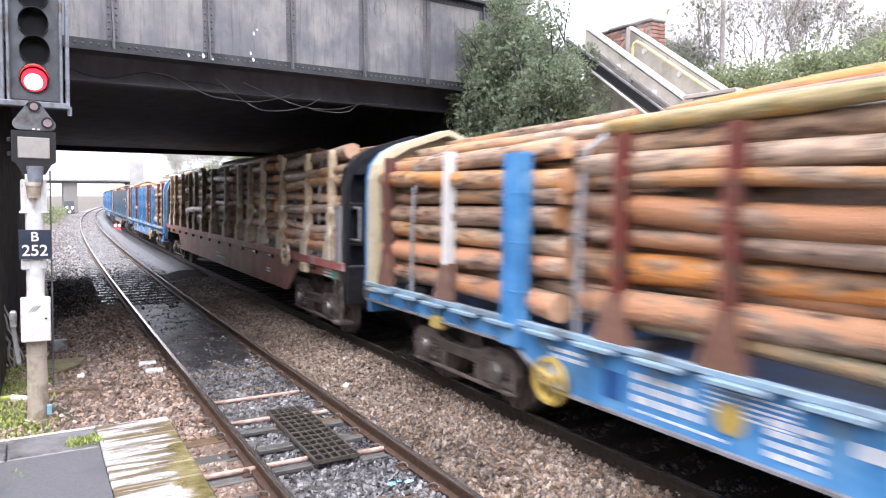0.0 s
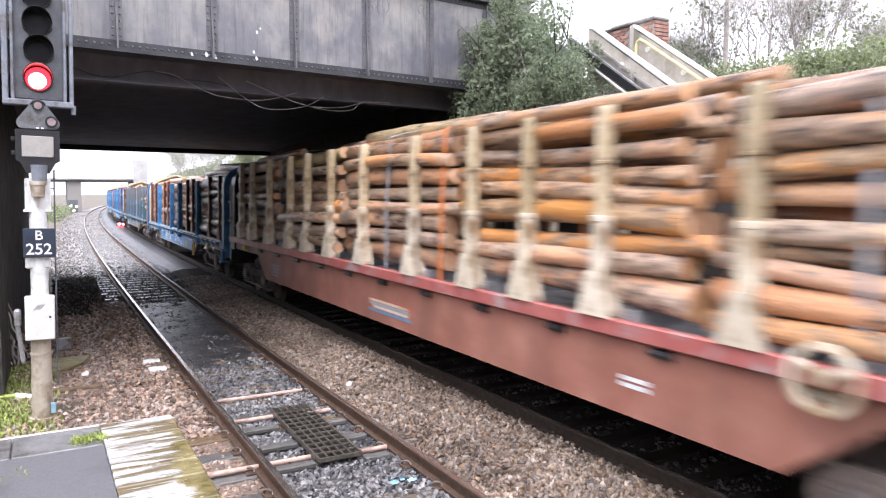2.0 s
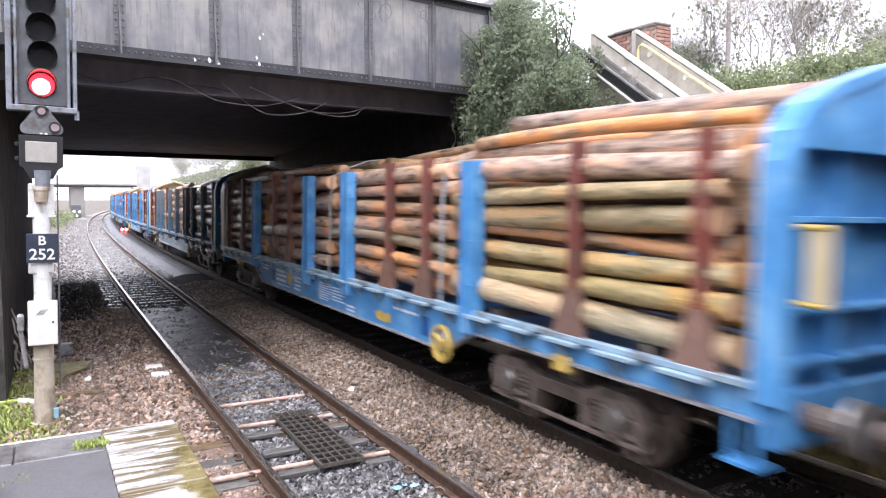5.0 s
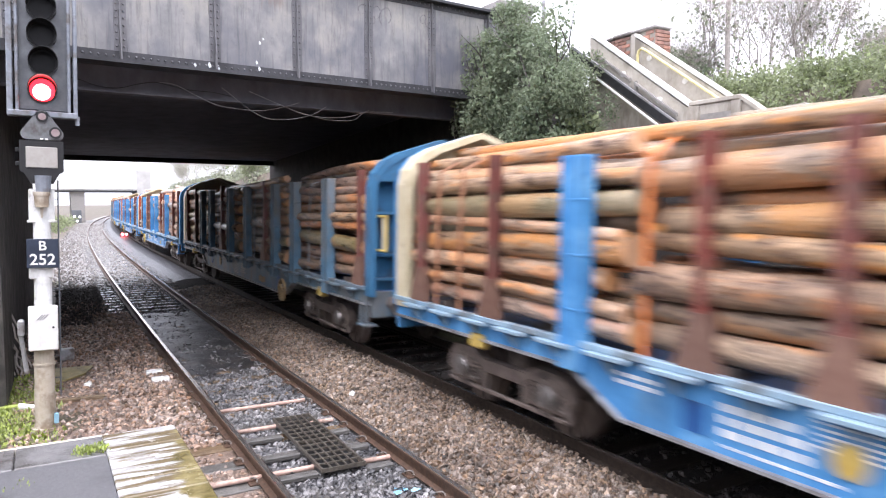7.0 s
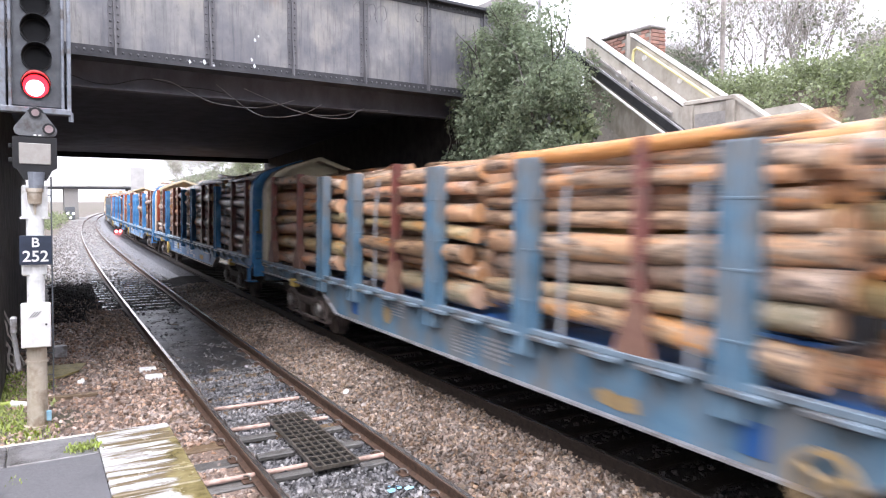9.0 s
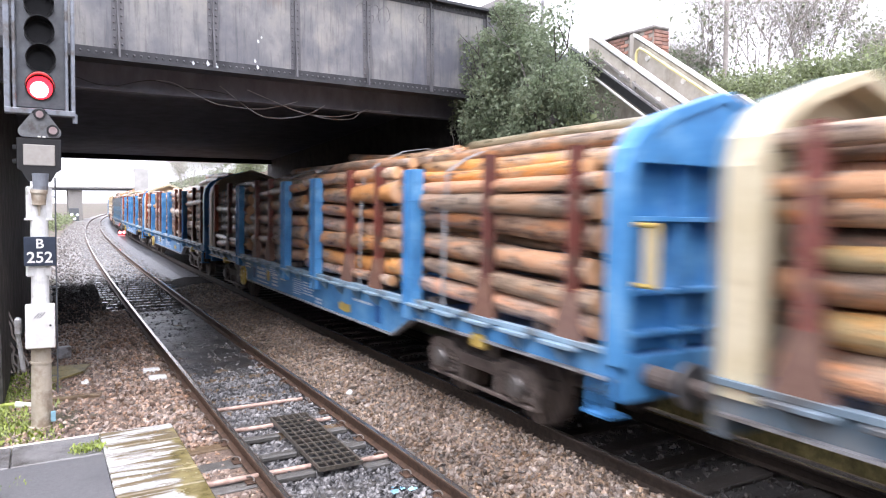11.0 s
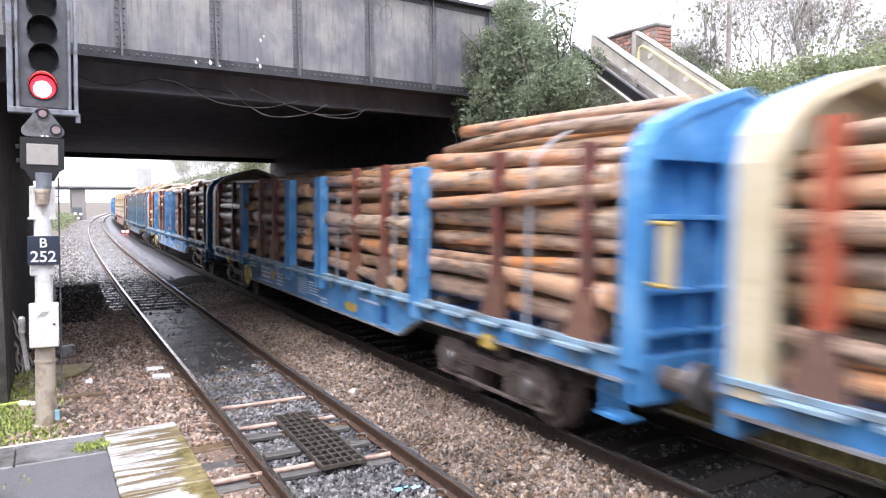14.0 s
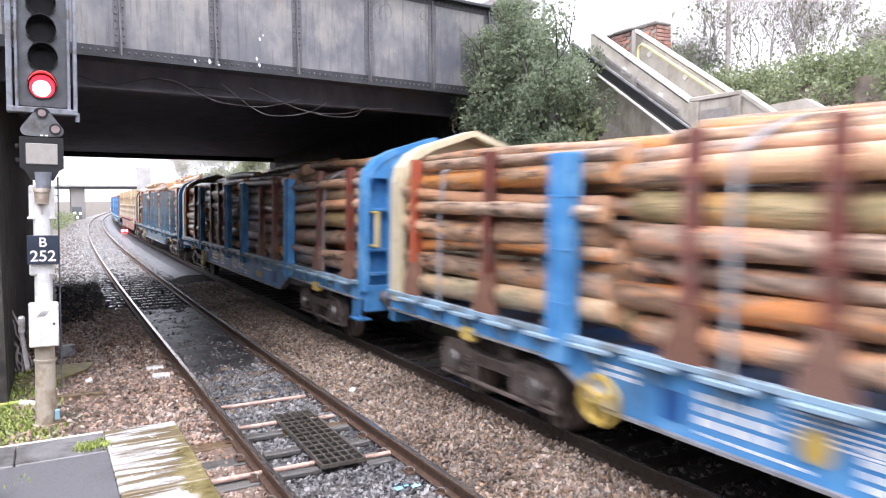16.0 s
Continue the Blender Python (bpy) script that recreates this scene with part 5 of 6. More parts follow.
def build_bank_plants():
    rng = random.Random(8)
    cs, rs = [], []
    for k in range(420):
        x, y = rng.uniform(11.4, 24), rng.uniform(-6, 15)
        cs.append((x, y, lift(x, y) + rng.uniform(0.0, 0.55)))
        rs.append(rng.uniform(0.3, 0.6))
    for k in range(300):
        x, y = rng.uniform(11.0, 14.6), rng.uniform(2.0, 12.0)
        cs.append((x, y, lift(x, y) + rng.uniform(0.05, 0.4)))
        rs.append(rng.uniform(0.3, 0.5))
    for k in range(200):
        x, y = rng.uniform(10.7, 13.4), rng.uniform(1.0, 7.5)
        cs.append((x, y, lift(x, y) + rng.uniform(0.05, 0.4)))
        rs.append(rng.uniform(0.3, 0.5))
    pts, nor = clump_points(cs, rs, 150, 12)
    ob = new("bank_hedge", leaf_mesh("bank_hedge", pts, nor, 0.09, M["leaf_light"], 13))
    tagged(ob, "low light-green scrub covering the cutting bank", "hedge", kind="stuff")
    for i, (x, y, h, sp, n, leaf) in enumerate(((15.8, 12.9, 3.0, 0.4, 4, "leaf_grey"), (17.0, 12.4, 3.5, 0.45, 3, "leaf_grey"), (18.2, 12.0, 3.5, 0.45, 4, "leaf_grey"), (19.4, 12.3, 2.9, 0.45, 4, "leaf_grey"),
                                                (18.6, 10.4, 1.5, 0.7, 8, "leaf_grey"), (20.5, 10.6, 1.8, 0.7, 8, "leaf_grey"), (14.6, 13.4, 1.2, 0.8, 12, "leaf"), (15.4, 13.8, 1.4, 0.8, 12, "leaf"),
                                                (22.5, 11.0, 2.2, 0.7, 8, "leaf_grey"))):
        shrub("scrub_tree", x, y, h, sp, 40 + i, n, leaf, "thin many-stemmed winter tree with sparse leaves on the bank")
    bm = bmesh.new()
    tube(bm, (0, 0, -0.2), (0, 0, 7.5), 0.065, 0.055, 10)
    solid("telegraph_pole", bm, M["twig"], "weathered wooden pole among the bank trees", "pole", m=pose(15.2, 12.2, lift(15.2, 12.2)))
    bm = bmesh.new()
    tube(bm, (0, 0, 0), (0, 0, 4.0), 0.035, seg=8)
    solid("lamp_column", bm, M["galvanised"], "slim grey column at the road parapet", "column", m=pose(9.7, 12.6, 5.2))
    solid("road_parapet", boxed((8.5, 9.3, 12.5, 13.0, 4.6, 6.85), (8.4, 9.4, 12.4, 13.1, 6.85, 6.97)), M["coping_stone"], "mossy stone parapet end at the bridge", "parapet", "structure")
    cs = [(along(s, rng.uniform(-15, -3.6))[0].x, s, rng.uniform(-0.1, 0.6)) for s in [85 + 0.14 * k for k in range(390)]]
    pts, nor = clump_points(cs, [0.8] * len(cs), 40, 15)
    ob = new("trackside_grass", leaf_mesh("trackside_grass", pts, nor, 0.3, M["leaf_light"], 16))
    tagged(ob, "pale rough grass beside the line far off", "grass", kind="stuff")
    # beyond the bridge
    cs = []
    for k in range(420):
        s, o = rng.uniform(33, 125), rng.uniform(8.4, 14)
        p = along(s, o)[0]
        cs.append((p.x, p.y, lift(p.x, p.y) + rng.uniform(0.0, 0.6)))
    pts, nor = clump_points(cs, [0.8] * len(cs), 80, 17)
    ob = new("cutting_scrub", leaf_mesh("cutting_scrub", pts, nor, 0.2, M["leaf_grey"], 18))
    tagged(ob, "grey-green scrub on the cutting side beyond the bridge", "scrub", kind="stuff")
    for i, (x, y, h, sp, n, leaf) in enumerate(((14.6, 56, 1.8, 0.6, 34, "leaf_light"), (15.4, 60, 2.2, 0.6, 34, "leaf_light"), (15.6, 66, 2.4, 0.6, 26, "leaf_light"), (15.8, 74, 2.8, 0.5, 16, "leaf_grey"), (16.2, 82, 3.2, 0.5, 14, "leaf_grey"),
                                                (16.6, 92, 3.6, 0.5, 12, "leaf_grey"), (17.2, 102, 3.8, 0.5, 12, "leaf_grey"), (18.6, 112, 4.0, 0.5, 12, "leaf_grey"), (20, 122, 4.2, 0.5, 12, "leaf_grey"))):
        shrub("cutting_tree", x, y, h, sp, 70 + i, n, leaf, "leafless grey-brown tree on the cutting side beyond the bridge", depth=2, tip_radius=0.6)


build_bush()
build_bank_plants()


def build_weeds():
    rng = np.random.default_rng(2)
    verts, faces = [], []
    for k in range(2615):
        if k < 2200:
            x, y = rng.uniform(-1.2, 0.2), rng.uniform(8.6, 14.2)
            z = max(lift(x, y), -0.235) - 0.005
            if noise.noise((x * 1.7, y * 1.2, 3)) < -0.05:
                continue
        else:
            x, y, z = rng.uniform(0.1, 0.36), rng.uniform(5.75, 5.98), PLAT_Z - 0.01
            if k < 2600:
                x, y = rng.uniform(0.20, 0.39) - 0.08 * rng.random(), 5.89 + rng.normal() * 0.05
            else:
                x, y = rng.uniform(-0.28, -0.1), rng.uniform(5.3, 5.5)
        h, a = rng.uniform(0.03, 0.085) * (0.3 if k >= 2600 else 0.5 if k >= 2200 else 1), rng.uniform(0, 6.28)
        lean = rng.uniform(0.2, 0.9) * h
        w = h * 0.24
        dx, dy = math.cos(a), math.sin(a)
        i = len(verts)
        verts += [(x - dy * w, y + dx * w, z), (x + dy * w, y - dx * w, z), (x + dx * lean, y + dy * lean, z + h)]
        verts += [(x - dy * w + dx * lean * .5, y + dx * w + dy * lean * .5, z + h * .7)]
        faces += [(i, i + 1, i + 2), (i, i + 2, i + 3)]
    ob = new("weeds", raw("weeds", verts, faces, M["moss_green"]))
    tagged(ob, "low green weeds round the signal base and platform", "weeds", kind="stuff")
    verts, faces = [], []
    for k in range(15000):
        x, y = rng.uniform(-1.3, 0.12), rng.uniform(9.0, 14.2)
        if noise.noise((x * 1.3, y * 0.9, 7)) + 0.35 * (-x - 0.25) < 0.02:
            continue
        h, a = rng.uniform(0.015, 0.05), rng.uniform(0, 6.28)
        w, z = 0.012, max(lift(x, y), -0.235) - 0.004
        dx, dy = math.cos(a), math.sin(a)
        i = len(verts)
        verts += [(x - dy * w, y + dx * w, z), (x + dy * w, y - dx * w, z), (x + dx * h * 0.8, y + dy * h * 0.8, z + h)]
        faces.append((i, i + 1, i + 2))
    ob = new("moss_patch", raw("moss_patch", verts, faces, M["moss_green"]))
    tagged(ob, "bright green moss and grass round the signal base", "moss", kind="stuff")
    # litter near the signal
    can = bmesh.new()
    tube(can, (0, 0, 0.05), (0.28, 0.02, 0.05), 0.05, seg=12)
    solid("plastic_bottle", can, M["rail_white"], "crushed white plastic bottle among the weeds", "litter", m=pose(-0.40, 11.95, -0.24, 0, 8, -25))
    solid("litter_board", boxed((-0.45, 0.0, -0.05, 0.05, 0, 0.03, 0.005)), M["lime"], "lime-green plastic strip among the weeds", "litter", m=pose(-0.38, 12.05, -0.215))
    solid("timber_plank", boxed((-0.5, 0.55, -0.05, 0.05, 0, 0.06, 0.008)), M["timber"], "dark old plank lying beside the signal post", "plank", m=pose(0.20, 12.05, -0.24, 0, 0, -8))
    bm = bmesh.new()
    prism(bm, [(-0.30, -0.05), (0.17, 0.35), (0.30, 0.78), (-0.30, 0.84)], "z", 0.0, 0.03)
    solid("cover_board", bm, M["moss"], "mossy tilted trough cover on the ballast", "cover", m=pose(0.40, 13.3, -0.215, 4, 0, 0))
    solid("concrete_block", boxed((-0.12, 0.12, -0.1, 0.1, 0, 0.22, 0.02)), M["galvanised"], "grey concrete block behind the signal post", "block", m=pose(0.33, 15.3, -0.22))
    bm = bmesh.new()
    r = bmesh.ops.create_icosphere(bm, subdivisions=2, radius=0.06)
    for v in bm.verts:
        v.co *= random.uniform(0.7, 1.2)
    solid("litter_scrap", bm, M["rail_white"], "crumpled white litter on the ballast", "litter", m=pose(0.56, 12.8, -0.18))
    rg = random.Random(4)
    ivy = thing("climbing_ivy", pose(-0.36, 14.3, -0.22), "bare brown ivy stems on the abutment corner", "ivy")
    for k in range(9):
        bm = bmesh.new()
        x, y, z = rg.uniform(-0.35, -0.15), rg.uniform(-0.2, 0.1), rg.uniform(0.5, 1.3)
        for j in range(7):
            q = (x + rg.uniform(-0.02, 0.07), y + rg.uniform(-0.05, 0.03), z - rg.uniform(0.06, 0.2))
            if q[2] < 0:
                break
            tube(bm, (x, y, z), q, 0.016, seg=5)
            x, y, z = q
        part("stem", bm, M["twig"], ivy)


build_weeds()


# ---- distance beyond the bridge ----
def build_far():
    fb = thing("far_bridge", pose(0, 140, 0), "pale concrete overbridge far down the line", "bridge")
    part("deck", boxed((-40, 15.2, 0, 9, 5.4, 5.6), (-40, 15.2, -0.3, 0, 5.6, 8.4)), M["pale_concrete"], fb)
    part("soffit_beam", boxed((-40, 15.2, -0.1, 9, 5.15, 5.39)), M["girder_dark"], fb)
    part("pier", boxed((4.5, 6.7, 0.5, 8, -0.6, 5.14)), M["coping_stone"], fb)
    part("abutment", boxed((15.2, 17.6, -0.3, 9, -0.3, 9.0)), M["far_stone"], fb)
    part("back_wall", boxed((-40, 0.1, 20, 21, -0.3, 6.0)), M["pale_concrete"], fb)
    hut = thing("line_cabinet", pose(5.0, 136, -0.25), "dark line-side signal with white lights far off", "signal")
    part("body", boxed((-0.6, 0.9, 0, 0.8, 0, 2.2, 0.04)), M["signal_grey"], hut)
    for x, z in ((-0.2, 1.1), (0.65, 1.05), (0.2, 0.35)):
        bm = bmesh.new()
        tube(bm, (x, -0.04, z), (x, -0.002, z), 0.16, seg=12)
        part("lamp", bm, M["white_far"], hut)


build_far()


# ---- the timber train ----
def run(t):
    """Metres that the train has gone after t seconds."""
    return 5.86 * t + 0.033 * t * t - 0.10


LEAN = 1.3


def on_line(s):
    p, a = along(s, FAR_OFF, FAR_Z)
    return pose(p.x, p.y, p.z, 0, LEAN, -math.degrees(a))


MESH = {}


def shared(key, make, mats):
    if key not in MESH:
        bm = bmesh.new()
        make(bm)
        MESH[key] = to_mesh(key.split("/")[0], bm, mats)
    return MESH[key]


def wheelset_shape(bm):
    tube(bm, (-1.0, 0, 0), (1.0, 0, 0), 0.075, seg=10)
    for s in (-1, 1):
        tube(bm, (s * 0.69, 0, 0), (s * 0.825, 0, 0), 0.46, 0.452, 28)
        tube(bm, (s * 0.67, 0, 0), (s * 0.692, 0, 0), 0.485, seg=28)
        tube(bm, (s * 0.82, 0, 0), (s * 0.86, 0, 0), 0.13, seg=16)
        for k in range(4):
            a = k * math.pi / 2
            tube(bm, (s * 0.82, 0.28 * math.cos(a), 0.28 * math.sin(a)), (s * 0.835, 0.28 * math.cos(a), 0.28 * math.sin(a)), 0.05, seg=8)


def frame_shape(bm):
    top = [(-1.30, 0.50), (-1.24, 0.66), (-1.10, 0.76), (-0.66, 0.77), (-0.44, 0.66), (0.44, 0.66), (0.66, 0.77), (1.10, 0.76), (1.24, 0.66), (1.30, 0.50)]
    for (y0, z0), (y1, z1) in zip(top, top[1:]):
        prism(bm, [(y0, z0), (y1, z1), (y1 * 0.97, z1 - 0.13), (y0 * 0.97, z0 - 0.13)], "x", -1.12, -0.97)
    for y in (-0.44, 0.44):
        prism(bm, [(y - 0.10, 0.68), (y + 0.10, 0.68), (y + 0.05, 0.27), (y - 0.05, 0.27)], "x", -1.10, -0.98)
    box(bm, -1.13, -1.08, -1.22, 1.22, 0.255, 0.30, 0.008)
    box(bm, -1.12, -0.97, -0.46, 0.46, 0.50, 0.66, 0.02)
    for y in (-1.2, 1.2):
        box(bm, -1.11, -1.0, y - 0.06, y + 0.06, 0.26, 0.52, 0.015)


def axlebox_shape(bm):
    tube(bm, (-1.16, 0, 0.50), (-0.99, 0, 0.50), 0.19, 0.20, 18)
    box(bm, -1.13, -1.0, -0.30, 0.30, 0.33, 0.40, 0.02)


def spring_shape(bm):
    for k in range(5):
        tube(bm, (-1.06, 0, 0.41 + 0.052 * k), (-1.06, 0, 0.44 + 0.052 * k), 0.065, seg=12)


def hub_shape(bm):
    tube(bm, (-1.20, 0, 0.50), (-1.16, 0, 0.50), 0.115, 0.135, 18)
    tube(bm, (-1.215, 0, 0.50), (-1.20, 0, 0.50), 0.06, seg=12)


def add_bogie(wagon, y, wheels):
    bg = part("bogie", shared("bogie", lambda bm: box(bm, -0.95, 0.95, -0.22, 0.22, 0.55, 0.88, 0.03), M["bogie"]), None, wagon, "rust-brown cast steel bogie")
    bg.location = (0, y, 0)
    for dy in (-1.23, 1.23):
        part("end_beam", shared("end_beam", lambda bm: box(bm, -0.9, 0.9, -0.05, 0.05, 0.5, 0.62, 0.01), M["bogie"]), None, bg).location = (0, dy, 0)
    for sgn in (1, -1):
        f = part("side_frame", shared("side_frame", frame_shape, M["bogie"]), None, bg)
        f.rotation_euler = (0, 0, 0 if sgn == 1 else math.pi)
        if sgn == 1:
            for dy in (-0.9, 0.9):
                part("axlebox", shared("axlebox", axlebox_shape, M["bogie"]), None, bg).location = (0, dy, 0)
                for sy in (-0.25, 0.25):
                    part("spring", shared("spring", spring_shape, M["bogie"]), None, bg).location = (0, dy + sy, 0)
                part("hub", shared("hub", hub_shape, M["steel"]), None, bg, "pale grey axle end cap").location = (0, dy, 0)
    for dy in (-0.9, 0.9):
        w = part("wheelset", shared("wheelset", wheelset_shape, M["bogie"]), None, bg)
        w.location = (0, dy, 0.46)
        wheels.append((w, dy))
    return bg


ARCH = [(-1.30, 1.10), (-1.30, 2.90), (-1.25, 3.12), (-1.08, 3.33), (-0.80, 3.48), (0.0, 3.74), (0.80, 3.48), (1.08, 3.33), (1.25, 3.12), (1.30, 2.90), (1.30, 1.10)]


def arch_rim(bm, y0, y1, inset):
    """The headboard's rim, following its arched outline."""
    n = len(ARCH)
    inner = [(x * (1 - inset / 1.3), z - (inset if z > 1.2 else 0)) for x, z in ARCH]
    for i in range(n - 1):
        prism(bm, [ARCH[i], ARCH[i + 1], inner[i + 1], inner[i]], "y", y0, y1)


def add_headboard(wagon, y, face, body, liner, rim_mat, handle):
    """face is -1 for the end that leads (outer side towards -y), 1 for the trailing end."""
    bm = bmesh.new()
    prism(bm, ARCH, "y", min(y, y + face * 0.04), max(y, y + face * 0.04))
    hb = part("headboard", bm, body, wagon, "arched steel end wall")
    bm = bmesh.new()
    a, b = y - face * 0.004, y - face * 0.03
    prism(bm, [(x * 0.985, z - (0.02 if z > 1.2 else 0)) for x, z in ARCH], "y", min(a, b), max(a, b))
    part("liner", bm, liner, hb)
    bm = bmesh.new()
    a, b = (y + face * 0.042, y + face * 0.26) if face < 0 else (y - 0.39, y - 0.05)
    arch_rim(bm, min(a, b), max(a, b), 0.09)
    part("rim", bm, rim_mat, hb)
    if face > 0:
        bm = bmesh.new()
        arch_rim(bm, y - 0.047, y + 0.03, 0.09)
        part("outer_rim", bm, body, hb)
    if face < 0:
        for z in (1.35, 1.75, 2.45, 3.05):
            part("rib", boxed((-1.2, 1.2, y - 0.17, y - 0.042, z, z + 0.05, 0.005)), body, hb)
        bm = bmesh.new()
        prism(bm, [(x * 0.96, z - 0.05) for x, z in ARCH[2:9]] + [(1.2, 3.0), (-1.2, 3.0)], "y", y - 0.235, y - 0.215)
        part("top_panel", bm, body, hb)
        for x in (-0.45, 0.45):
            part("rib", boxed((x - 0.04, x + 0.04, y - 0.15, y - 0.042, 1.12, 3.45)), body, hb)
        bm = bmesh.new()
        x = -1.12
        tube(bm, (x, y - 0.05, 1.86), (x, y - 0.46, 1.86), 0.024, seg=8)
        tube(bm, (x, y - 0.46, 1.86), (x, y - 0.46, 2.42), 0.024, seg=8)
        tube(bm, (x, y - 0.46, 2.42), (x, y - 0.05, 2.42), 0.024, seg=8)
        part("grab_handle", bm, handle, hb, "bent tubular grab handle")
        if body is not M["black_steel"]:
            part("handle_plate", boxed((x - 0.012, x + 0.012, y - 0.43, y - 0.30, 1.885, 2.395)), M["cream"], hb, "pale steel plate in the handle")


def side_outline(length, d0, d1, top, shallow, deep):
    h = length / 2
    return [(h, top), (-h, top), (-h, shallow), (-h + d0 - 0.75, shallow), (-h + d0, deep), (h - d0, deep), (h - d0 + 0.75, shallow), (h, shallow)]


def add_buffers(wagon, h):
    for y, sgn in ((h, 1), (-h, -1)):
        for x in (-0.875, 0.875):
            b = part("buffer", shared("buffer%d" % sgn, lambda bm: (tube(bm, (0, 0, 0), (0, sgn * 0.30, 0), 0.11, 0.10, 16), tube(bm, (0, sgn * 0.30, 0), (0, sgn * 0.48, 0), 0.075, seg=16)), M["bogie"]), None, wagon)
            b.location = (x, y, 0.98)
            part("buffer_head", shared("buffer_head%d" % sgn, lambda bm: tube(bm, (0, sgn * 0.48, 0), (0, sgn * 0.53, 0), 0.20, 0.215, 20), M["steel"]), None, b)
        part("coupling", boxed((-0.05, 0.05, min(y, y + sgn * 0.5), max(y, y + sgn * 0.5), 0.80, 0.95, 0.02)), M["bogie"], wagon)


def blue_stake(bm):
    outline = [(-0.10, -0.12), (-0.128, -0.12), (-0.128, -0.165), (0.03, -0.165), (0.03, 0.165), (-0.128, 0.165), (-0.128, 0.12), (-0.10, 0.12)]
    levels = [(-0.30, 0.97), (-0.28, 1.0)]
    for z in (0.30, 0.85, 1.40):
        levels += [(z, 1.0), (z + 0.004, 1.04), (z + 0.022, 1.04), (z + 0.026, 1.0)]
    loft(bm, outline, levels + [(1.84, 1.0), (1.86, 0.96)])


def thin_stake(bm):
    prism(bm, [(-0.06, -0.065), (-0.045, -0.065), (-0.045, -0.012), (0.045, -0.012), (0.045, -0.065), (0.06, -0.065),
               (0.06, 0.065), (0.045, 0.065), (0.045, 0.012), (-0.045, 0.012), (-0.045, 0.065), (-0.06, 0.065)], "z", 0.0, 1.96)


def thin_foot(bm):
    prism(bm, [(-0.26, 0.0), (0.26, 0.0), (0.08, 0.48), (-0.08, 0.48)], "x", -0.075, -0.062)
    prism(bm, [(-0.075, 0.0), (0.09, 0.0), (0.065, 0.5), (-0.062, 0.5)], "y", -0.10, -0.085)
    prism(bm, [(-0.075, 0.0), (0.09, 0.0), (0.065, 0.5), (-0.062, 0.5)], "y", 0.085, 0.10)


def cream_stake(bm):
    outline = [(-0.07, -0.06), (-0.055, -0.075), (0.045, -0.075), (0.06, -0.06), (0.06, 0.06), (0.045, 0.075), (-0.055, 0.075), (-0.07, 0.06)]
    loft(bm, outline, [(0.93, 1.0), (1.45, 1.0), (1.455, 1.15), (1.48, 1.15), (1.485, 1.0), (1.97, 1.0), (2.0, 0.92)])


def stake_sleeve(bm):
    outline = [(-0.07, -0.06), (-0.055, -0.075), (0.045, -0.075), (0.06, -0.06), (0.06, 0.06), (0.045, 0.075), (-0.055, 0.075), (-0.07, 0.06)]
    loft(bm, outline, [(0.0, 1.22), (0.90, 1.20), (0.905, 1.30), (0.955, 1.30), (0.96, 1.02)])


def cream_foot(bm):
    prism(bm, [(-0.22, 0.0), (0.22, 0.0), (0.10, 0.42), (-0.10, 0.42)], "x", -0.115, -0.09)
    prism(bm, [(-0.20, 0.0), (0.20, 0.0), (0.095, 0.38), (-0.095, 0.38)], "x", 0.07, 0.09)


def handwheel_shape(bm):
    n = 24
    for k in range(n):
        a0, a1 = 2 * math.pi * k / n, 2 * math.pi * (k + 1) / n
        prism(bm, [(r * math.cos(a), r * math.sin(a)) for r, a in ((0.205, a0), (0.25, a0), (0.25, a1), (0.205, a1))], "x", 0.015, 0.07)
    for k in range(3):
        a = -math.pi / 2 + k * math.pi * 2 / 3
        tube(bm, (0.05, 0, 0), (0.05, 0.23 * math.cos(a), 0.23 * math.sin(a)), 0.03, seg=6)
    tube(bm, (0.0, 0, 0), (0.14, 0, 0), 0.055, seg=10)
    bmesh.ops.remove_doubles(bm, verts=bm.verts[:], dist=0.0005)


def guard_shape(bm):
    arc = [(0.20 * math.cos(radians(a)), 0.20 * math.sin(radians(a))) for a in range(-20, 201, 20)]
    prism(bm, [(-y, z) for y, z in arc], "x", 0.09, 0.10)


# bars that stand for the lettering on a wagon's side: offset from the rear, height, width, how many lines, line height
MARKS = [(4.74, 1.05, 0.52, 2, 0.05), (5.93, 1.03, 0.75, 3, 0.08), (5.95, 0.70, 1.0, 1, 0.03), (6.74, 1.10, 0.78, 5, 0.022), (7.30, 0.98, 0.42, 4, 0.06), (7.95, 0.99, 0.40, 1, 0.13),
         (8.94, 1.02, 0.58, 8, 0.022), (9.63, 1.00, 0.64, 5, 0.035), (10.4, 0.76, 0.34, 2, 0.045), (12.38, 0.98, 0.8, 1, 0.05)]


def add_straps(wagon, length, straps, loads, deck):
    for off, key in straps:
        y = length / 2 - off
        bm = bmesh.new()
        hgt, crown = loads[min(len(loads) - 1, int(off / length * len(loads)))]
        pts = [(-1.25, deck), (-1.245, deck + 1.2)] + [(x, 1.2 + hgt - 0.06 + crown * (1 - (x / 1.15) ** 2)) for x in (-1.2, -0.9, -0.45, 0.0, 0.45, 0.9, 1.2)] + [(1.25, deck)]
        line = pts + [(x * 0.992, z - 0.012) for x, z in reversed(pts)]
        prism(bm, line, "y", y - 0.035, y + 0.035)
        part("strap", bm, M[key], wagon, "orange webbing strap over the load" if "orange" in key else "rust-brown webbing strap over the load" if "rusty" in key else "grey webbing strap over the load")


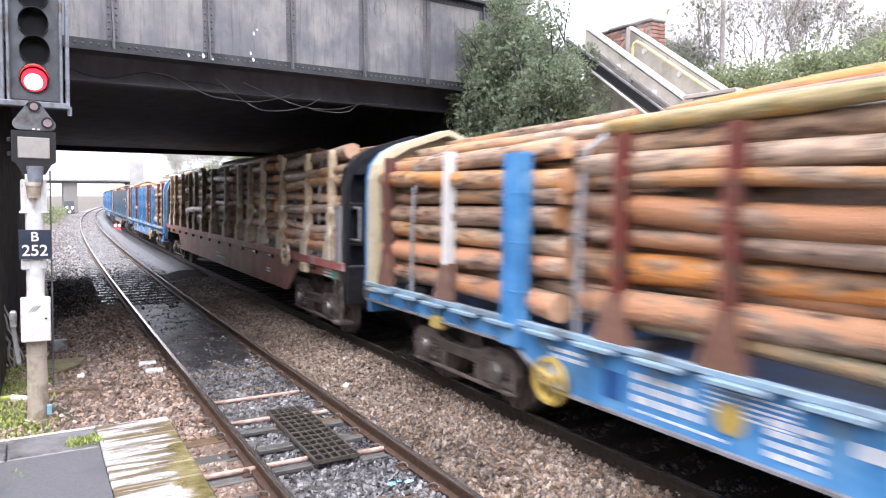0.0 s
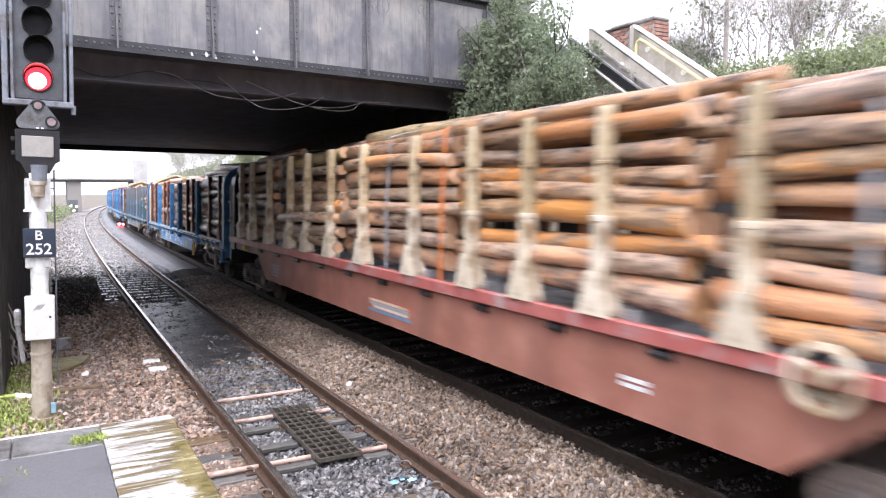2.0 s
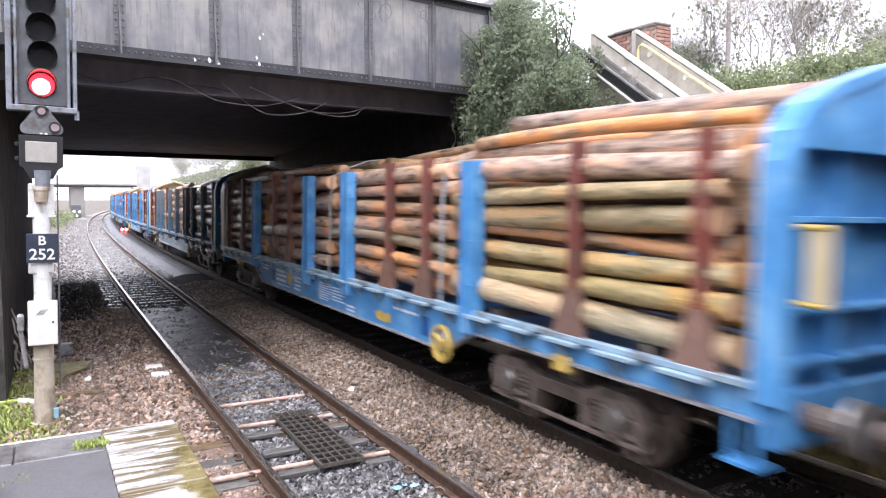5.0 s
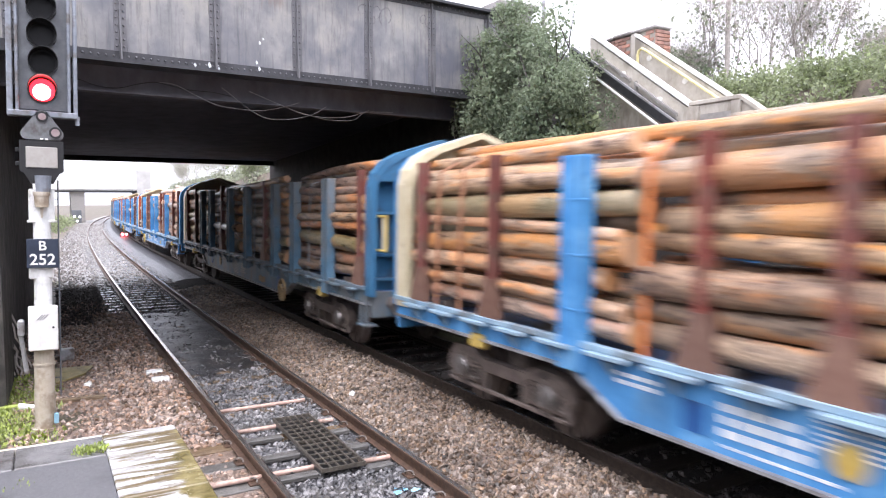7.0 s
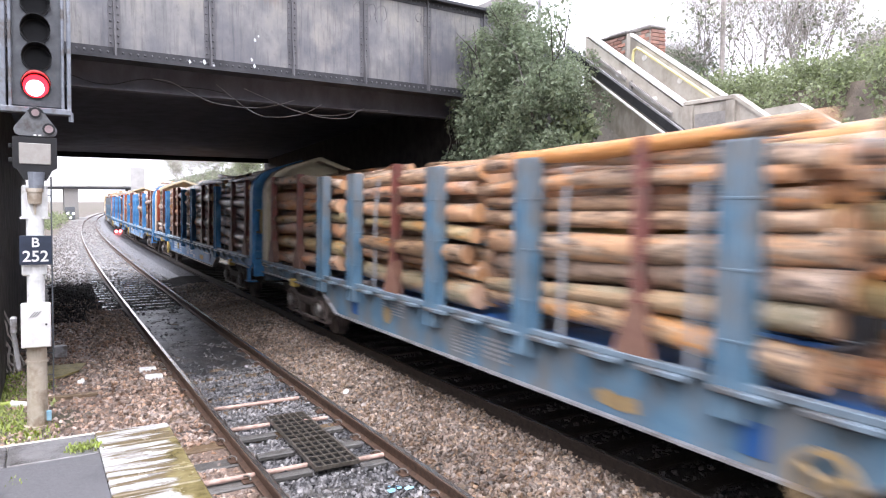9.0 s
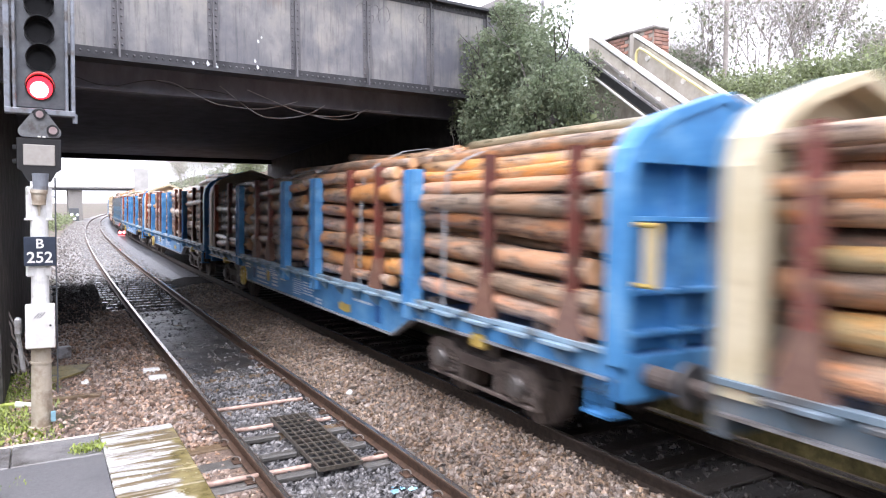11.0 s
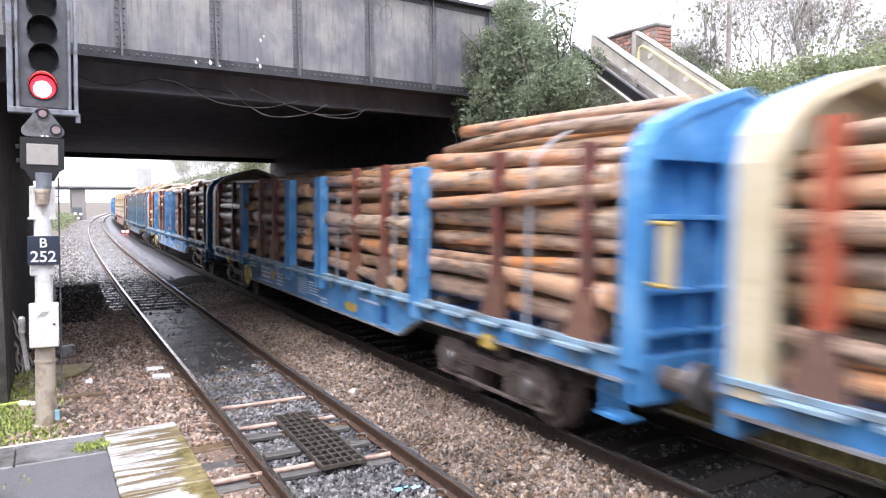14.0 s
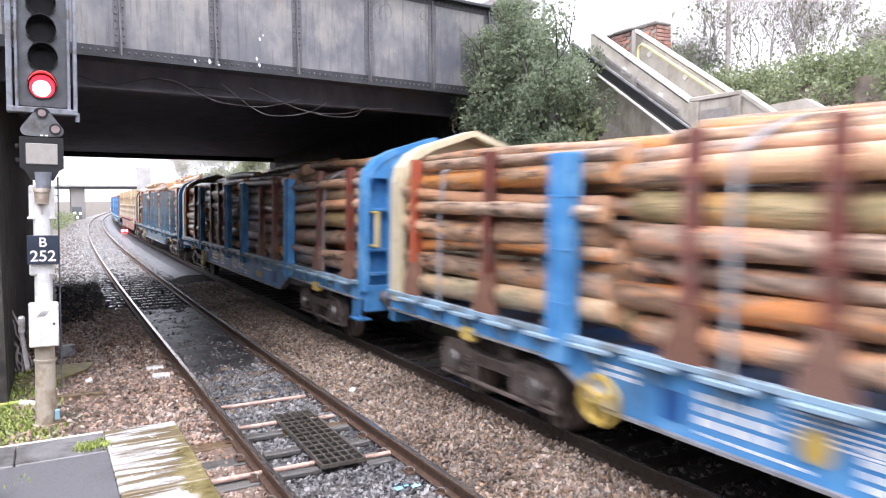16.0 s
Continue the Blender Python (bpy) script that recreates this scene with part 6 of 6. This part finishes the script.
def blue_wagon(body, stakes, label, loads, straps=(), wheel_off=4.85, thin="oxide", group="timber wagons of the train"):
    length, h = 18.86, 9.43
    w = thing("timber_wagon", pose(0, 0, 0), label, "wagon", group)
    B = M[body]
    for sgn in (-1, 1):
        bm = bmesh.new()
        poly = side_outline(length - 0.1, 4.8, 4.8, 1.19, 0.97, 0.62)
        x = sgn * 1.235
        prism(bm, poly, "x", min(x, x + sgn * 0.03), max(x, x + sgn * 0.03))
        sill = part("side_sill", bm, B, w, "fish-bellied side sill")
        hh = h - 0.05
        bm = bmesh.new()
        low = [(-hh, 0.97), (-hh + 4.05, 0.97), (-hh + 4.8, 0.62), (hh - 4.8, 0.62), (hh - 4.05, 0.97), (hh, 0.97)]
        for (y0, z0), (y1, z1) in zip(low, low[1:]):
            prism(bm, [(y0, z0), (y1, z1), (y1, z1 - 0.028), (y0, z0 - 0.028)], "x", min(sgn * 1.19, sgn * 1.32), max(sgn * 1.19, sgn * 1.32))
        part("sill_flange", bm, M["galvanised"], sill, "scuffed grey lower flange")
        part("edge_rail", boxed((min(sgn * 1.24, sgn * 1.335), max(sgn * 1.24, sgn * 1.335), -h + 0.15, h - 0.02, 1.192, 1.25, 0.006)), M["pale_blue"] if body == "blue" else M["grimy_rail"], sill, "scuffed pale blue edge rail" if body == "blue" else "grimy grey-blue edge rail")
        if sgn < 0:
            for k in range(23):
                y = h - 0.75 - k * 0.789
                part("outrigger", shared("outrigger/" + body, lambda bm: (box(bm, -1.41, -1.30, -0.27, 0.27, 1.15, 1.192, 0.006), prism(bm, [(-1.39, 1.13), (-1.27, 1.13), (-1.27, 0.98)], "y", -0.02, 0.02)), M["pale_blue"] if body == "blue" else M["grimy_rail"]), None, w).location = (0, y, 0)
            for off, z, wd, lines, lh in MARKS:
                bm = bmesh.new()
                rg = random.Random(int(off * 100))
                if body != "blue" and lines < 5:
                    continue
                for k in range(lines):
                    zz, at = z - k * (lh + 0.022), 0.0
                    while at < wd * rg.uniform(0.75, 1.0):
                        ww = rg.uniform(0.06, 0.28)
                        box(bm, -1.2695, -1.2655, h - off - min(wd, at + ww), h - off - at, zz - lh * 0.8, zz)
                        at += ww + rg.uniform(0.02, 0.06)
                part("marking", bm, M["marking" if body == "blue" else "galvanised"], sill, "white stencilled lines", "stuff")
            for off, z in ((6.97, 0.95),):
                bm = bmesh.new()
                tube(bm, (-1.285, h - off, z - 0.07), (-1.266, h - off, z - 0.07), 0.13, seg=14)
                part("round_plate", bm, M["yellow"] if body == "blue" else M["yellow_worn"], sill, "faded yellow round plate")
            bm = bmesh.new()
            prism(bm, [(h - 11.66, 0.80), (h - 11.72, 0.71), (h - 12.02, 0.68), (h - 12.26, 0.72), (h - 12.22, 0.85), (h - 11.98, 0.82), (h - 11.86, 0.86)], "x", -1.272, -1.266)
            part("torn_notice", bm, M["yellow"] if body == "blue" else M["yellow_worn"], sill, "torn yellow notice")
            part("valve_plate", boxed((-1.275, -1.266, h - 5.79, h - 5.55, 0.72, 0.98)), M["blue_dark"], sill)
            part("valve_plate", boxed((-1.275, -1.266, h - 13.54, h - 13.32, 0.70, 0.97)), M["blue_dark"], sill)
    part("deck", boxed((-1.23, 1.23, -h, h, 1.12, 1.19)), M["blue_dark"], w)
    part("centre_sill", boxed((-0.35, 0.35, -h, h, 0.70, 1.11)), M["bogie"], w)
    for y in (-h - 0.04, h - 0.04):
        part("headstock", boxed((-1.23, 1.23, y, y + 0.10, 0.74, 1.18, 0.01)), B, w)
    for y in (-h + 0.02,):
        bm = bmesh.new()
        for yy in (y + 0.02, y + 0.24):
            box(bm, -1.32, -1.28, yy, yy + 0.04, 0.62, 1.0)
        box(bm, -1.36, -1.10, y, y + 0.30, 0.59, 0.62)
        part("step", bm, B, w)
    add_headboard(w, -h + 0.13, -1, M["blue_end"] if body == "blue_dirty" else B, M["cream"], M["blue_end"] if body == "blue_dirty" else B, M["yellow"])
    add_headboard(w, h, 1, B, M["cream"], M["cream"], M["cream"])
    for kind, off in stakes:
        for sgn in (-1, 1):
            y = h - off
            if kind == "wide":
                s = part("stake", shared("stake/" + body, blue_stake, B), None, w, "broad blue steel stake")
            elif kind == "white":
                s = part("stake", shared("stake/white", thin_stake, M["rail_white"]), None, w, "narrow white steel stake")
            else:
                key = "orange_red" if kind == "bright" else thin
                s = part("stake", shared("stake/" + key, thin_stake, M[key]), None, w, "narrow oxide-red steel stake")
            s.location = (sgn * 1.24, y, 1.24)
            s.rotation_euler = (0, 0, 0 if sgn < 0 else math.pi)
            if kind != "wide":
                part("foot", shared("foot", thin_foot, M["foot"]), None, s, "flared rusty foot")
    hw = part("handwheel", shared("handwheel/" + body, handwheel_shape, M["yellow"] if body == "blue" else M["yellow_worn"]), None, w, "yellow brake handwheel" if body == "blue" else "faded brown-yellow brake handwheel")
    hw.location = (-1.40, h - wheel_off, 0.71)
    if body == "blue":
        part("wheel_guard", shared("wheel_guard", guard_shape, M["marking"]), None, hw, "pale half-round guard plate")
    for off in (2.35, 16.5):
        part("valve_box", boxed((-1.34, -1.18, h - off - 0.13, h - off + 0.13, 0.84, 1.02, 0.03)), M["yellow"], w, "yellow valve box")
    wheels = []
    add_bogie(w, h - 2.65, wheels)
    add_bogie(w, -h + 2.65, wheels)
    add_buffers(w, h + 0.06)
    add_straps(w, length, straps, loads, 1.24)
    return w, length, wheels


RED_STAKES = [1.04, 2.17, 3.74, 5.37, 6.51, 7.88, 9.43, 11.3, 12.9, 14.07, 15.28, 16.93, 18.65, 20.0]


def red_wagon(label, loads, straps=(), group="timber wagons of the train"):
    length, h = 20.7, 10.35
    w = thing("timber_wagon", pose(0, 0, 0), label, "wagon", group)
    B = M["red"]
    for sgn in (-1, 1):
        x = sgn * 1.22
        bm = bmesh.new()
        prism(bm, side_outline(length + 0.3, 3.6, 3.6, 1.30, 1.12, 0.58), "x", min(x, x + sgn * 0.03), max(x, x + sgn * 0.03))
        sill = part("side_sill", bm, B, w, "deep dull red side sill")
        part("edge_rail", boxed((min(sgn * 1.21, sgn * 1.33), max(sgn * 1.21, sgn * 1.33), -h - 0.1, h + 0.1, 1.302, 1.46, 0.012)), M["red_rail"], sill, "bright red top rail")
        if sgn < 0:
            for off, z, wd, lines, lh, key in ((9.74, 0.96, 1.54, 1, 0.23, "orange_red"), (9.77, 0.935, 1.42, 1, 0.04, "cream_stake"), (9.77, 0.885, 1.46, 1, 0.05, "strap_grey"), (9.91, 0.832, 1.3, 1, 0.04, "cream_stake"), (9.74, 0.78, 1.54, 1, 0.05, "sign_blue"), (15.6, 0.95, 0.35, 2, 0.04, "marking"), (4.0, 1.0, 0.55, 4, 0.05, "strap_grey"), (19.6, 1.28, 0.45, 3, 0.035, "marking"), (20.05, 1.26, 0.28, 1, 0.16, "green_panel")):
                bm = bmesh.new()
                xo = -1.2570 if key in ("cream_stake", "sign_blue") or off == 9.77 else -1.2545
                for k in range(lines):
                    zz = z - k * (lh + 0.025)
                    box(bm, xo, -1.251, h - off - wd, h - off, zz - lh, zz)
                part("marking", bm, M[key], sill)
            for k in range(13):
                y = h - 1.6 - k * 1.45
                bm = bmesh.new()
                tube(bm, (-1.27, y - 0.12, 1.235), (-1.27, y + 0.12, 1.235), 0.045, seg=8)
                part("ratchet", bm, M["black_steel"], w, "black strap ratchet")
    part("deck", boxed((-1.21, 1.21, -h, h, 1.30, 1.40)), M["galvanised"], w, "grey worn deck")
    part("centre_sill", boxed((-0.4, 0.4, -h, h, 0.75, 1.29)), M["bogie"], w)
    for y in (-h - 0.2, h + 0.08):
        part("headstock", boxed((-1.28, 1.28, y, y + 0.12, 0.75, 1.40, 0.01)), M["black_steel"], w)
    for face in (-1, 1):
        add_headboard(w, face * h + (0.12 if face < 0 else 0.0), face, M["black_steel"], M["black_steel"], M["black_steel"], M["galvanised"])
    part("end_rail", boxed((-1.34, -1.28, -h + 0.05, -h + 0.28, 1.42, 2.45, 0.01)), M["galvanised"], w, "grey end guard")
    part("end_rail", boxed((-1.34, -1.28, h - 0.12, h - 0.04, 1.42, 2.9, 0.01)), M["galvanised"], w, "grey end guard")
    bm = bmesh.new()
    box(bm, -1.36, -1.05, -h + 0.02, -h + 0.36, 0.35, 0.39, 0.005)
    box(bm, -1.32, -1.28, -h + 0.02, -h + 0.06, 0.39, 1.15)
    box(bm, -1.32, -1.28, -h + 0.32, -h + 0.36, 0.39, 1.15)
    part("step", bm, M["bogie"], w)
    for off in RED_STAKES:
        for sgn in (-1, 1):
            s = part("stake", shared("stake/cream", cream_stake, M["stake_tan"]), None, w, "steel stake with worn tan paint")
            s.location = (sgn * 1.24, h - off, 1.46)
            s.rotation_euler = (0, 0, 0 if sgn < 0 else math.pi)
            part("sleeve", shared("sleeve", stake_sleeve, M["cream_stake"]), None, s, "cream-painted lower sleeve")
            part("foot", shared("foot/cream", cream_foot, M["cream_stake"]), None, s)
    hw = part("handwheel", shared("handwheel/white", handwheel_shape, M["cream_stake"]), None, w, "white brake handwheel")
    hw.location = (-1.44, h - 17.63, 1.38)
    part("valve_box", boxed((-1.36, -1.22, h - 18.75, h - 18.45, 1.10, 1.30, 0.03)), M["cream"], w, "pale yellow valve box")
    part("valve_box", boxed((-1.36, -1.22, h - 1.75, h - 1.55, 1.18, 1.30, 0.02)), M["yellow"], w, "yellow valve box")
    wheels = []
    add_bogie(w, h - 2.0, wheels)
    add_bogie(w, -h + 2.0, wheels)
    add_buffers(w, h + 0.2)
    add_straps(w, length, straps, loads, 1.45)
    return w, length, wheels


# ---- round timber ----
def log_mesh(length, radius, seed):
    rng = random.Random(seed)
    seg, rings = 12, 9
    taper, bend, turn = rng.uniform(0.72, 1.0), rng.uniform(0, 0.10), rng.uniform(0, 6.28)
    knots = [(rng.uniform(0.1, 0.9), rng.uniform(0, 6.28), rng.uniform(0.08, 0.2)) for _ in range(5)]
    verts, faces = [], []
    for i in range(rings):
        u = i / (rings - 1)
        cx, cz = bend * math.sin(u * math.pi) * math.cos(turn), bend * math.sin(u * math.pi) * math.sin(turn)
        for k in range(seg):
            a = 2 * math.pi * k / seg
            r = radius * (1 + (taper - 1) * u) * (1 + 0.15 * noise.noise((math.cos(a) * 1.5, math.sin(a) * 1.5, u * 6 + seed * 3.7)))
            for ku, ka, kh in knots:
                d = abs((a - ka + math.pi) % (2 * math.pi) - math.pi)
                r *= 1 + kh * max(0, 1 - d / 0.6) * max(0, 1 - abs(u - ku) / 0.09)
            verts.append((cx + r * math.cos(a), length * (u - 0.5), cz + r * math.sin(a)))
    for i in range(rings - 1):
        for k in range(seg):
            a, b = i * seg + k, i * seg + (k + 1) % seg
            faces.append((a, a + seg, b + seg, b))
    faces.append(tuple(range(seg)))
    faces.append(tuple(reversed(range((rings - 1) * seg, rings * seg))))
    me = raw("log", verts, faces, [M["bark"], M["cut_wood"]])
    for p in me.polygons:
        p.use_smooth = True
    for p in list(me.polygons)[-2:]:
        p.material_index, p.use_smooth = 1, False
    return me


POOL = {}
for kind_length in (4.35, 3.85):
    for i in range(16):
        rr = 0.085 + 0.085 * (i / 15) ** 1.3
        POOL.setdefault(kind_length, []).append((rr, log_mesh(kind_length * (0.97 + 0.004 * (i * 7 % 11)), rr, i + int(kind_length * 100))))


def log_stack(length, seed, height, crown, far):
    """A stack of logs held between stakes; its origin is on the deck at mid length."""
    rng = random.Random(seed)
    th = thing("log_stack", pose(0, 0, 0), "stack of sawn softwood logs, orange-brown and wet, between wagon stakes", "logs", "log stacks on the train")
    cols, x = [], -1.16
    while x < 1.05:
        cols.append(x)
        x += 0.262
    for ci, cx in enumerate(cols):
        top = height + crown * (1 - (cx / 1.15) ** 2) + rng.uniform(-0.10, 0.14)
        z, placed = 0.0, []
        while True:
            rr, me = rng.choice(POOL[length])
            if z + 2 * rr > top:
                rr, me = POOL[length][rng.randrange(5)]
                if z + 2 * rr > top + 0.03:
                    break
            placed.append((z + rr, me, rr))
            z += 2 * rr * 0.95 + (rng.uniform(0.02, 0.07) if ci == 0 and rng.random() < 0.25 else 0)
        for j, (zc, me, rr) in enumerate(placed):
            deep = ci >= (1 if far else 2)
            if deep and j < len(placed) - 2:
                continue
            ob = part("log", me, None, th)
            jx = (0.13 - rr) * -0.9 + rng.uniform(0, 0.09) * rng.random() if ci == 0 else 0
            flip = rng.random() < 0.5
            ob.matrix_basis = pose(cx + 0.05 + jx + rng.uniform(-0.03, 0.03), rng.choice((-1, 1)) * rng.uniform(0, 0.34) * rng.random(), zc, rng.uniform(-2.1, 2.1), 0, rng.uniform(-1.3, 1.3) + (180 if flip else 0)) @ pose(0, 0, 0, 0, rng.uniform(0, 360), 0)
    return th


N, W = "narrow", "wide"
PLAIN = [("bright", 0.78), (N, 2.72), (W, 4.18), (N, 5.8), (N, 7.03), (W, 8.44), (W, 10.45), (N, 12.12), (N, 13.36), (W, 14.66), (N, 16.6), (N, 18.2)]
STRAPPED = [(N, 0.78), (N, 2.6), (W, 4.15), (N, 5.71), (N, 6.89), (W, 8.30)] + PLAIN[6:]
MANY = [(N, 0.75), (N, 2.6), (W, 4.15), (W, 5.65), (N, 7.15), (W, 8.47), (W, 10.55), (N, 12.2), (W, 13.25), (W, 14.8), (W, 16.88), (N, 18.4)]
FIRST = [(N, 0.72), ("white", 2.52), (W, 4.1), (N, 5.68), (N, 6.9)] + PLAIN[5:]
GREY, ORANGE, RUSTY = "strap_grey", "strap_orange", "strap_rusty"
TRAIN = [
    # rear position at the start, kind, stakes, label, straps
    (10.43, "blue", FIRST, "bright blue timber wagon with one white stake, loaded with logs", [(1.5, GREY), (5.1, GREY), (9.0, GREY)]),
    (32.17, "red", None, "dull red log wagon with cream stakes and black ends", [(4.6, GREY), (10.35, GREY), (12.1, ORANGE), (17.8, GREY), (19.3, GREY)]),
    (52.19, "blue", STRAPPED, "bright blue timber wagon with orange straps over its logs", [(1.2, RUSTY), (1.8, RUSTY), (5.05, ORANGE), (9.4, GREY), (13.8, GREY)]),
    (72.11, "blue_dirty", MANY, "grimy grey-blue timber wagon loaded with logs", [(6.4, GREY), (11.1, GREY), (12.8, GREY), (15.6, GREY)]),
    (92.1, "blue", PLAIN, "clean bright blue timber wagon with oxide-red stakes, loaded with logs", [(1.6, GREY), (2.0, GREY), (7.7, GREY), (12.6, GREY), (15.5, GREY)]),
    (112.0, "blue", PLAIN, "clean bright blue timber wagon with oxide-red stakes, loaded with logs", [(1.5, GREY), (6.2, GREY), (11.2, GREY), (13.7, GREY), (17.2, GREY)]),
    (132.0, "blue", PLAIN, "clean bright blue timber wagon with oxide-red stakes, loaded with logs", [(3.0, GREY), (16.8, GREY)]),
    (152.0, "blue_dirty", MANY, "grimy grey-blue timber wagon loaded with logs", []),
    (173.7, "red", None, "dull red log wagon with cream stakes and black ends", []),
    (193.7, "blue", PLAIN, "clean bright blue timber wagon with oxide-red stakes, loaded with logs", []),
    (213.7, "blue", PLAIN, "clean bright blue timber wagon with oxide-red stakes, loaded with logs", []),
    (235.4, "red", None, "dull red log wagon with cream stakes and black ends", []),
]
# side height and crown of the stacks, wagon by wagon, from the rear
LOADS = [
    [(1.95, 0.35), (1.98, 0.42), (1.95, 0.4), (1.9, 0.4)],
    [(2.36, 0.12), (2.38, 0.18), (2.40, 0.2), (2.30, 0.16), (2.28, 0.12)],
    [(1.95, 0.32), (1.96, 0.36), (1.95, 0.3), (2.0, 0.42)],
    [(1.92, 0.18), (1.86, 0.22), (1.92, 0.18), (1.92, 0.20)],
    [(1.90, 0.28), (1.96, 0.38), (2.0, 0.48), (1.95, 0.4)],
    [(1.90, 0.25), (1.90, 0.35), (1.92, 0.25), (2.0, 0.50)],
]
CARS = []


def build_train():
    for n, (rear, kind, stakes, label, straps) in enumerate(TRAIN):
        if kind == "red":
            w, length, wheels = red_wagon(label, LOADS[n % len(LOADS)], straps)
            count, unit, deck = 5, 3.85, 1.545
        else:
            w, length, wheels = blue_wagon(kind, stakes, label, LOADS[n % len(LOADS)], straps, 14.05 if n in (2, 3) else 4.85)
            count, unit, deck = 4, 4.35, 1.30
        loads = LOADS[n % len(LOADS)]
        bay = (length - 0.5) / count
        stacks = []
        for k in range(count):
            hgt, crown = loads[k % len(loads)]
            y = length / 2 - 0.25 - bay * (k + 0.5)
            st = log_stack(unit, 100 * n + k, hgt - (deck - 1.2), crown, n > 6)
            stacks.append((st, pose(0, y, deck)))
            for dy in (-1.25, 1.25):
                floor_z = 1.402 if kind == "red" else 1.192
                part("bearer", boxed((-1.2, 1.2, y + dy - 0.06, y + dy + 0.06, floor_z, deck + 0.004)), M["galvanised"] if kind == "red" else M["bogie"], w, "cross bearer under the logs")
        CARS.append((w, stacks, wheels if n < 7 else [], rear - length / 2))
        m = on_line(rear - length / 2)
        w.matrix_basis = m
        for st, o in stacks:
            st.matrix_basis = m @ o


build_train()


# ---- what moves ----
def motions():
    seconds = [float(t) for t in range(17)]
    tenths = [t / 10 for t in range(161)]
    for wagon, stacks, wheels, start in CARS:
        rows = [(t, on_line(start - run(t))) for t in seconds]
        walk(wagon, rows)
        for st, o in stacks:
            walk(st, [(t, m @ o) for t, m in rows])
        for wheel, dy in wheels:
            walk(wheel, [(t, pose(0, dy, 0.46, math.degrees(run(t) / 0.46) % 360, 0, 0)) for t in tenths])


motions()
